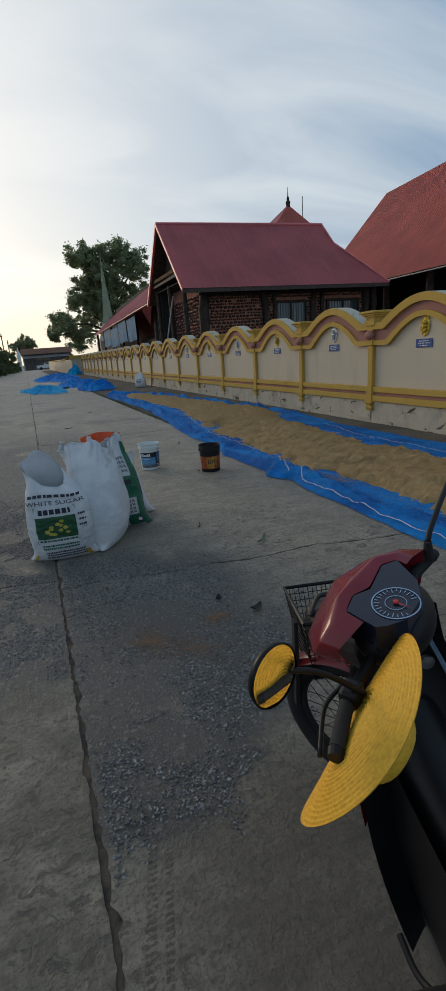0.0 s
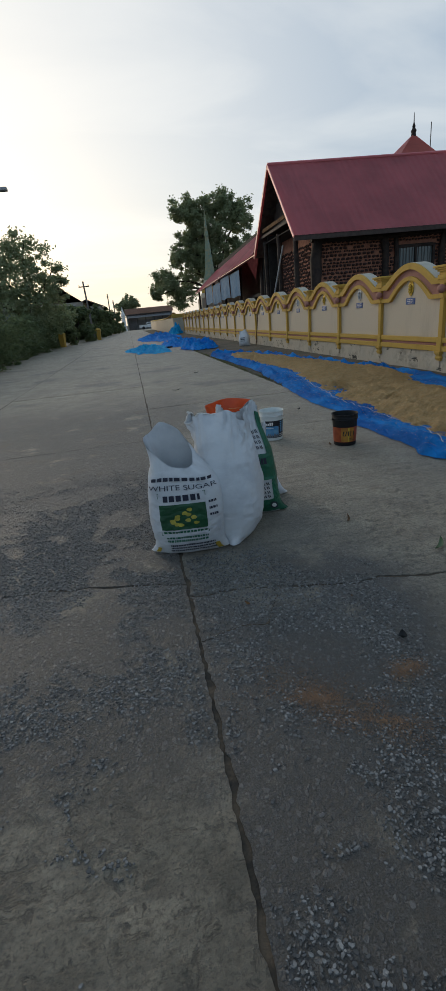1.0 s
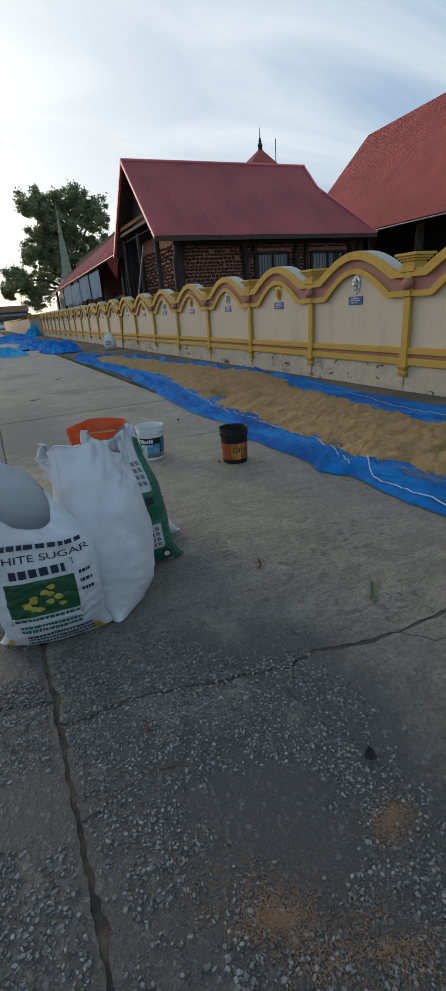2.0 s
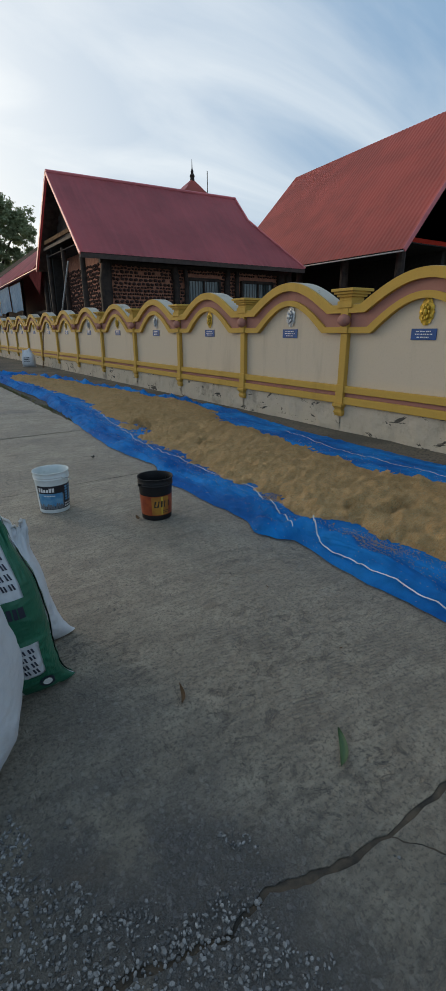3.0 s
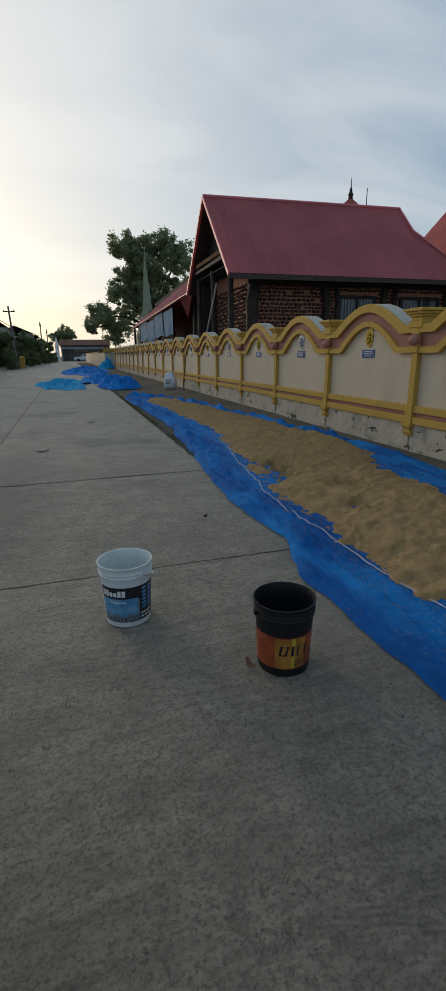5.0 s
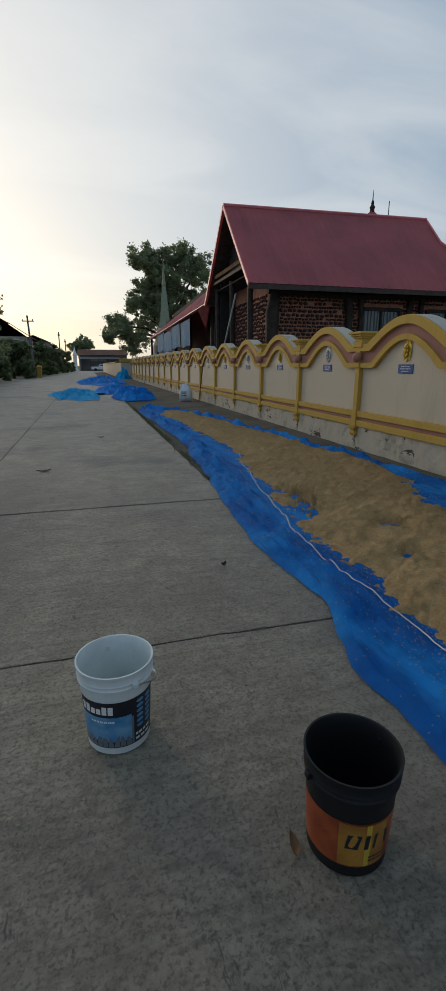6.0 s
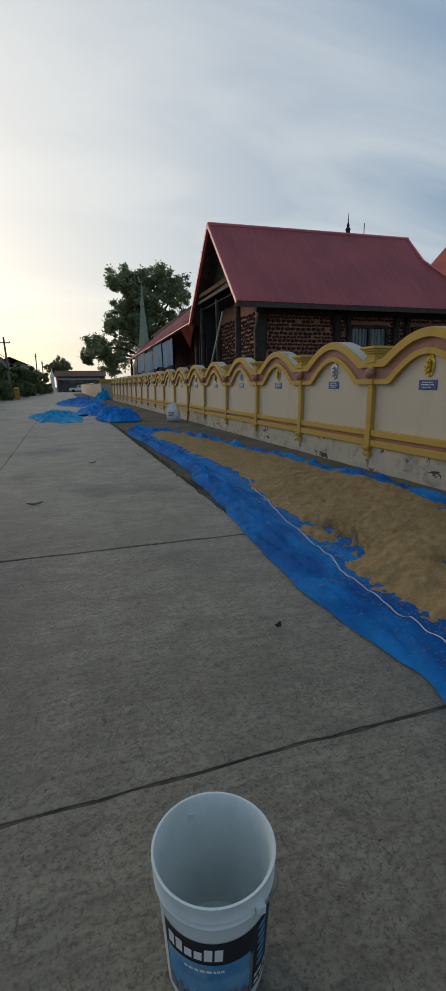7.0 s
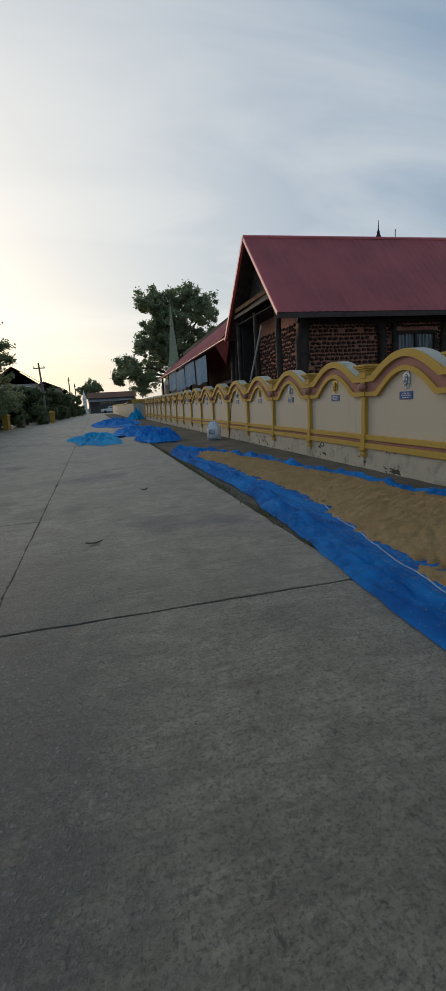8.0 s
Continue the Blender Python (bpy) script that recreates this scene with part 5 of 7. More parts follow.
def green_sack(m):
    s = Sack(0.44, 0.30, 0.85, 4.1, taper=0.22, shift=-0.05, ear=(0.36, 0.07))
    ob = thing("green_sack", "white woven rice sack with broad green band", "sack", m, "sacks standing on the road")
    part("sack_cloth", s.body(), M["woven"], ob, smooth=True)
    part("green_band", s.patch(0.30, 0.97, 0.02, 0.16, nx=30, nz=20, out=0.005), M["green"], ob)
    part("green_band", s.patch(-0.9, 0.96, 0.36, 0.60, nx=60, nz=30, out=0.005), M["green"], ob, "broad green printed band")
    part("green_edge", s.patch(0.62, 0.9995, 0.0, 0.93, side=1, nx=14, nz=70, out=0.005), M["green"], ob)
    part("green_edge", s.patch(0.80, 0.9995, 0.0, 0.93, nx=10, nz=70, out=0.005), M["green"], ob)
    for x0, x1, z0, z1, k in ((0.0, 0.72, 0.17, 0.34, 21), (0.0, 0.74, 0.63, 0.80, 22)):
        zig = []
        for j in range(4):
            for i in range(5):
                u, v = i / 5 + 0.03, j / 4 + 0.06
                zig += [[(u, v + 0.16), (u + 0.045, v + 0.16), (u + 0.085, v), (u + 0.04, v)], [(u + 0.08, v + 0.16), (u + 0.12, v + 0.16), (u + 0.16, v), (u + 0.115, v)]]
        part("zigzag_print", s.wrapped(zig, x0, x1, z0, z1), M["ink"], ob)
    part("seal_print", s.wrapped([[(0.5 + 0.5 * math.cos(t), 0.5 + 0.5 * math.sin(t)) for t in np.linspace(0, 6.28, 24, endpoint=False)]], 0.62, 0.86, 0.05, 0.13, out=0.008), M["ink"], ob)
    part("seal_print", s.wrapped([[(0.5 + 0.3 * math.cos(t), 0.5 + 0.3 * math.sin(t)) for t in np.linspace(0, 6.28, 24, endpoint=False)]], 0.62, 0.86, 0.05, 0.13, out=0.010), M["white"], ob)
    part("writing_bar", s.wrapped(bars(2, 1, 4, 0.8), 0.45, 0.75, 0.5, 0.57, out=0.008), M["ink"], ob)
    return ob


sugar_sack(pose(0.045, 3.93, 0, 0, 0, -9))
ws, s2 = white_sack(pose(0.425, 4.12, 0, 0, 0, 72), 0.56, 0.41, 0.87, 5.0, "bulging plain white woven sack tied at the top", 0.085, 0.0, 0.02, 0.04, (0.22, 0.07), True)
part("writing_bar", s2.wrapped([[(0.0, 0), (0.12, 0), (0.12, 0.75), (0.0, 0.75)], [(0.0, 0.85), (0.3, 0.85), (0.3, 1), (0.0, 1)], [(0.55, 0), (0.65, 0), (0.65, 1), (0.55, 1)], [(0.65, 0.85), (0.9, 0.85), (0.9, 1), (0.65, 1)]], -0.35, 0.25, 0.60, 0.68, side=1), M["ink"], ws)
part("corner_patch", s2.patch(-0.86, -0.70, 0.03, 0.11, side=1, nx=4, nz=6), M["yellowprint"], ws, "yellow corner mark")
green_sack(pose(0.62, 4.42, 0, 0, 0, -14))
white_sack(pose(0.72, 4.74, 0, 0, 0, -10), 0.31, 0.28, 0.64, 7.5, "plain white woven sack behind the green one", 0.03, 0.0, 0.02, 0.15, (0.95, 0.20), False, 0.25)

# open orange sack behind them
tub = thing("orange_sack", "open orange plastic sack filled with grain", "sack", pose(0.585, 4.93, 0, 0, 0, 10), "sacks standing on the road")


def tub_at(u, v):
    a = u * math.tau
    r = 0.145 + 0.02 * v + 0.02 * max(0, v - 0.85) / 0.15 + 0.012 * math.sin(a * 5 + v * 7)
    return (r * math.cos(a) * 1.08, r * math.sin(a) * 0.9, 0.003 + 0.79 * v + (0.012 * math.sin(a * 2 + 1) + 0.035 * max(0, math.sin(a)) ** 2) * v)


part("sack_cloth", grid(48, 20, tub_at, None, True), M["orange"], tub, "bright orange plastic", smooth=True)
part("filling", grid(32, 6, lambda u, v: (0.155 * v * math.cos(u * math.tau) * 1.05, 0.155 * v * math.sin(u * math.tau) * 0.88, 0.755 - 0.02 * v + 0.006 * fbm(u * 9, v * 4)), None, True), M["rice"], tub, smooth=True)
part("label_print", grid(10, 4, lambda u, v: Vector(tub_at(0.62 + 0.12 * u, 0.6 + 0.3 * v)) * 1.012), M["yellowprint"], tub)


# ---- pails ----
M["pailwhite"] = plain("white_pail_plastic", (0.66, 0.70, 0.68), (0.55, 0.59, 0.57), rough=0.4)
M["pailblack"] = plain("black_pail_plastic", (0.012, 0.012, 0.013), rough=0.5, spec=0.25)
M["labelblack"] = plain("black_label", (0.012, 0.014, 0.02), rough=0.4)
M["labelblue"] = plain("sky_blue_label", (0.05, 0.22, 0.42), (0.15, 0.34, 0.50), 14, rough=0.4)
M["labelgrey"] = plain("grey_label", (0.16, 0.18, 0.20), rough=0.4)
M["labelorange"] = plain("orange_label", (0.36, 0.075, 0.018), (0.22, 0.035, 0.012), 9, rough=0.4)
M["labelgold"] = plain("golden_label", (0.45, 0.22, 0.03), (0.30, 0.12, 0.02), 9, rough=0.4)
M["steel"] = plain("dull_steel", (0.35, 0.35, 0.35), rough=0.4, metal=0.9)


class Pail:
    def __init__(self, name, label, m, material, rt, rb, h, swing=0.0):
        self.rt, self.rb, self.h = rt, rb, h
        self.ob = ob = thing(name, label, "bucket", m, "pails standing on the road")
        rim = [(0.0, 0.012), (rb - 0.012, 0.012), (rb - 0.004, 0.0), (rb, 0.004)]
        wall_ = [(rb + (rt - 0.008 - rb) * t, 0.004 + (h * 0.80) * t) for t in np.linspace(0.02, 1, 10)]
        zt = h * 0.80
        top = [(rt - 0.001, zt + 0.006), (rt, zt + 0.012), (rt - 0.005, zt + 0.018), (rt - 0.005, zt + 0.026), (rt + 0.001, zt + 0.030), (rt - 0.003, zt + 0.038), (rt - 0.003, h - 0.012), (rt + 0.003, h - 0.008), (rt + 0.003, h), (rt - 0.003, h)]
        inn = [(rt - 0.008, h - 0.01), (rt - 0.011, zt), (rb - 0.006, 0.02), (0.0, 0.018)]
        part("pail_body", lathe(rim + wall_ + top + inn, 56), material, ob, smooth=40)
        z = zt + 0.02
        pts = [(rt * (1.03 + 0.05 * math.sin(t) ** 2) * math.cos(t + swing), rt * (1.03 + 0.05 * math.sin(t) ** 2) * math.sin(t + swing), z - 0.075 * math.sin(t) ** 2) for t in np.linspace(0.15, math.pi - 0.15, 24)]
        part("wire_handle", tube(pts, 0.0028, 6), M["steel"], ob, "thin wire handle")
        part("handle_grip", tube(pts[10:14], 0.006, 8), material, ob)
        for t in (0.15 + swing, math.pi - 0.15 + swing):
            part("handle_lug", box(-0.012, 0.012, -0.012, 0.012, -0.012, 0.012, 0.003), material, ob).location = (rt * math.cos(t), rt * math.sin(t), z)

    def on(self, a, z, out=0.0012):
        r = self.rb + (self.rt - 0.008 - self.rb) * (z / (self.h * 0.80)) + out
        return (r * math.cos(a), r * math.sin(a), z)

    def label(self, name, a0, a1, z0, z1, material, out=0.0012, text=""):
        return part(name, grid(24, 4, lambda u, v: self.on(a0 + (a1 - a0) * u, z0 + (z1 - z0) * v, out)), material, self.ob, text, smooth=True)

    def shapes(self, name, flat, a0, a1, z0, z1, material, out=0.0025, text=""):
        bm = bmesh.new()
        for loop in flat:
            bm.faces.new([bm.verts.new(self.on(a0 + (a1 - a0) * u, z0 + (z1 - z0) * v, out)) for u, v in loop])
        return part(name, bm, material, self.ob, text)


D = radians
p = Pail("white_pail", "empty white paint pail with black and blue label", pose(1.42, 6.60, 0, 0, 0, 0), M["pailwhite"], 0.150, 0.126, 0.365, radians(-72))
p.label("label_band", D(196), D(342), 0.035, 0.25, M["labelblack"], text="black label band")
p.label("label_picture", D(199), D(290), 0.065, 0.182, M["labelblue"], 0.002, "blue sky picture on the label")
p.shapes("label_skyline", [[(i / 9, 0), ((i + 0.9) / 9, 0), ((i + 0.9) / 9, 0.5 + 0.4 * math.sin(i * 2.3)), ((i + 0.4) / 9, 0.75 + 0.25 * math.sin(i * 3.1)), (i / 9, 0.4 + 0.3 * math.cos(i * 1.7))] for i in range(9)], D(199), D(290), 0.04, 0.105, M["labelgrey"], 0.003)
p.shapes("brand_bar", [[(i / 6 + 0.01, 0), (i / 6 + 0.14, 0), (i / 6 + 0.15, 1 if i in (0, 1, 4, 5) else 0.7), (i / 6 + 0.02, 1 if i in (0, 1, 4, 5) else 0.7)] for i in range(6)], D(202), D(262), 0.195, 0.232, M["white"], text="white brand mark drawn as a bar")
p.shapes("writing_bar", bars(6, 1, 3, 0.6), D(222), D(262), 0.155, 0.168, M["white"], 0.003)
dots = []
for j in range(6):
    for i in range(2):
        cx, cy = 0.25 + 0.5 * i, (j + 0.5) / 6
        dots.append([(cx + 0.2 * math.cos(t), cy + 0.06 * math.sin(t)) for t in np.linspace(0, 6.28, 10, endpoint=False)])
p.shapes("pictogram", dots, D(297), D(334), 0.10, 0.24, M["labelblue"])
p.shapes("writing_bar", bars(3, 2, 12, 0.5), D(297), D(332), 0.045, 0.09, M["white"])
for j in range(2):
    p.label("label_picture", D(290), D(294), 0.04, 0.17, M["labelgrey"], 0.002) if j else None
p.shapes("writing_bar", bars(4, 8, 13, 0.35), D(346), D(366), 0.06, 0.22, M["labelblue"], 0.0015)

q = Pail("black_pail", "empty black oil pail with orange label", pose(2.095, 5.93, 0, 0, 0, 0), M["pailblack"], 0.146, 0.124, 0.358, radians(12))
q.label("label_band", D(130), D(400), 0.045, 0.215, M["labelorange"], text="orange label band")
q.label("label_glow", D(228), D(292), 0.05, 0.21, M["labelgold"], 0.002)
q.label("label_stripe", D(262), D(269), 0.05, 0.21, M["yellowprint"], 0.0026)
mark = [[(0, 0), (0.28, 0), (0.36, 1), (0.06, 1)], [(0.42, 0), (0.52, 0), (0.55, 1), (0.45, 1)], [(0.62, 0), (1, 0), (1, 1), (0.66, 1)]]
q.shapes("brand_mark", mark, D(236), D(294), 0.118, 0.172, M["labelblack"], 0.0035, "black brand mark drawn as bars")
q.shapes("writing_bar", bars(7, 2, 15, 0.4), D(268), D(300), 0.065, 0.095, M["labelblack"], 0.0035)

# ---- leaves and scraps on the road ----
M["dryleaf"] = plain("dry_leaf", (0.14, 0.075, 0.03), rough=0.8)
M["greenleaf"] = plain("fallen_green_leaf", (0.05, 0.10, 0.03), rough=0.5)
M["scrap"] = plain("black_rubber", (0.012, 0.012, 0.012), rough=0.7)
M["sand"] = plain("red_sand", (0.25, 0.14, 0.078), (0.18, 0.11, 0.066), 8, 0.95)


def fallen(x, y, length, width, turn, material, label, curl=0.02):
    def at(u, v):
        t = u * 2 - 1
        w = width * (1 - t * t) ** 0.8 * (v - 0.5)
        return (t * length / 2, w + 0.1 * length * t * t, 0.006 + curl * (t * t + abs(v - 0.5)))
    ob = part("fallen_leaf", grid(12, 4, at), material, smooth=True)
    ob.matrix_basis = pose(x, y, 0, 0, 0, turn)
    return tagged(ob, label, "leaf", "leaves on the road")


fallen(1.60, 3.355, 0.18, 0.032, 47, M["greenleaf"], "long green leaf lying on the concrete", 0.015)
fallen(1.235, 3.935, 0.12, 0.018, 66, M["dryleaf"], "curled dry brown leaf on the concrete", 0.02)
fallen(1.07, 2.38, 0.09, 0.05, 20, M["scrap"], "small dark crumpled leaf on the concrete")
fallen(0.90, 2.60, 0.05, 0.04, 60, M["scrap"], "small dark crumpled leaf on the concrete")
fallen(0.26, 3.11, 0.045, 0.018, 120, M["board"], "small pale leaf on the worn concrete", 0.008)
fallen(1.925, 5.94, 0.085, 0.03, 80, M["dryleaf"], "dry yellow-brown leaf beside the black pail", 0.015)
fallen(0.70, 12.0, 0.20, 0.07, 10, M["scrap"], "dark dry leaf on the concrete")
fallen(1.60, 15.2, 0.16, 0.06, 30, M["scrap"], "dark dry leaf on the concrete")
fallen(2.30, 8.12, 0.05, 0.04, 30, M["scrap"], "small dark crumpled leaf on the concrete")
for i in range(26):
    rg2 = random.Random(50 + i)
    fallen(rg2.uniform(-2.8, 2.5), rg2.uniform(1.2, 20), rg2.uniform(0.012, 0.03), rg2.uniform(0.006, 0.012), rg2.uniform(0, 180), M["dryleaf"] if i % 9 else M["hem"], "tiny scrap of dry leaf on the concrete", 0.004)


def sandy(x, y, rx, ry, turn, seed):
    """A film of sand that thins out to single grains at its rim."""
    bm = bmesh.new()
    r = random.Random(seed)
    for i in range(int(90000 * rx * ry) + 2500):
        a, d = r.uniform(0, math.tau), abs(r.gauss(0, 0.62))
        px, py = rx * d * math.cos(a), ry * d * math.sin(a)
        if fbm(px + x, py + y, seed, 4.2) + 0.5 * fbm(px + x, py + y, seed, 17) < r.gauss(-0.05, 0.22):
            continue
        s = r.uniform(0.0012, 0.0032)
        t = r.uniform(0, 6)
        bm.faces.new([bm.verts.new((px + s * math.cos(t + k * 2.1), py + s * math.sin(t + k * 2.1), 0.0035 + 0.001 * (k == 1))) for k in range(3)])
    ob = part("sand_patch", bm, M["sand"])
    ob.matrix_basis = pose(x, y, 0, 0, 0, turn)
    return tagged(ob, "reddish sand spilt on the concrete", "sand", kind="stuff")


sandy(0.37, 2.36, 0.34, 0.20, -35, 3)
sandy(0.58, 2.18, 0.26, 0.15, -30, 4)
sandy(0.81, 2.41, 0.12, 0.07, 10, 5)
stub = part("paper_stub", tube([(0.89, 1.62, 0.006), (0.90, 1.66, 0.006)], 0.005, 6), M["white"])
tagged(stub, "small white paper stub on the concrete", "litter")
blackbit = part("rubber_strip", tube(curve_through([(1.75, 30.6, 0.03), (1.95, 30.5, 0.05), (2.2, 30.9, 0.03), (2.35, 31.0, 0.05)], 5), 0.05, 6), M["scrap"])
tagged(blackbit, "black rubber strip lying on the road", "litter")

bag, bs = white_sack(pose(5.38, 25.1, 0, 0, 0, -35), 0.56, 0.36, 0.72, 5.2, "grey-white sack standing beside the wall")
bag["group"] = ""
del bag["group"]
part("writing_bar", bs.wrapped(bars(4, 3, 31, 0.5), -0.5, 0.4, 0.3, 0.6), M["ink"], bag)
stick = part("broom_stick", tube([(5.75, 24.3, 0.0), (6.03, 24.6, 1.55)], 0.02, 6), M["board"])
tagged(stick, "thin wooden stick leaning on the wall", "stick")


# ---- trees, hedge ----
def foliage(lobes, per, size, seed, material, flat=0.8):
    """Leaves in clumps: each lobe (x, y, z, r) gets small clumps, each clump its leaves."""
    r = random.Random(seed)
    verts, faces = [], []
    for x, y, z, rad in lobes:
        nc = max(8, int(17 * rad))
        for c in range(nc):
            d = Vector((r.gauss(0, 1), r.gauss(0, 1), r.gauss(0, 1))).normalized() * rad * r.uniform(0.35, 1.05)
            d.z *= flat
            cr = min(rad, 2.2) * r.uniform(0.10, 0.30)
            for i in range(per):
                e = Vector((r.gauss(0, 1), r.gauss(0, 1), r.gauss(0, 0.8))) * cr * 0.6
                p = Vector((x, y, z)) + d + e
                a = Vector((r.gauss(0, 1), r.gauss(0, 1), r.gauss(0, 0.7))).normalized() * size * r.uniform(0.6, 1.3)
                b = a.cross(Vector((r.gauss(0, 1), r.gauss(0, 1), r.gauss(0, 1)))).normalized() * size * 0.42
                n = len(verts)
                verts += [p - a, p + b, p + a, p - b]
                faces.append((n, n + 1, n + 2, n + 3))
    me = bpy.data.meshes.new("crown")
    me.from_pydata(verts, [], faces)
    me.materials.append(material)
    return me


def tree(name, label, base, lobes, per, size, seed, trunk_r, material):
    ob = thing(name, label, "tree", pose(*base))
    b = Vector(base)
    lob = [(x - b.x, y - b.y, z - b.z, r) for x, y, z, r in lobes]
    top = max(lob, key=lambda q: q[2])
    fork = Vector((0.1, 0, top[2] * 0.3))
    part("trunk", tube([(0, 0, -0.1), (0.1 * trunk_r, 0, fork.z * 0.5), fork], [trunk_r * 1.3, trunk_r, trunk_r * 0.85], 10), M["bark"], ob, smooth=True)
    for x, y, z, r in lob:
        e = Vector((x, y, z))
        mid = fork.lerp(e, 0.5) + Vector((0, 0, 0.08 * e.length))
        part("limb", tube(curve_through([fork, mid, e, e + Vector((0.2 * r, 0, 0.6 * r))], 4), [max(0.03, trunk_r * (0.6 - 0.045 * i)) for i in range(13)], 7), M["bark"], ob, smooth=True)
    tagged(part("crown", foliage(lob, per, size, seed, material), None, ob), kind="stuff")
    return ob


tree("broad_tree", "tall dark leafy tree behind the spire", (15.0, 88, -0.05), [(18.0, 88, 14.6, 4.3), (11.2, 87, 17.4, 2.6), (7.2, 87, 7.4, 2.5), (12.0, 88, 8.8, 3.3), (20.3, 88, 16.8, 2.9), (17.3, 88, 18.4, 2.6), (15.0, 88, 11.6, 3.6), (13.6, 87, 15.2, 2.4), (5.2, 87, 5.6, 1.3), (9.4, 88, 5.0, 2.4), (21.5, 88, 12.0, 3.2), (9.6, 87, 11.0, 1.9), (11.5, 88, 13.2, 2.2), (19.0, 88, 10.0, 3.0), (13.8, 88, 17.6, 2.3), (12.6, 88, 11.3, 2.4), (15.4, 88, 14.0, 2.2)], 105, 0.24, 1, 0.38, M["leafa"])
tree("roadside_tree", "dark leafy tree beside the road", (-9.0, 49, -0.05), [(-8.0, 48, 8.0, 2.1), (-10.6, 48, 7.6, 2.6), (-7.0, 48, 4.8, 2.2), (-6.3, 49, 6.2, 1.5), (-11, 46, 4.2, 3.0), (-13, 48, 6.4, 2.8), (-8.6, 47, 2.4, 2.4), (-6.9, 51, 2.8, 1.9), (-9.0, 47, 5.6, 2.4)], 60, 0.16, 2, 0.25, M["leafa"])
tree("far_tree", "round-topped tree at the end of the road", (0.3, 152, -0.05), [(0.3, 152, 7.6, 2.3), (-1.8, 152, 6.6, 1.6), (2.2, 152, 6.8, 1.7), (0.4, 152, 5.2, 2.0)], 60, 0.3, 3, 0.3, M["leafa"])
def garden_tree(x, y, h, seed, label):
    """A bushy tree whose leaves reach almost to the ground."""
    r = random.Random(seed)
    lobes = [(x + r.uniform(-0.4, 0.4), y, h - 1.3, 1.4)]
    for i in range(7):
        a, z = i * 2.4 + r.uniform(0, 1), 0.9 + (h - 2.0) * ((i * 3) % 7) / 7
        lobes.append((x + 1.5 * math.cos(a), y + 1.3 * math.sin(a), z, r.uniform(1.0, 1.5)))
    return tree("garden_tree", label, (x, y, -0.05), lobes, 90, 0.13 + 0.0008 * y, seed, 0.16, M["leafb"])


for gx, gy, gh, gs, gl in ((-8.2, 57, 4.6, 31, "bushy dark green garden tree beside the verge"), (-6.8, 66, 4.8, 5, "bushy garden tree in front of a pale house"), (-6.4, 75, 4.2, 32, "low bushy garden tree behind the pole"), (-5.6, 84, 5.0, 6, "round bushy garden tree beside the houses"), (-5.0, 94, 4.6, 33, "bushy garden tree along the road"), (-4.3, 104, 5.2, 7, "tall bushy garden tree near the road end"), (-3.6, 116, 4.6, 34, "low garden tree beside the gate post")):
    garden_tree(gx, gy, gh, gs, gl)
hedge_lobes = [(-6.9 - 0.035 * (y - 20) - 0.5 * (i % 2), y, 0.6 + 0.85 * ((i * 7) % 3) / 1.3, 1.1) for i, y in enumerate(np.arange(16, 58, 0.8))]
hedge = part("hedge", foliage(hedge_lobes, 110, 0.085, 9, M["leafb"], 1.0), None)
tagged(hedge, "dense green hedge along the road verge", "hedge", kind="stuff")

# weeds in the gap between the road and the shoulder
wr = random.Random(21)
verts, faces = [], []
for i in range(2600):
    y = wr.uniform(9.5, 27)
    if fbm(0, y, 2, 0.9) < wr.uniform(-0.5, 0.35):
        continue
    x, a = 2.895 + wr.gauss(0, 0.035), wr.uniform(0, math.tau)
    hgt, lean_ = wr.uniform(0.02, 0.085), wr.uniform(0.01, 0.06)
    d, n_ = Vector((math.cos(a), math.sin(a), 0)), Vector((-math.sin(a), math.cos(a), 0)) * wr.uniform(0.003, 0.007)
    o, b = Vector((x, y, -0.02)), len(verts)
    verts += [o - n_, o + n_, o + d * lean_ * 0.4 + n_ * 0.8 + Vector((0, 0, hgt * 0.7)), o + d * lean_ * 0.4 - n_ * 0.8 + Vector((0, 0, hgt * 0.7)), o + d * lean_ + Vector((0, 0, hgt))]
    faces += [(b, b + 1, b + 2, b + 3), (b + 3, b + 2, b + 4)]
me = bpy.data.meshes.new("weeds")
me.from_pydata(verts, [], faces)
me.materials.append(leaf("weed_blades", (0.07, 0.085, 0.03), (0.16, 0.13, 0.06)))
tagged(part("weeds", me, None), "low weeds growing along the road edge", "weeds", kind="stuff")

# spire of the stupa
stupa = thing("stupa", "slender pale green stupa spire with thin tip", "stupa", pose(12.6, 76, -0.05))
M["stupagreen"] = plain("pale_green_glaze", (0.16, 0.24, 0.17), (0.30, 0.27, 0.14), 3, 0.5)
part("stupa_base", box(-1.9, 1.9, -1.9, 1.9, 0, 4.2, 0.1), M["cream"], stupa)
for i, (r0, r1, z0, z1) in enumerate(((1.75, 1.5, 4.2, 4.9), (1.45, 1.2, 4.9, 5.8), (1.2, 1.0, 5.8, 6.6))):
    part("stupa_tier", lathe([(r0, z0), (r0, z0 + 0.2), (r1, z1), (r1 * 0.95, z1)], 4), M["cream"] if i != 1 else M["gold"], stupa)
part("stupa_bell", lathe([(0.95, 6.6), (0.9, 7.0), (0.7, 7.6), (0.55, 9.0), (0.38, 11.0), (0.25, 12.2)], 4), M["stupagreen"], stupa)
part("stupa_spire", lathe([(0.25, 12.2), (0.3, 12.3), (0.16, 13.2), (0.19, 13.3), (0.08, 14.4), (0.03, 15.8), (0, 16)], 8), M["stupagreen"], stupa)

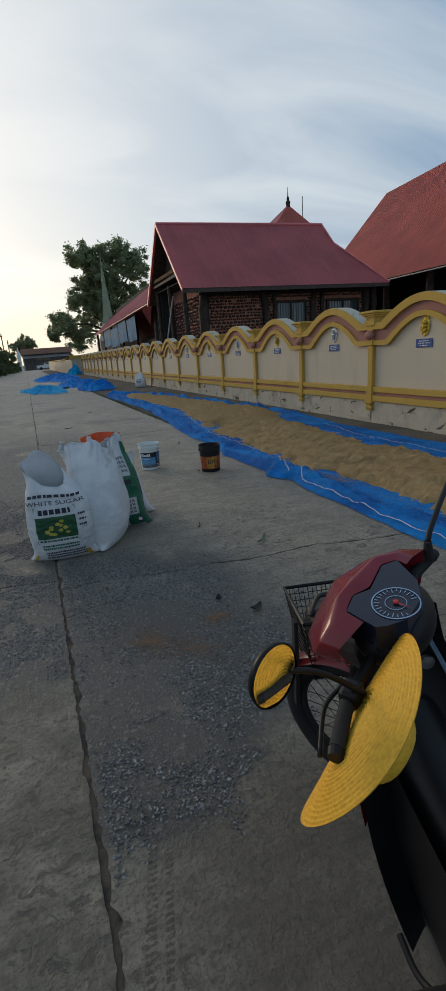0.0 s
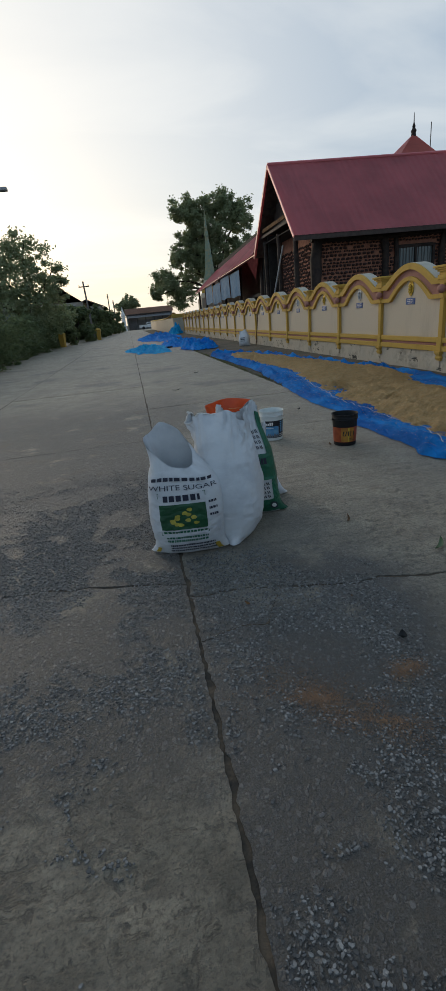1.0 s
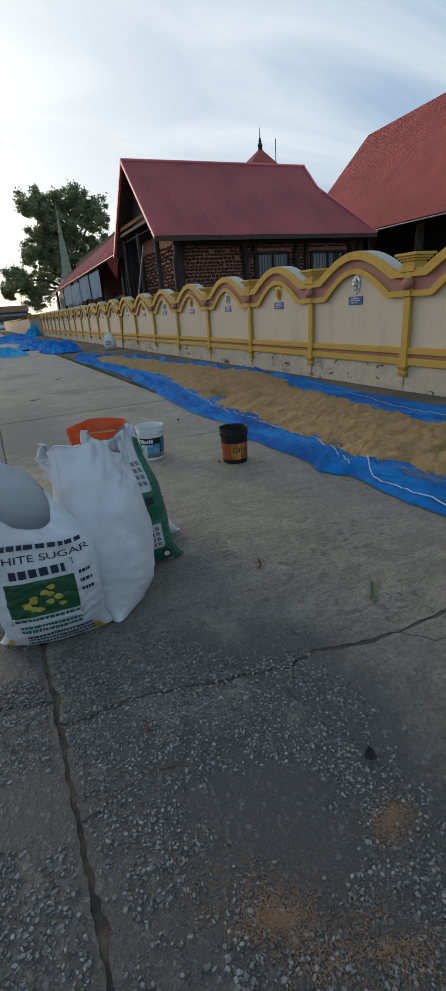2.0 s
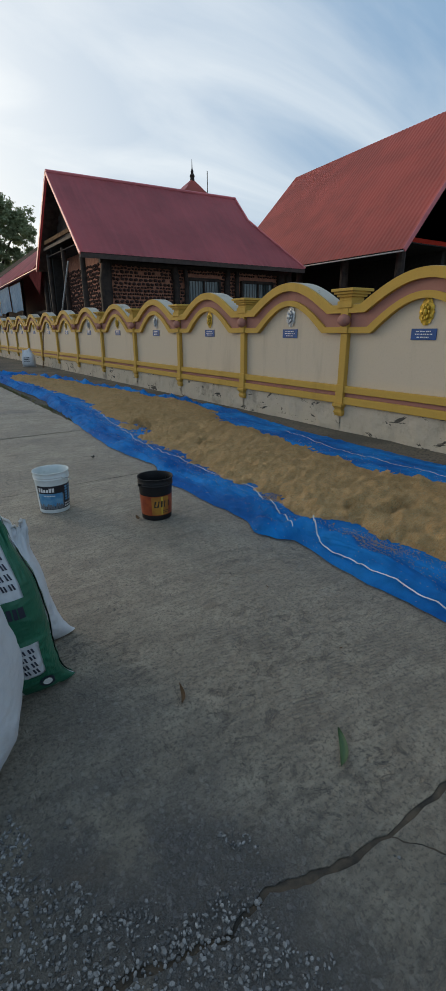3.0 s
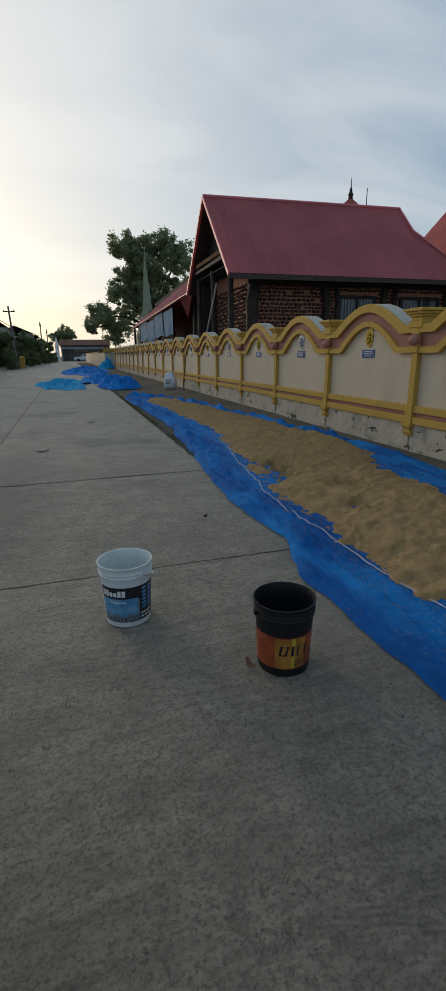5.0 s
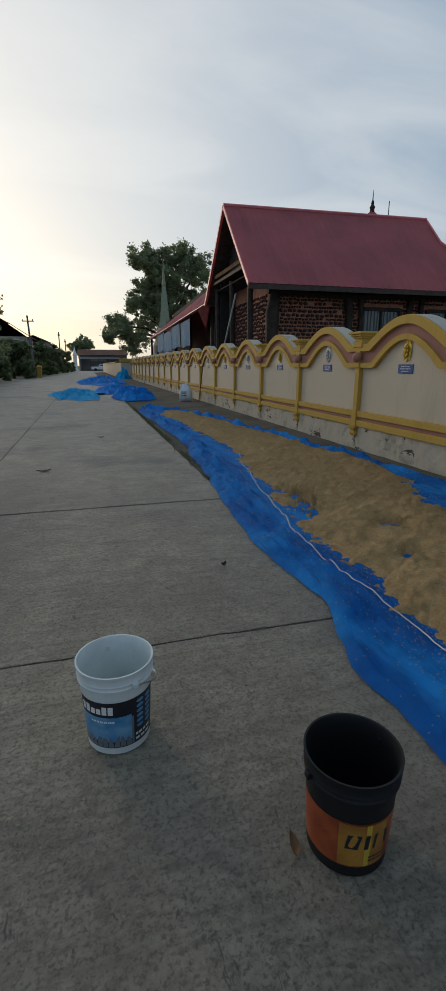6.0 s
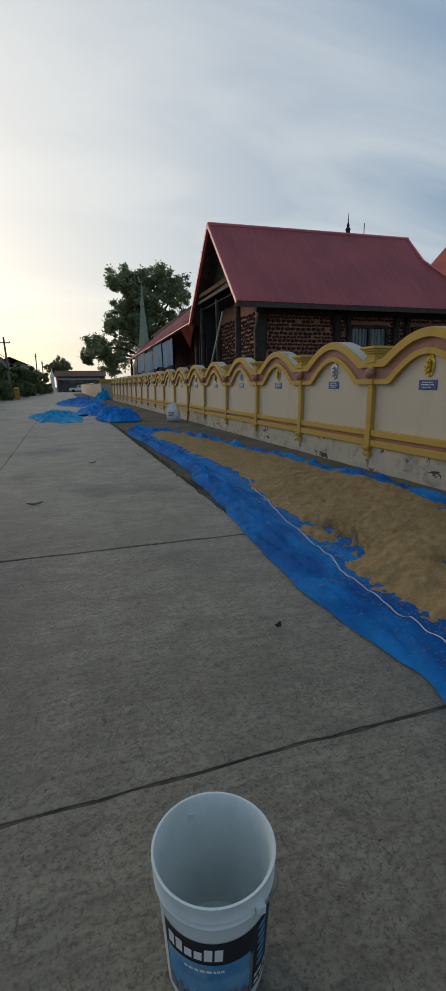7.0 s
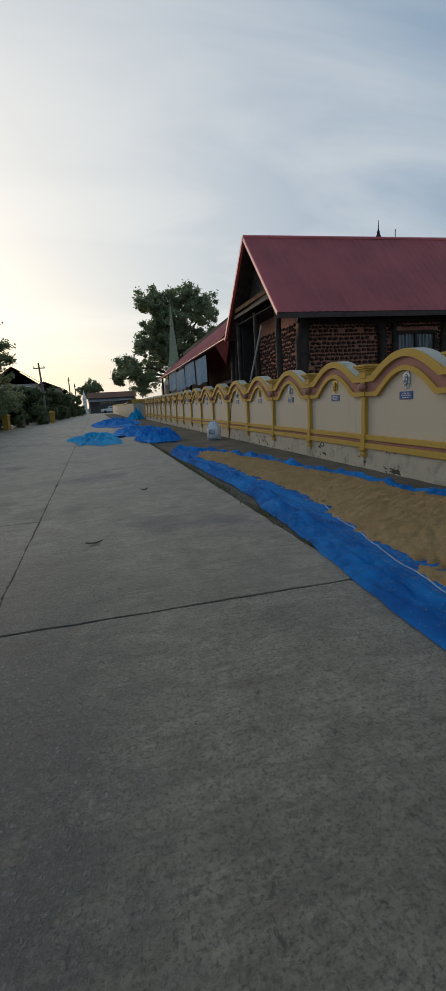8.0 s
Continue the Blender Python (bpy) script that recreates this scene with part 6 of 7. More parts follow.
# ---- street end and houses ----
M["tile"] = plain("brown_roof_tiles", (0.36, 0.19, 0.12), (0.26, 0.14, 0.09), 4, 0.8)
M["greyroof"] = plain("grey_roof_sheet", (0.30, 0.30, 0.31), (0.22, 0.22, 0.22), 2, 0.6)
M["housewall"] = stained("pale_house_wall", (0.42, 0.38, 0.32))
M["pole"] = plain("concrete_pole", (0.20, 0.19, 0.175), rough=0.9)
shop = thing("roadside_building", "low open building with brown roof across the road", "building", pose(5.9, 142, -0.05))
part("roof", tri_sheet([(-6.6, -1.5, 4.1), (6.6, -1.5, 4.1), (6.6, 2.5, 5.6), (-6.6, 2.5, 5.6)], 0.12), M["tile"], shop)
part("back_roof", tri_sheet([(-6.6, 2.5, 5.6), (6.6, 2.5, 5.6), (6.6, 6.5, 4.1), (-6.6, 6.5, 4.1)], 0.12), M["tile"], shop)
part("awning", tri_sheet([(-6.0, -3.2, 3.1), (5.6, -3.2, 3.1), (5.6, -1.3, 3.7), (-6.0, -1.3, 3.7)], 0.06), M["greyroof"], shop)
part("back_wall", box(-6.2, 6.2, 2.3, 2.6, 0, 5.2), M["greyroof"], shop)
part("side_wall", box(-6.3, -6.0, -1, 2.4, 0, 4.2), M["housewall"], shop)
part("side_wall", box(6.0, 6.3, -1, 2.4, 0, 4.2), M["housewall"], shop)
for i in range(6):
    part("pillar", box(-5.9 + i * 2.3, -5.7 + i * 2.3, -1.3, -1.1, 0, 4.1), M["pole"], shop)
part("shop_board", box(-3.2, 0.6, -1.25, -1.15, 2.5, 3.2), M["housewall"], shop, "pale signboard")
gatepost = part("gate_post", lathe([(0.7, 0), (0.7, 0.4), (0.5, 0.5), (0.45, 3.6), (0.6, 3.8), (0.3, 4.6), (0.12, 5.4), (0.0, 6.0)], 12), M["white"])
gatepost.matrix_basis = pose(-1.2, 133, -0.01)
tagged(gatepost, "white pointed gate post at the road end", "gate post")


def house(m, label, w, d, h, rise, roof_m):
    ob = thing("house", label, "house", m)
    part("wall", box(-w / 2, w / 2, -d / 2, d / 2, 0, h), M["housewall"], ob)
    e = 0.7
    part("roof", tri_sheet([(-w / 2 - e, -d / 2 - e, h - 0.2), (0, -d / 2 - e, h + rise), (0, d / 2 + e, h + rise), (-w / 2 - e, d / 2 + e, h - 0.2)], 0.1), roof_m, ob)
    part("roof", tri_sheet([(w / 2 + e, -d / 2 - e, h - 0.2), (0, -d / 2 - e, h + rise), (0, d / 2 + e, h + rise), (w / 2 + e, d / 2 + e, h - 0.2)], 0.1), roof_m, ob)
    part("gable", tri_sheet([(-w / 2, -d / 2, h), (w / 2, -d / 2, h), (0, -d / 2, h + rise - 0.1)], 0.1), M["housewall"], ob)
    part("porch_roof", tri_sheet([(-w / 2 + 0.3, -d / 2 - 2.2, h * 0.55), (w / 2, -d / 2 - 2.2, h * 0.55), (w / 2, -d / 2, h * 0.68), (-w / 2 + 0.3, -d / 2, h * 0.68)], 0.06), M["greyroof"], ob)
    for x in (-w / 2 + 0.5, 0, w / 2 - 0.3):
        part("porch_post", box(x - 0.07, x + 0.07, -d / 2 - 2.1, -d / 2 - 1.95, 0, h * 0.55), M["white"], ob)
    for x in (-w / 4, w / 4):
        win = part("window", box(x - 0.5, x + 0.5, -d / 2 - 0.03, -d / 2 + 0.02, h * 0.7, h * 0.92), M["glass"], ob)
        part("window_frame", box(x - 0.56, x + 0.56, -d / 2 - 0.05, -d / 2 - 0.035, h * 0.92, h * 0.945), M["white"], win)
    return ob


house(pose(-9.6, 84, -0.05), "pale house with tiled gable roof behind trees", 6.4, 8, 5.4, 2.4, M["tile"])
house(pose(-7.0, 100, -0.05), "pale house with grey sheet roof behind trees", 5.0, 8, 5.3, 1.2, M["greyroof"])
house(pose(-13.5, 60, -0.05), "brown timber house behind the roadside tree", 7, 8, 4.6, 2.2, M["fascia"])


def pole(m, h, label):
    ob = thing("utility_pole", label, "utility pole", m, "poles along the road")
    part("shaft", tube([(0, 0, -0.05), (0, 0, h)], [0.15, 0.10], 8), M["pole"], ob)
    part("crossarm", box(-0.7, 0.7, -0.05, 0.05, h - 0.7, h - 0.58), M["timber"], ob)
    for x in (-0.6, 0, 0.6):
        part("insulator", lathe([(0.05, h - 0.58), (0.06, h - 0.5), (0.03, h - 0.4)], 8), M["pole"], ob).location = (x, 0, 0)
    return ob


pole(pose(-4.9, 70.5, 0, 0, -2, 20), 7.3, "concrete utility pole with crossarm")
pole(pose(-3.6, 112, 0, 0, 0, 80), 8.0, "concrete utility pole with crossarm")
pole(pose(-2.9, 124, 0, 0, 0, 80), 7.2, "concrete utility pole with crossarm")
lamp = thing("street_lamp", "street lamp on a curved grey arm", "street lamp", pose(-6.4, 20, -0.05))
part("shaft", tube([(0, 0, 0), (0, 0, 5.2)], [0.09, 0.06], 8), M["pole"], lamp)
part("arm", tube(curve_through([(0, 0, 5.1), (0.5, 0, 5.5), (2.0, 0, 5.95), (2.5, 0, 6.08)], 6), 0.035, 7), M["steel"], lamp)
part("lamp_head", box(2.35, 3.0, -0.1, 0.1, 6.03, 6.15, 0.03), M["steel"], lamp, "grey lamp head")


def bin_(m):
    ob = thing("roadside_bin", "yellow plastic bin standing on the verge", "bin", m, "yellow bins along the road")
    part("bin_body", lathe([(0.0, 0), (0.30, 0), (0.40, 1.2), (0.42, 1.25), (0.38, 1.25), (0.1, 1.2)], 4), M["gold"], ob)
    part("bin_lid", lathe([(0.46, 1.25), (0.46, 1.3), (0.2, 1.5), (0.0, 1.52)], 4), M["gold"], ob)
    return ob


b0 = bin_(pose(-7.0, 54, -0.04, 0, 0, 30))
copy_thing(b0, pose(-4.2, 69, -0.04, 0, 0, 40))

# pickup at the end of the road
M["carwhite"] = plain("white_car_paint", (0.70, 0.70, 0.70), (0.62, 0.62, 0.62), 2, 0.3)
truck = thing("pickup_truck", "white pickup truck parked across the road end", "pickup truck", pose(5.2, 134.5, -0.006))


def side_loft(profile, w, bm=None, taper=0.9):
    bm = bm or bmesh.new()
    a = [bm.verts.new((x, -w / 2 * (taper if z > 1.1 else 1), z)) for x, z in profile]
    b = [bm.verts.new((x, w / 2 * (taper if z > 1.1 else 1), z)) for x, z in profile]
    bm.faces.new(a)
    bm.faces.new(b[::-1])
    n = len(profile)
    for i in range(n):
        bm.faces.new((a[i], b[i], b[(i + 1) % n], a[(i + 1) % n]))
    return bm


part("body", side_loft([(-2.6, 0.45), (2.6, 0.45), (2.6, 0.85), (2.5, 1.0), (1.35, 1.1), (0.75, 1.65), (-0.55, 1.7), (-0.8, 1.1), (-2.6, 1.1)], 1.75), M["carwhite"], truck)
part("side_window", box(-0.5, 0.75, -0.85, -0.80, 1.15, 1.55), M["glass"], truck)
for x in (-1.6, 1.65):
    for y in (-0.8, 0.8):
        wh = part("wheel", lathe([(0.0, -0.1), (0.36, -0.1), (0.38, 0), (0.36, 0.1), (0.0, 0.1)], 18), M["scrap"], truck)
        wh.matrix_basis = pose(x, y, 0.38, 90)
part("headlight", box(2.5, 2.62, -0.8, -0.5, 0.8, 0.95), M["silver"], truck)

# ---- motorcycle with the straw hat on its bar ----
M["redpaint"] = plain("red_motorcycle_paint", (0.23, 0.014, 0.022), (0.15, 0.01, 0.014), 5, 0.22, strength=0.03)
M["blackplastic"] = plain("black_plastic", (0.006, 0.006, 0.007), (0.010, 0.010, 0.011), 9, 0.42, strength=0.06, spec=0.25)
M["rubber"] = plain("black_rubber_grip", (0.012, 0.012, 0.012), rough=0.8)
M["chrome"] = plain("chrome", (0.55, 0.55, 0.56), rough=0.2, metal=1.0)
M["mirror"] = glassy("mirror_glass", (0.85, 0.86, 0.86), 0.02)
M["mirror"].node_tree.nodes["Principled BSDF"].inputs["Metallic"].default_value = 1.0
M["dial"] = plain("dark_dial", (0.01, 0.014, 0.03), rough=0.15)
M["dialmark"] = plain("pale_dial_marks", (0.26, 0.38, 0.52), rough=0.5)
M["needle"] = plain("red_needle", (0.6, 0.03, 0.02), rough=0.5)
M["bluegrey"] = plain("blue_grey_trim", (0.16, 0.24, 0.33), rough=0.35)
M["straw"] = straw("yellow_straw")
M["bagcloth"] = plain("black_bag_leather", (0.025, 0.022, 0.02), rough=0.5)
M["lens"] = glassy("clear_lens", (0.55, 0.58, 0.58), 0.1)

F = Vector((0.30, 0.954, 0))
bike = thing("motorcycle", "red and black step-through motorcycle leaning on its stand", "motorcycle")
# handlebar frame: x to the bike's right, y ahead, z up
rx = Vector((0.83, 0.50, 0.22)).normalized()
fy = Vector((-0.50, 0.845, -0.05))
fy = (fy - rx * fy.dot(rx)).normalized()
uz = rx.cross(fy)
S = Matrix((rx, fy, uz)).transposed().to_4x4()
S.translation = Vector((0.618, 0.690, 0.990))
# body frame on the ground below the steering head
bxr = Vector((F.y, -F.x, 0.10)).normalized()
bup = bxr.cross(F).normalized()
B = Matrix((bxr, F, bup)).transposed().to_4x4()
B.translation = Vector((0.86, 0.80, 0.0))


def bpart(name, bm, material, at, label="", smooth=None, parent=None):
    bm.transform(at)
    return part(name, bm, material, parent or bike, label, smooth)


# faceted cowl: an inner edge round the panel, a crease, an outer edge and the nose below it
COWL = [
    [(-0.052, 0.040, 0.022), (-0.036, 0.086, 0.024), (0.016, 0.091, 0.026), (0.050, 0.066, 0.027), (0.138, 0.070, 0.027), (0.166, 0.044, 0.026), (0.158, 0.018, 0.024)],
    [(-0.092, 0.058, 0.006), (-0.076, 0.102, 0.020), (0.000, 0.118, 0.036), (0.060, 0.104, 0.040), (0.152, 0.090, 0.038), (0.196, 0.048, 0.030), (0.192, 0.016, 0.020)],
    [(-0.112, 0.074, -0.012), (-0.112, 0.120, -0.010), (-0.046, 0.136, 0.000), (0.076, 0.164, 0.006), (0.164, 0.124, 0.008), (0.242, 0.060, 0.004), (0.262, 0.006, 0.000)],
    [(-0.098, 0.080, -0.060), (-0.095, 0.150, -0.070), (-0.030, 0.200, -0.085), (0.070, 0.215, -0.085), (0.150, 0.170, -0.080), (0.220, 0.080, -0.070), (0.235, 0.010, -0.060)],
    [(-0.050, 0.070, -0.120), (-0.045, 0.130, -0.130), (-0.010, 0.160, -0.140), (0.060, 0.165, -0.140), (0.110, 0.140, -0.140), (0.160, 0.070, -0.130), (0.170, 0.010, -0.120)],
]
bm = bmesh.new()
rows_ = [[bm.verts.new(p) for p in r] for r in COWL]
for r0, r1 in zip(rows_, rows_[1:]):
    for k in range(6):
        bm.faces.new((r0[k], r0[k + 1], r1[k + 1], r1[k]))
bmesh.ops.bevel(bm, geom=[e for e in bm.edges if not e.is_boundary], offset=0.006, segments=2, affect="EDGES", profile=0.5)
bpart("front_cowl", bm, M["redpaint"], S, "glossy dark red angular cowl", smooth=40)
bm = bmesh.new()
bmesh.ops.create_uvsphere(bm, u_segments=28, v_segments=16, radius=1, matrix=Matrix.LocRotScale((0.055, 0.020, -0.060), None, (0.120, 0.085, 0.072)))
bpart("bar_cover", bm, M["blackplastic"], S, "black handlebar cover", smooth=True)
# instrument panel: a shield-shaped dark face tilted to the rider
T = S @ pose(-0.001, -0.0113, 0.0035) @ Matrix.Translation((0.012, 0.005, 0.0045)) @ Matrix.Scale(0.70, 4)
shape = [(-0.035, 0.083), (0.015, 0.088), (0.047, 0.062), (0.136, 0.067), (0.164, 0.041), (0.105, -0.022), (0.048, -0.045), (-0.019, -0.038), (-0.050, -0.008), (-0.061, 0.012)]
panel = bpart("instrument_panel", slab(shape, -0.05, 0.026), M["dial"], S, "dark glossy instrument panel")


def ring(r0, r1, z, a0=0.0, a1=math.tau, n=48):
    return grid(n, 1, lambda u, v: ((r0 + (r1 - r0) * v) * math.cos(a0 + (a1 - a0) * u) + 0.012, (r0 + (r1 - r0) * v) * math.sin(a0 + (a1 - a0) * u) + 0.005, z))


bpart("dial_ring", ring(0.067, 0.071, 0.0285), M["dialmark"], T, parent=panel)
bpart("dial_ring", ring(0.030, 0.032, 0.0285), M["dialmark"], T, parent=panel)
for i in range(22):
    a = radians(-50 + i * 280 / 21)
    bm = bmesh.new()
    L0 = 0.052 if i % 2 else 0.046
    d, n_ = Vector((math.cos(a), math.sin(a), 0)), Vector((-math.sin(a), math.cos(a), 0))
    o = Vector((0.012, 0.005, 0.0285))
    bm.faces.new([bm.verts.new(o + d * r + n_ * s) for r, s in ((L0, -0.0012), (0.063, -0.0012), (0.063, 0.0012), (L0, 0.0012))])
    bpart("dial_tick", bm, M["dialmark"], T, parent=panel)
bm = bmesh.new()
bm.faces.new([bm.verts.new(Vector((0.012, 0.005, 0.031)) + Vector(p)) for p in ((-0.004, 0.006, 0), (0.004, 0.006, 0), (-0.010, -0.05, 0))])
bpart("needle", bm, M["needle"], T, parent=panel)
bpart("needle_hub", lathe([(0, 0.029), (0.008, 0.029), (0.008, 0.034), (0, 0.035)], 12), M["needle"], T @ pose(0.012, 0.005, 0), parent=panel)
# bar, grips, levers
bar_pts = [(-0.10, 0.03, -0.065), (-0.17, 0.032, -0.05), (-0.22, 0.02, -0.045), (-0.295, 0.002, -0.045)]
bpart("handlebar", tube(curve_through([(-p[0], p[1], p[2]) for p in bar_pts[::-1]] + bar_pts, 6), 0.012, 10), M["blackplastic"], S, smooth=True)
for sgn in (-1, 1):
    bpart("grip", tube([(sgn * 0.200, 0.024, -0.046), (sgn * 0.205, 0.023, -0.046), (sgn * 0.290, 0.004, -0.045), (sgn * 0.294, 0.003, -0.045)], [0.011, 0.0140, 0.0140, 0.0165], 14), M["rubber"], S, "ribbed black rubber grip", smooth=40)
    bpart("bar_end", tube([(sgn * 0.294, 0.003, -0.045), (sgn * 0.310, -0.001, -0.045)], [0.0155, 0.0135], 14), M["blackplastic"], S)
    bpart("switch_box", box(sgn * 0.15, sgn * 0.20, 0.006, 0.044, -0.068, -0.026, 0.010), M["blackplastic"], S)
    bpart("lever", tube(curve_through([(sgn * 0.16, 0.05, -0.05), (sgn * 0.22, 0.062, -0.055), (sgn * 0.31, 0.03, -0.06)], 6), 0.005, 7), M["blackplastic"], S, smooth=True)
# mirrors: the left one swung low, the right one upright
MC = Vector((0.300, 0.615, 1.015))
eye = Vector((0, 0, 1.55))
view = (MC - eye).normalized()
nrm = Vector((0.36, -0.86, 0.0)).normalized()
side = Vector((0.75, 0.30, 0.6))
side = (side - nrm * side.dot(nrm)).normalized()
wid = nrm.cross(side)
MM = Matrix((wid, side, nrm)).transposed().to_4x4()
MM.translation = MC
mir = bpart("mirror_shell", lathe([(0.0, -0.022), (0.6, -0.018), (0.95, -0.006), (1.0, 0.004), (0.95, 0.006)], 40, None, 0.064, 0.058), M["blackplastic"], MM @ Matrix.Diagonal((1, 1, 1, 1)), "black oval mirror housing", smooth=True)
bpart("mirror_face", lathe([(0.0, 0.0065), (0.3, 0.0062), (0.6, 0.0054), (0.93, 0.0038)], 40, None, 0.064, 0.058), M["mirror"], MM, "mirror glass", smooth=True, parent=mir)
stem0 = S @ Vector((-0.17, 0.0, -0.04))
bpart("mirror_stem", tube(curve_through([stem0, stem0.lerp(MC, 0.4) + Vector((-0.01, 0.02, 0.02)), MC - nrm * 0.018], 8), 0.006, 8), M["blackplastic"], Matrix.Identity(4), smooth=True)
rs = S @ Vector((0.265, 0.0, -0.03))
bpart("mirror_boot", tube([rs, rs + uz * 0.05], [0.014, 0.009], 10), M["rubber"], Matrix.Identity(4))
bpart("mirror_stem", tube(curve_through([rs + uz * 0.04, rs + uz * 0.065 + rx * 0.02, rs + uz * 0.09 + rx * 0.12, rs + uz * 0.11 + rx * 0.25], 6), 0.007, 8), M["blackplastic"], Matrix.Identity(4), smooth=True)
RMc = rs + uz * 0.13 + rx * 0.29
rm = bpart("mirror_shell", lathe([(0.0, -0.022), (0.95, -0.006), (1.0, 0.004), (0.95, 0.006), (0.0, 0.006)], 30, None, 0.052, 0.071), M["blackplastic"], Matrix.Translation(RMc) @ (-fy).to_track_quat("Z", "Y").to_matrix().to_4x4(), smooth=True)
# fork, wheel and mudguard, turned with the bar
WC = Vector((0.85, 1.10, 0.285))
wf = Vector((-0.47, 0.88, 0)).normalized()
wn = Vector((wf.y, -wf.x, 0.12)).normalized()
W = Matrix((wf, wn.cross(wf), wn)).transposed().to_4x4()
W.translation = WC


def torus(R, r, n=48, k=10):
    return grid(n, k, lambda u, v: ((R + r * math.cos(v * math.tau)) * math.cos(u * math.tau), (R + r * math.cos(v * math.tau)) * math.sin(u * math.tau), r * math.sin(v * math.tau)), None, True)


wheel = bpart("front_wheel", torus(0.248, 0.036), M["rubber"], W, "black tyre", smooth=True)
bpart("rim", torus(0.212, 0.012), M["rubber"], W, smooth=True, parent=wheel)
bpart("hub", lathe([(0, -0.05), (0.05, -0.05), (0.05, 0.05), (0, 0.05)], 20), M["steel"], W, parent=wheel)
for i in range(28):
    a, b_ = i * math.tau / 28, i * math.tau / 28 + (0.5 if i % 2 else -0.5)
    bpart("spoke", tube([(0.045 * math.cos(b_), 0.045 * math.sin(b_), 0.03 if i % 4 < 2 else -0.03), (0.205 * math.cos(a), 0.205 * math.sin(a), 0)], 0.0016, 4), M["rubber"], W, parent=wheel)
guard = bpart("mudguard", grid(24, 8, lambda u, v: (lambda a, q: (math.cos(a) * (0.298 - 0.02 * q * q), math.sin(a) * (0.298 - 0.02 * q * q), 0.058 * q))(radians(15 + 135 * u), v * 2 - 1)), M["redpaint"], W, "scuffed red front mudguard", smooth=True)
for sgn in (-1, 1):
    bpart("fork_leg", tube([W @ Vector((0, 0, sgn * 0.07)), B @ Vector((sgn * 0.07, 0.16, 0.72))], 0.02, 10), M["blackplastic"], Matrix.Identity(4))
bpart("steering_head", tube([S @ Vector((0, 0.04, -0.12)), W @ Vector((0, 0.33, 0))], 0.05, 12), M["blackplastic"], Matrix.Identity(4))


# leg shield, tunnel, body, seat
def shield(u, v):
    x = (u - 0.5) * 2
    w = 0.10 + 0.10 * math.sin(math.pi * min(1, v * 0.9 + 0.25)) - 0.05 * max(0, v - 0.7)
    return (x * w, 0.10 - 0.10 * abs(x) ** 1.6 - 0.34 * (1 - v) ** 1.6, 0.26 + 0.64 * v)


bpart("leg_shield", grid(20, 20, shield), M["blackplastic"], B, "black plastic leg shield", smooth=True)
bpart("front_panel", grid(20, 16, lambda u, v: Vector(shield(u, 0.25 + 0.75 * v)) + Vector((0, 0.05 + 0.08 * math.sin(u * math.pi), 0))), M["redpaint"], B, "red outer leg shield", smooth=True)
bpart("shield_trim", tube([Vector(shield(0.30, v)) + Vector((0, -0.012, 0)) for v in np.linspace(0.3, 0.9, 14)], 0.006, 6), M["bluegrey"], B, "blue-grey trim strip")
bpart("shield_trim", tube([Vector(shield(0.85, v)) + Vector((0, -0.012, 0)) for v in np.linspace(0.1, 0.95, 14)], 0.007, 6), M["bluegrey"], B, "blue-grey trim strip")
bpart("tunnel", grid(16, 14, lambda u, v: (0.085 * math.cos(math.pi * u) * (1 + 0.3 * v), -0.02 - 0.62 * v, 0.42 + 0.10 * math.sin(math.pi * u) + 0.12 * (2 * v - 1) ** 2)), M["blackplastic"], B, smooth=True)
bpart("side_panel", grid(12, 12, lambda u, v: (-0.10 - 0.03 * math.sin(v * 3), -0.05 - 0.6 * u, 0.20 + 0.34 * v)), M["blackplastic"], B, smooth=True)
bpart("side_panel", grid(12, 12, lambda u, v: (0.10 + 0.03 * math.sin(v * 3), -0.05 - 0.6 * u, 0.20 + 0.34 * v)), M["blackplastic"], B, smooth=True)
FAIR = [Vector(c) for c in ((0.70, 0.745, 0.52), (0.70, 0.57, 0.45), (0.71, 0.56, 0.33), (0.71, 0.765, 0.43))]
fair = grid(14, 8, lambda u, v: FAIR[0].lerp(FAIR[1], u).lerp(FAIR[3].lerp(FAIR[2], u), v) + Vector((-0.015 * math.sin(v * math.pi) + 0.05 * v * v, 0, 0)))
bmesh.ops.solidify(fair, geom=fair.faces[:], thickness=0.05)
bpart("side_fairing", fair, plain("grey_fairing_plastic", (0.045, 0.053, 0.05), rough=0.45), Matrix.Identity(4), "dull grey side fairing", smooth=40)
bpart("engine", box(-0.12, 0.12, -0.45, -0.08, 0.16, 0.36, 0.03), M["steel"], B, "dull grey engine block")
bm = bmesh.new()
bmesh.ops.create_uvsphere(bm, u_segments=24, v_segments=14, radius=1, matrix=Matrix.LocRotScale((0, -1.02, 0.66), None, (0.13, 0.42, 0.11)))
bpart("seat", bm, M["bagcloth"], B, "black seat", smooth=True)
bpart("tail", box(-0.11, 0.11, -1.35, -0.62, 0.42, 0.60, 0.05), M["redpaint"], B)
rw = B @ pose(0, -1.12, 0.285, 90, 0, 90)
bpart("rear_wheel", torus(0.248, 0.038), M["rubber"], B @ pose(0, -0.92, 0.285, 0, 90, 0), "black tyre", smooth=True)
for sgn in (-1, 1):
    bpart("foot_peg", tube([(sgn * 0.10, -0.40, 0.22), (sgn * 0.22, -0.40, 0.22)], 0.016, 10), M["rubber"], B)
bpart("shift_pedal", tube(curve_through([(-0.12, -0.42, 0.2), (-0.16, -0.34, 0.17), (-0.17, -0.26, 0.18)], 6), 0.008, 7), M["blackplastic"], B)
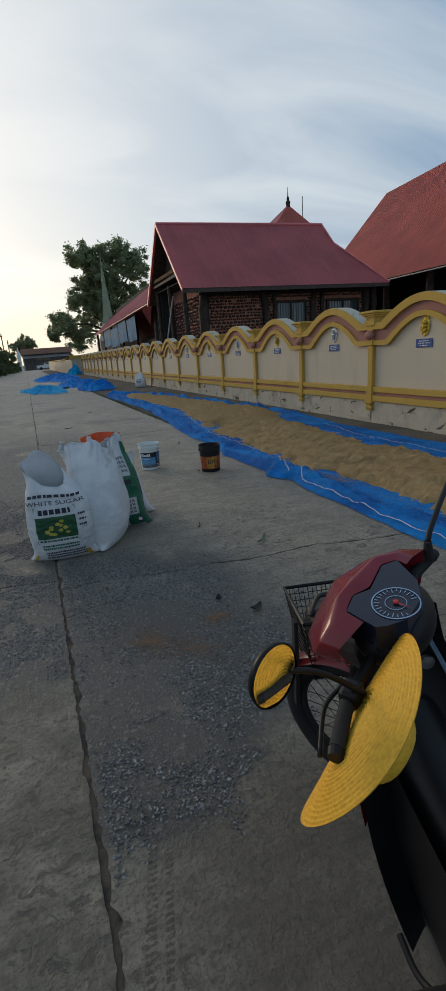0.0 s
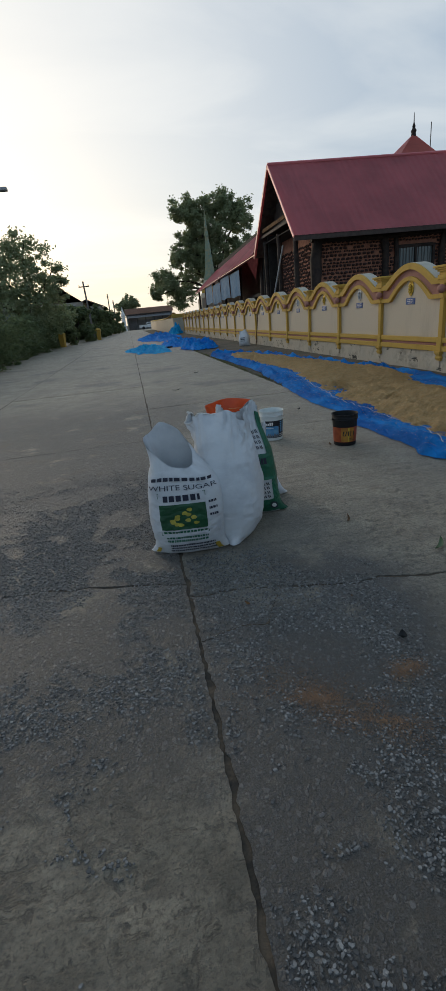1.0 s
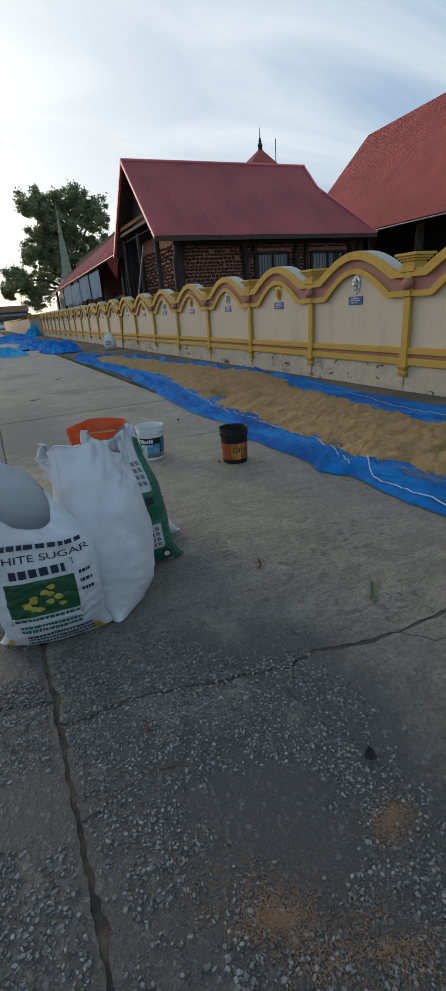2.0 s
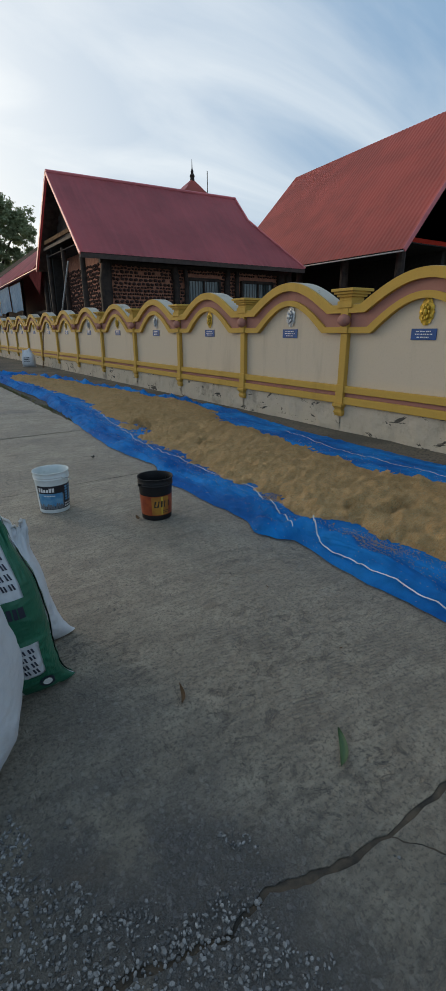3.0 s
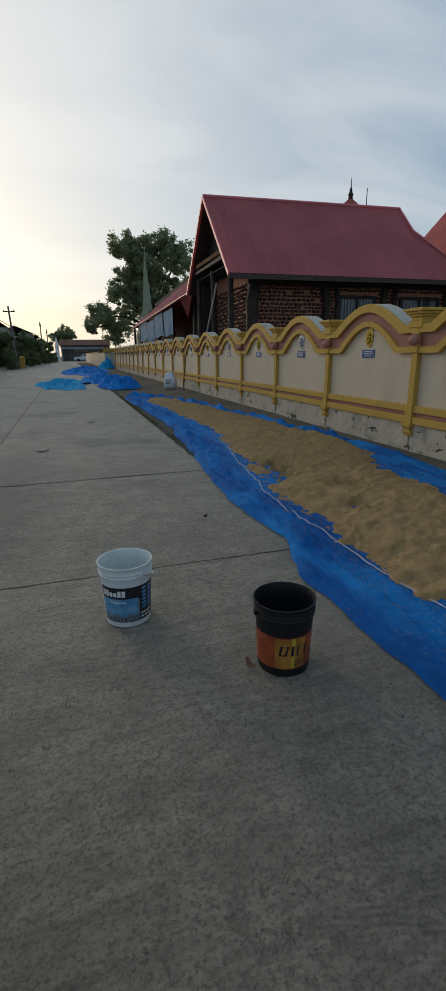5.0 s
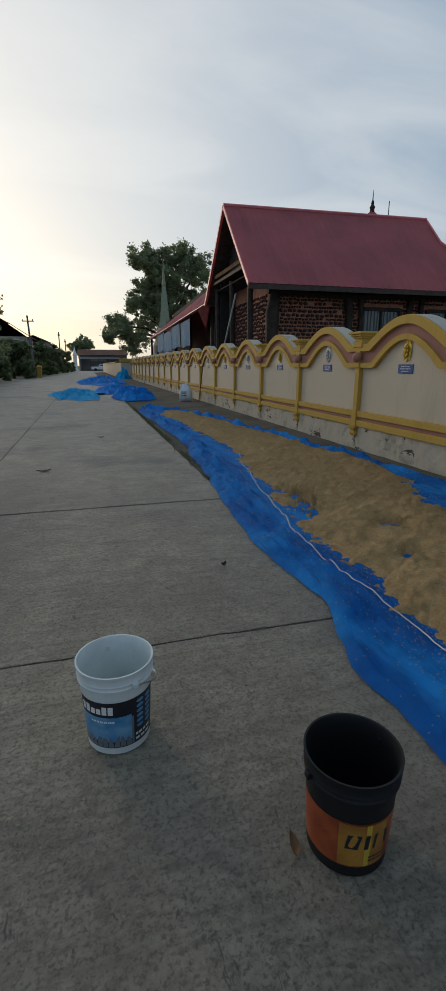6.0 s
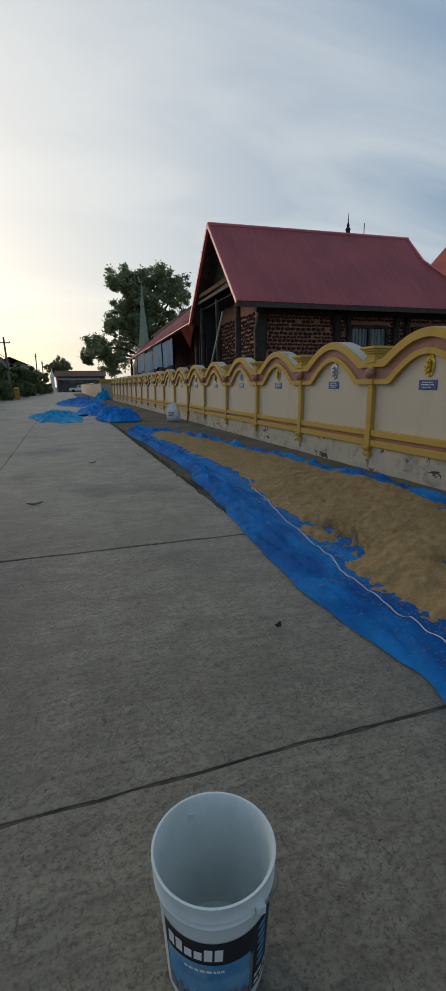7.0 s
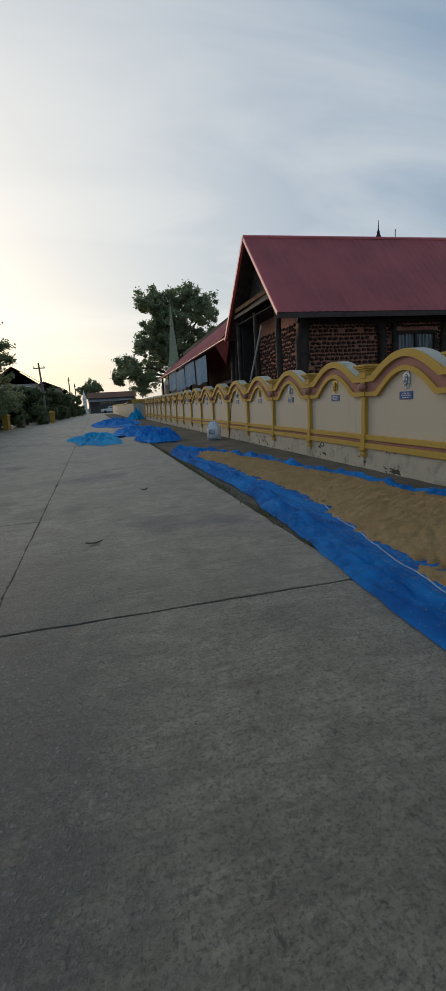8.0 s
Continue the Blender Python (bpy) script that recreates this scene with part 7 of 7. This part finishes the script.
bpart("side_stand", tube([(-0.1, -0.42, 0.2), (-0.25, -0.5, 0.012)], 0.012, 8), M["blackplastic"], B)
bpart("ignition", lathe([(0, 0), (0.02, 0), (0.02, 0.012), (0, 0.014)], 14), M["steel"], B @ Matrix.Translation(Vector(shield(0.72, 0.72)) + Vector((0, -0.012, 0))) @ pose(0, 0, 0, 90), "steel ignition lock")
# basket of wire mesh on the front
K = Matrix((bxr, F, Vector((0, 0, 1)))).transposed().to_4x4()
K = Matrix.LocRotScale((0.855, 1.235, 0.46), Euler((0, 0, radians(-14))), None)
basket = bpart("basket", tube([(-0.15, -0.12, 0.235), (0.15, -0.12, 0.235), (0.15, 0.13, 0.235), (-0.15, 0.13, 0.235), (-0.15, -0.12, 0.235)], 0.007, 6), M["blackplastic"], K, "black wire front basket")


def basket_side(a, b, a2, b2):
    """A panel of crossed wires from the rim a-b down to the foot a2-b2."""
    bm = bmesh.new()
    a, b, a2, b2 = map(Vector, (a, b, a2, b2))
    n = max(4, int((b - a).length / 0.017))
    for i in range(n + 1):
        t = i / n
        tube([a.lerp(b, t), a2.lerp(b2, t)], 0.0016, 4, bm, False)
    for j in range(10):
        t = j / 9
        tube([a.lerp(a2, t), b.lerp(b2, t)], 0.0016, 4, bm, False)
    return bm


r_ = [(-0.15, -0.12, 0.235), (0.15, -0.12, 0.235), (0.15, 0.13, 0.235), (-0.15, 0.13, 0.235)]
f_ = [(-0.11, -0.09, 0.0), (0.11, -0.09, 0.0), (0.11, 0.09, 0.0), (-0.11, 0.09, 0.0)]
for i in range(4):
    bpart("wire_panel", basket_side(r_[i], r_[(i + 1) % 4], f_[i], f_[(i + 1) % 4]), M["blackplastic"], K, parent=basket)
bpart("basket_floor", box(-0.11, 0.11, -0.09, 0.09, -0.006, 0.006), M["blackplastic"], K, parent=basket)
bpart("strap", box(-0.165, -0.15, -0.05, -0.015, -0.14, 0.2, 0.003), M["rubber"], K, "black rubber strap", parent=basket)
bpart("bracket", tube([K @ Vector((0, -0.08, 0.0)), B @ Vector((0, 0.12, 0.6))], 0.02, 8), M["blackplastic"], Matrix.Identity(4))
handbag = thing("black_bag", "soft black bag lying in the wire basket", "bag")
bm = bmesh.new()
bmesh.ops.create_uvsphere(bm, u_segments=24, v_segments=14, radius=1)
for v in bm.verts:
    v.co = Vector([math.copysign(abs(k) ** 0.6, k) for k in v.co])
    v.co += Vector((0, 0, 0.12 * fbm(v.co.x, v.co.y, v.co.z, 1.7)))
bm.transform(K @ Matrix.LocRotScale((0.0, 0.0, 0.13), None, (0.105, 0.085, 0.10)))
part("bag_body", bm, M["bagcloth"], handbag, smooth=True)
part("bag_strap", tube(curve_through([K @ Vector(p) for p in ((-0.1, -0.02, 0.2), (-0.05, 0.02, 0.25), (0.04, 0.0, 0.245), (0.1, 0.03, 0.2))], 6), 0.008, 6), M["bagcloth"], handbag)

# wide-brimmed straw hat hanging from the left lever
hat = thing("straw_hat", "yellow woven straw hat hanging on the handlebar", "hat")
HC = Vector((0.447, 0.590, 0.880))
ha = Vector((0.266, 0.018, 0.305)).normalized()
hv = (HC - eye).normalized()
hv = (hv - ha * hv.dot(ha)).normalized()
hb = ha.cross(hv).normalized()
if hb.x < 0:
    hb = -hb
hn = (hv * 0.17 + hb * 0.985).normalized()
hs = hn.cross(ha)
HM = Matrix((ha, hs, hn)).transposed().to_4x4()
HM.translation = HC


def brim(u, v):
    a = u * math.tau
    r = 0.001 + 0.190 * v
    row_ = v * 22
    z = 0.0042 * abs(math.sin(row_ * math.pi)) + 0.010 * v * math.sin(a * 2 + 0.6) + 0.045 * v * v * math.sin(a) ** 2
    return (r * math.cos(a), r * math.sin(a), z)


def crown_(u, v):
    a = u * math.tau
    t = v * math.pi / 2
    r = 0.085 * max(0.02, math.cos(t)) ** 0.55
    return (r * math.cos(a), r * math.sin(a), 0.010 + 0.090 * math.sin(t) + 0.0015 * abs(math.sin(v * 12 * math.pi)))


bm = grid(96, 132, brim, None, True)
bm.transform(HM)
ob = part("hat_brim", bm, M["straw"], hat, "ridged yellow straw brim", smooth=True)
bm = grid(64, 48, crown_, None, True)
bm.transform(HM)
part("hat_crown", bm, M["straw"], hat, smooth=True)
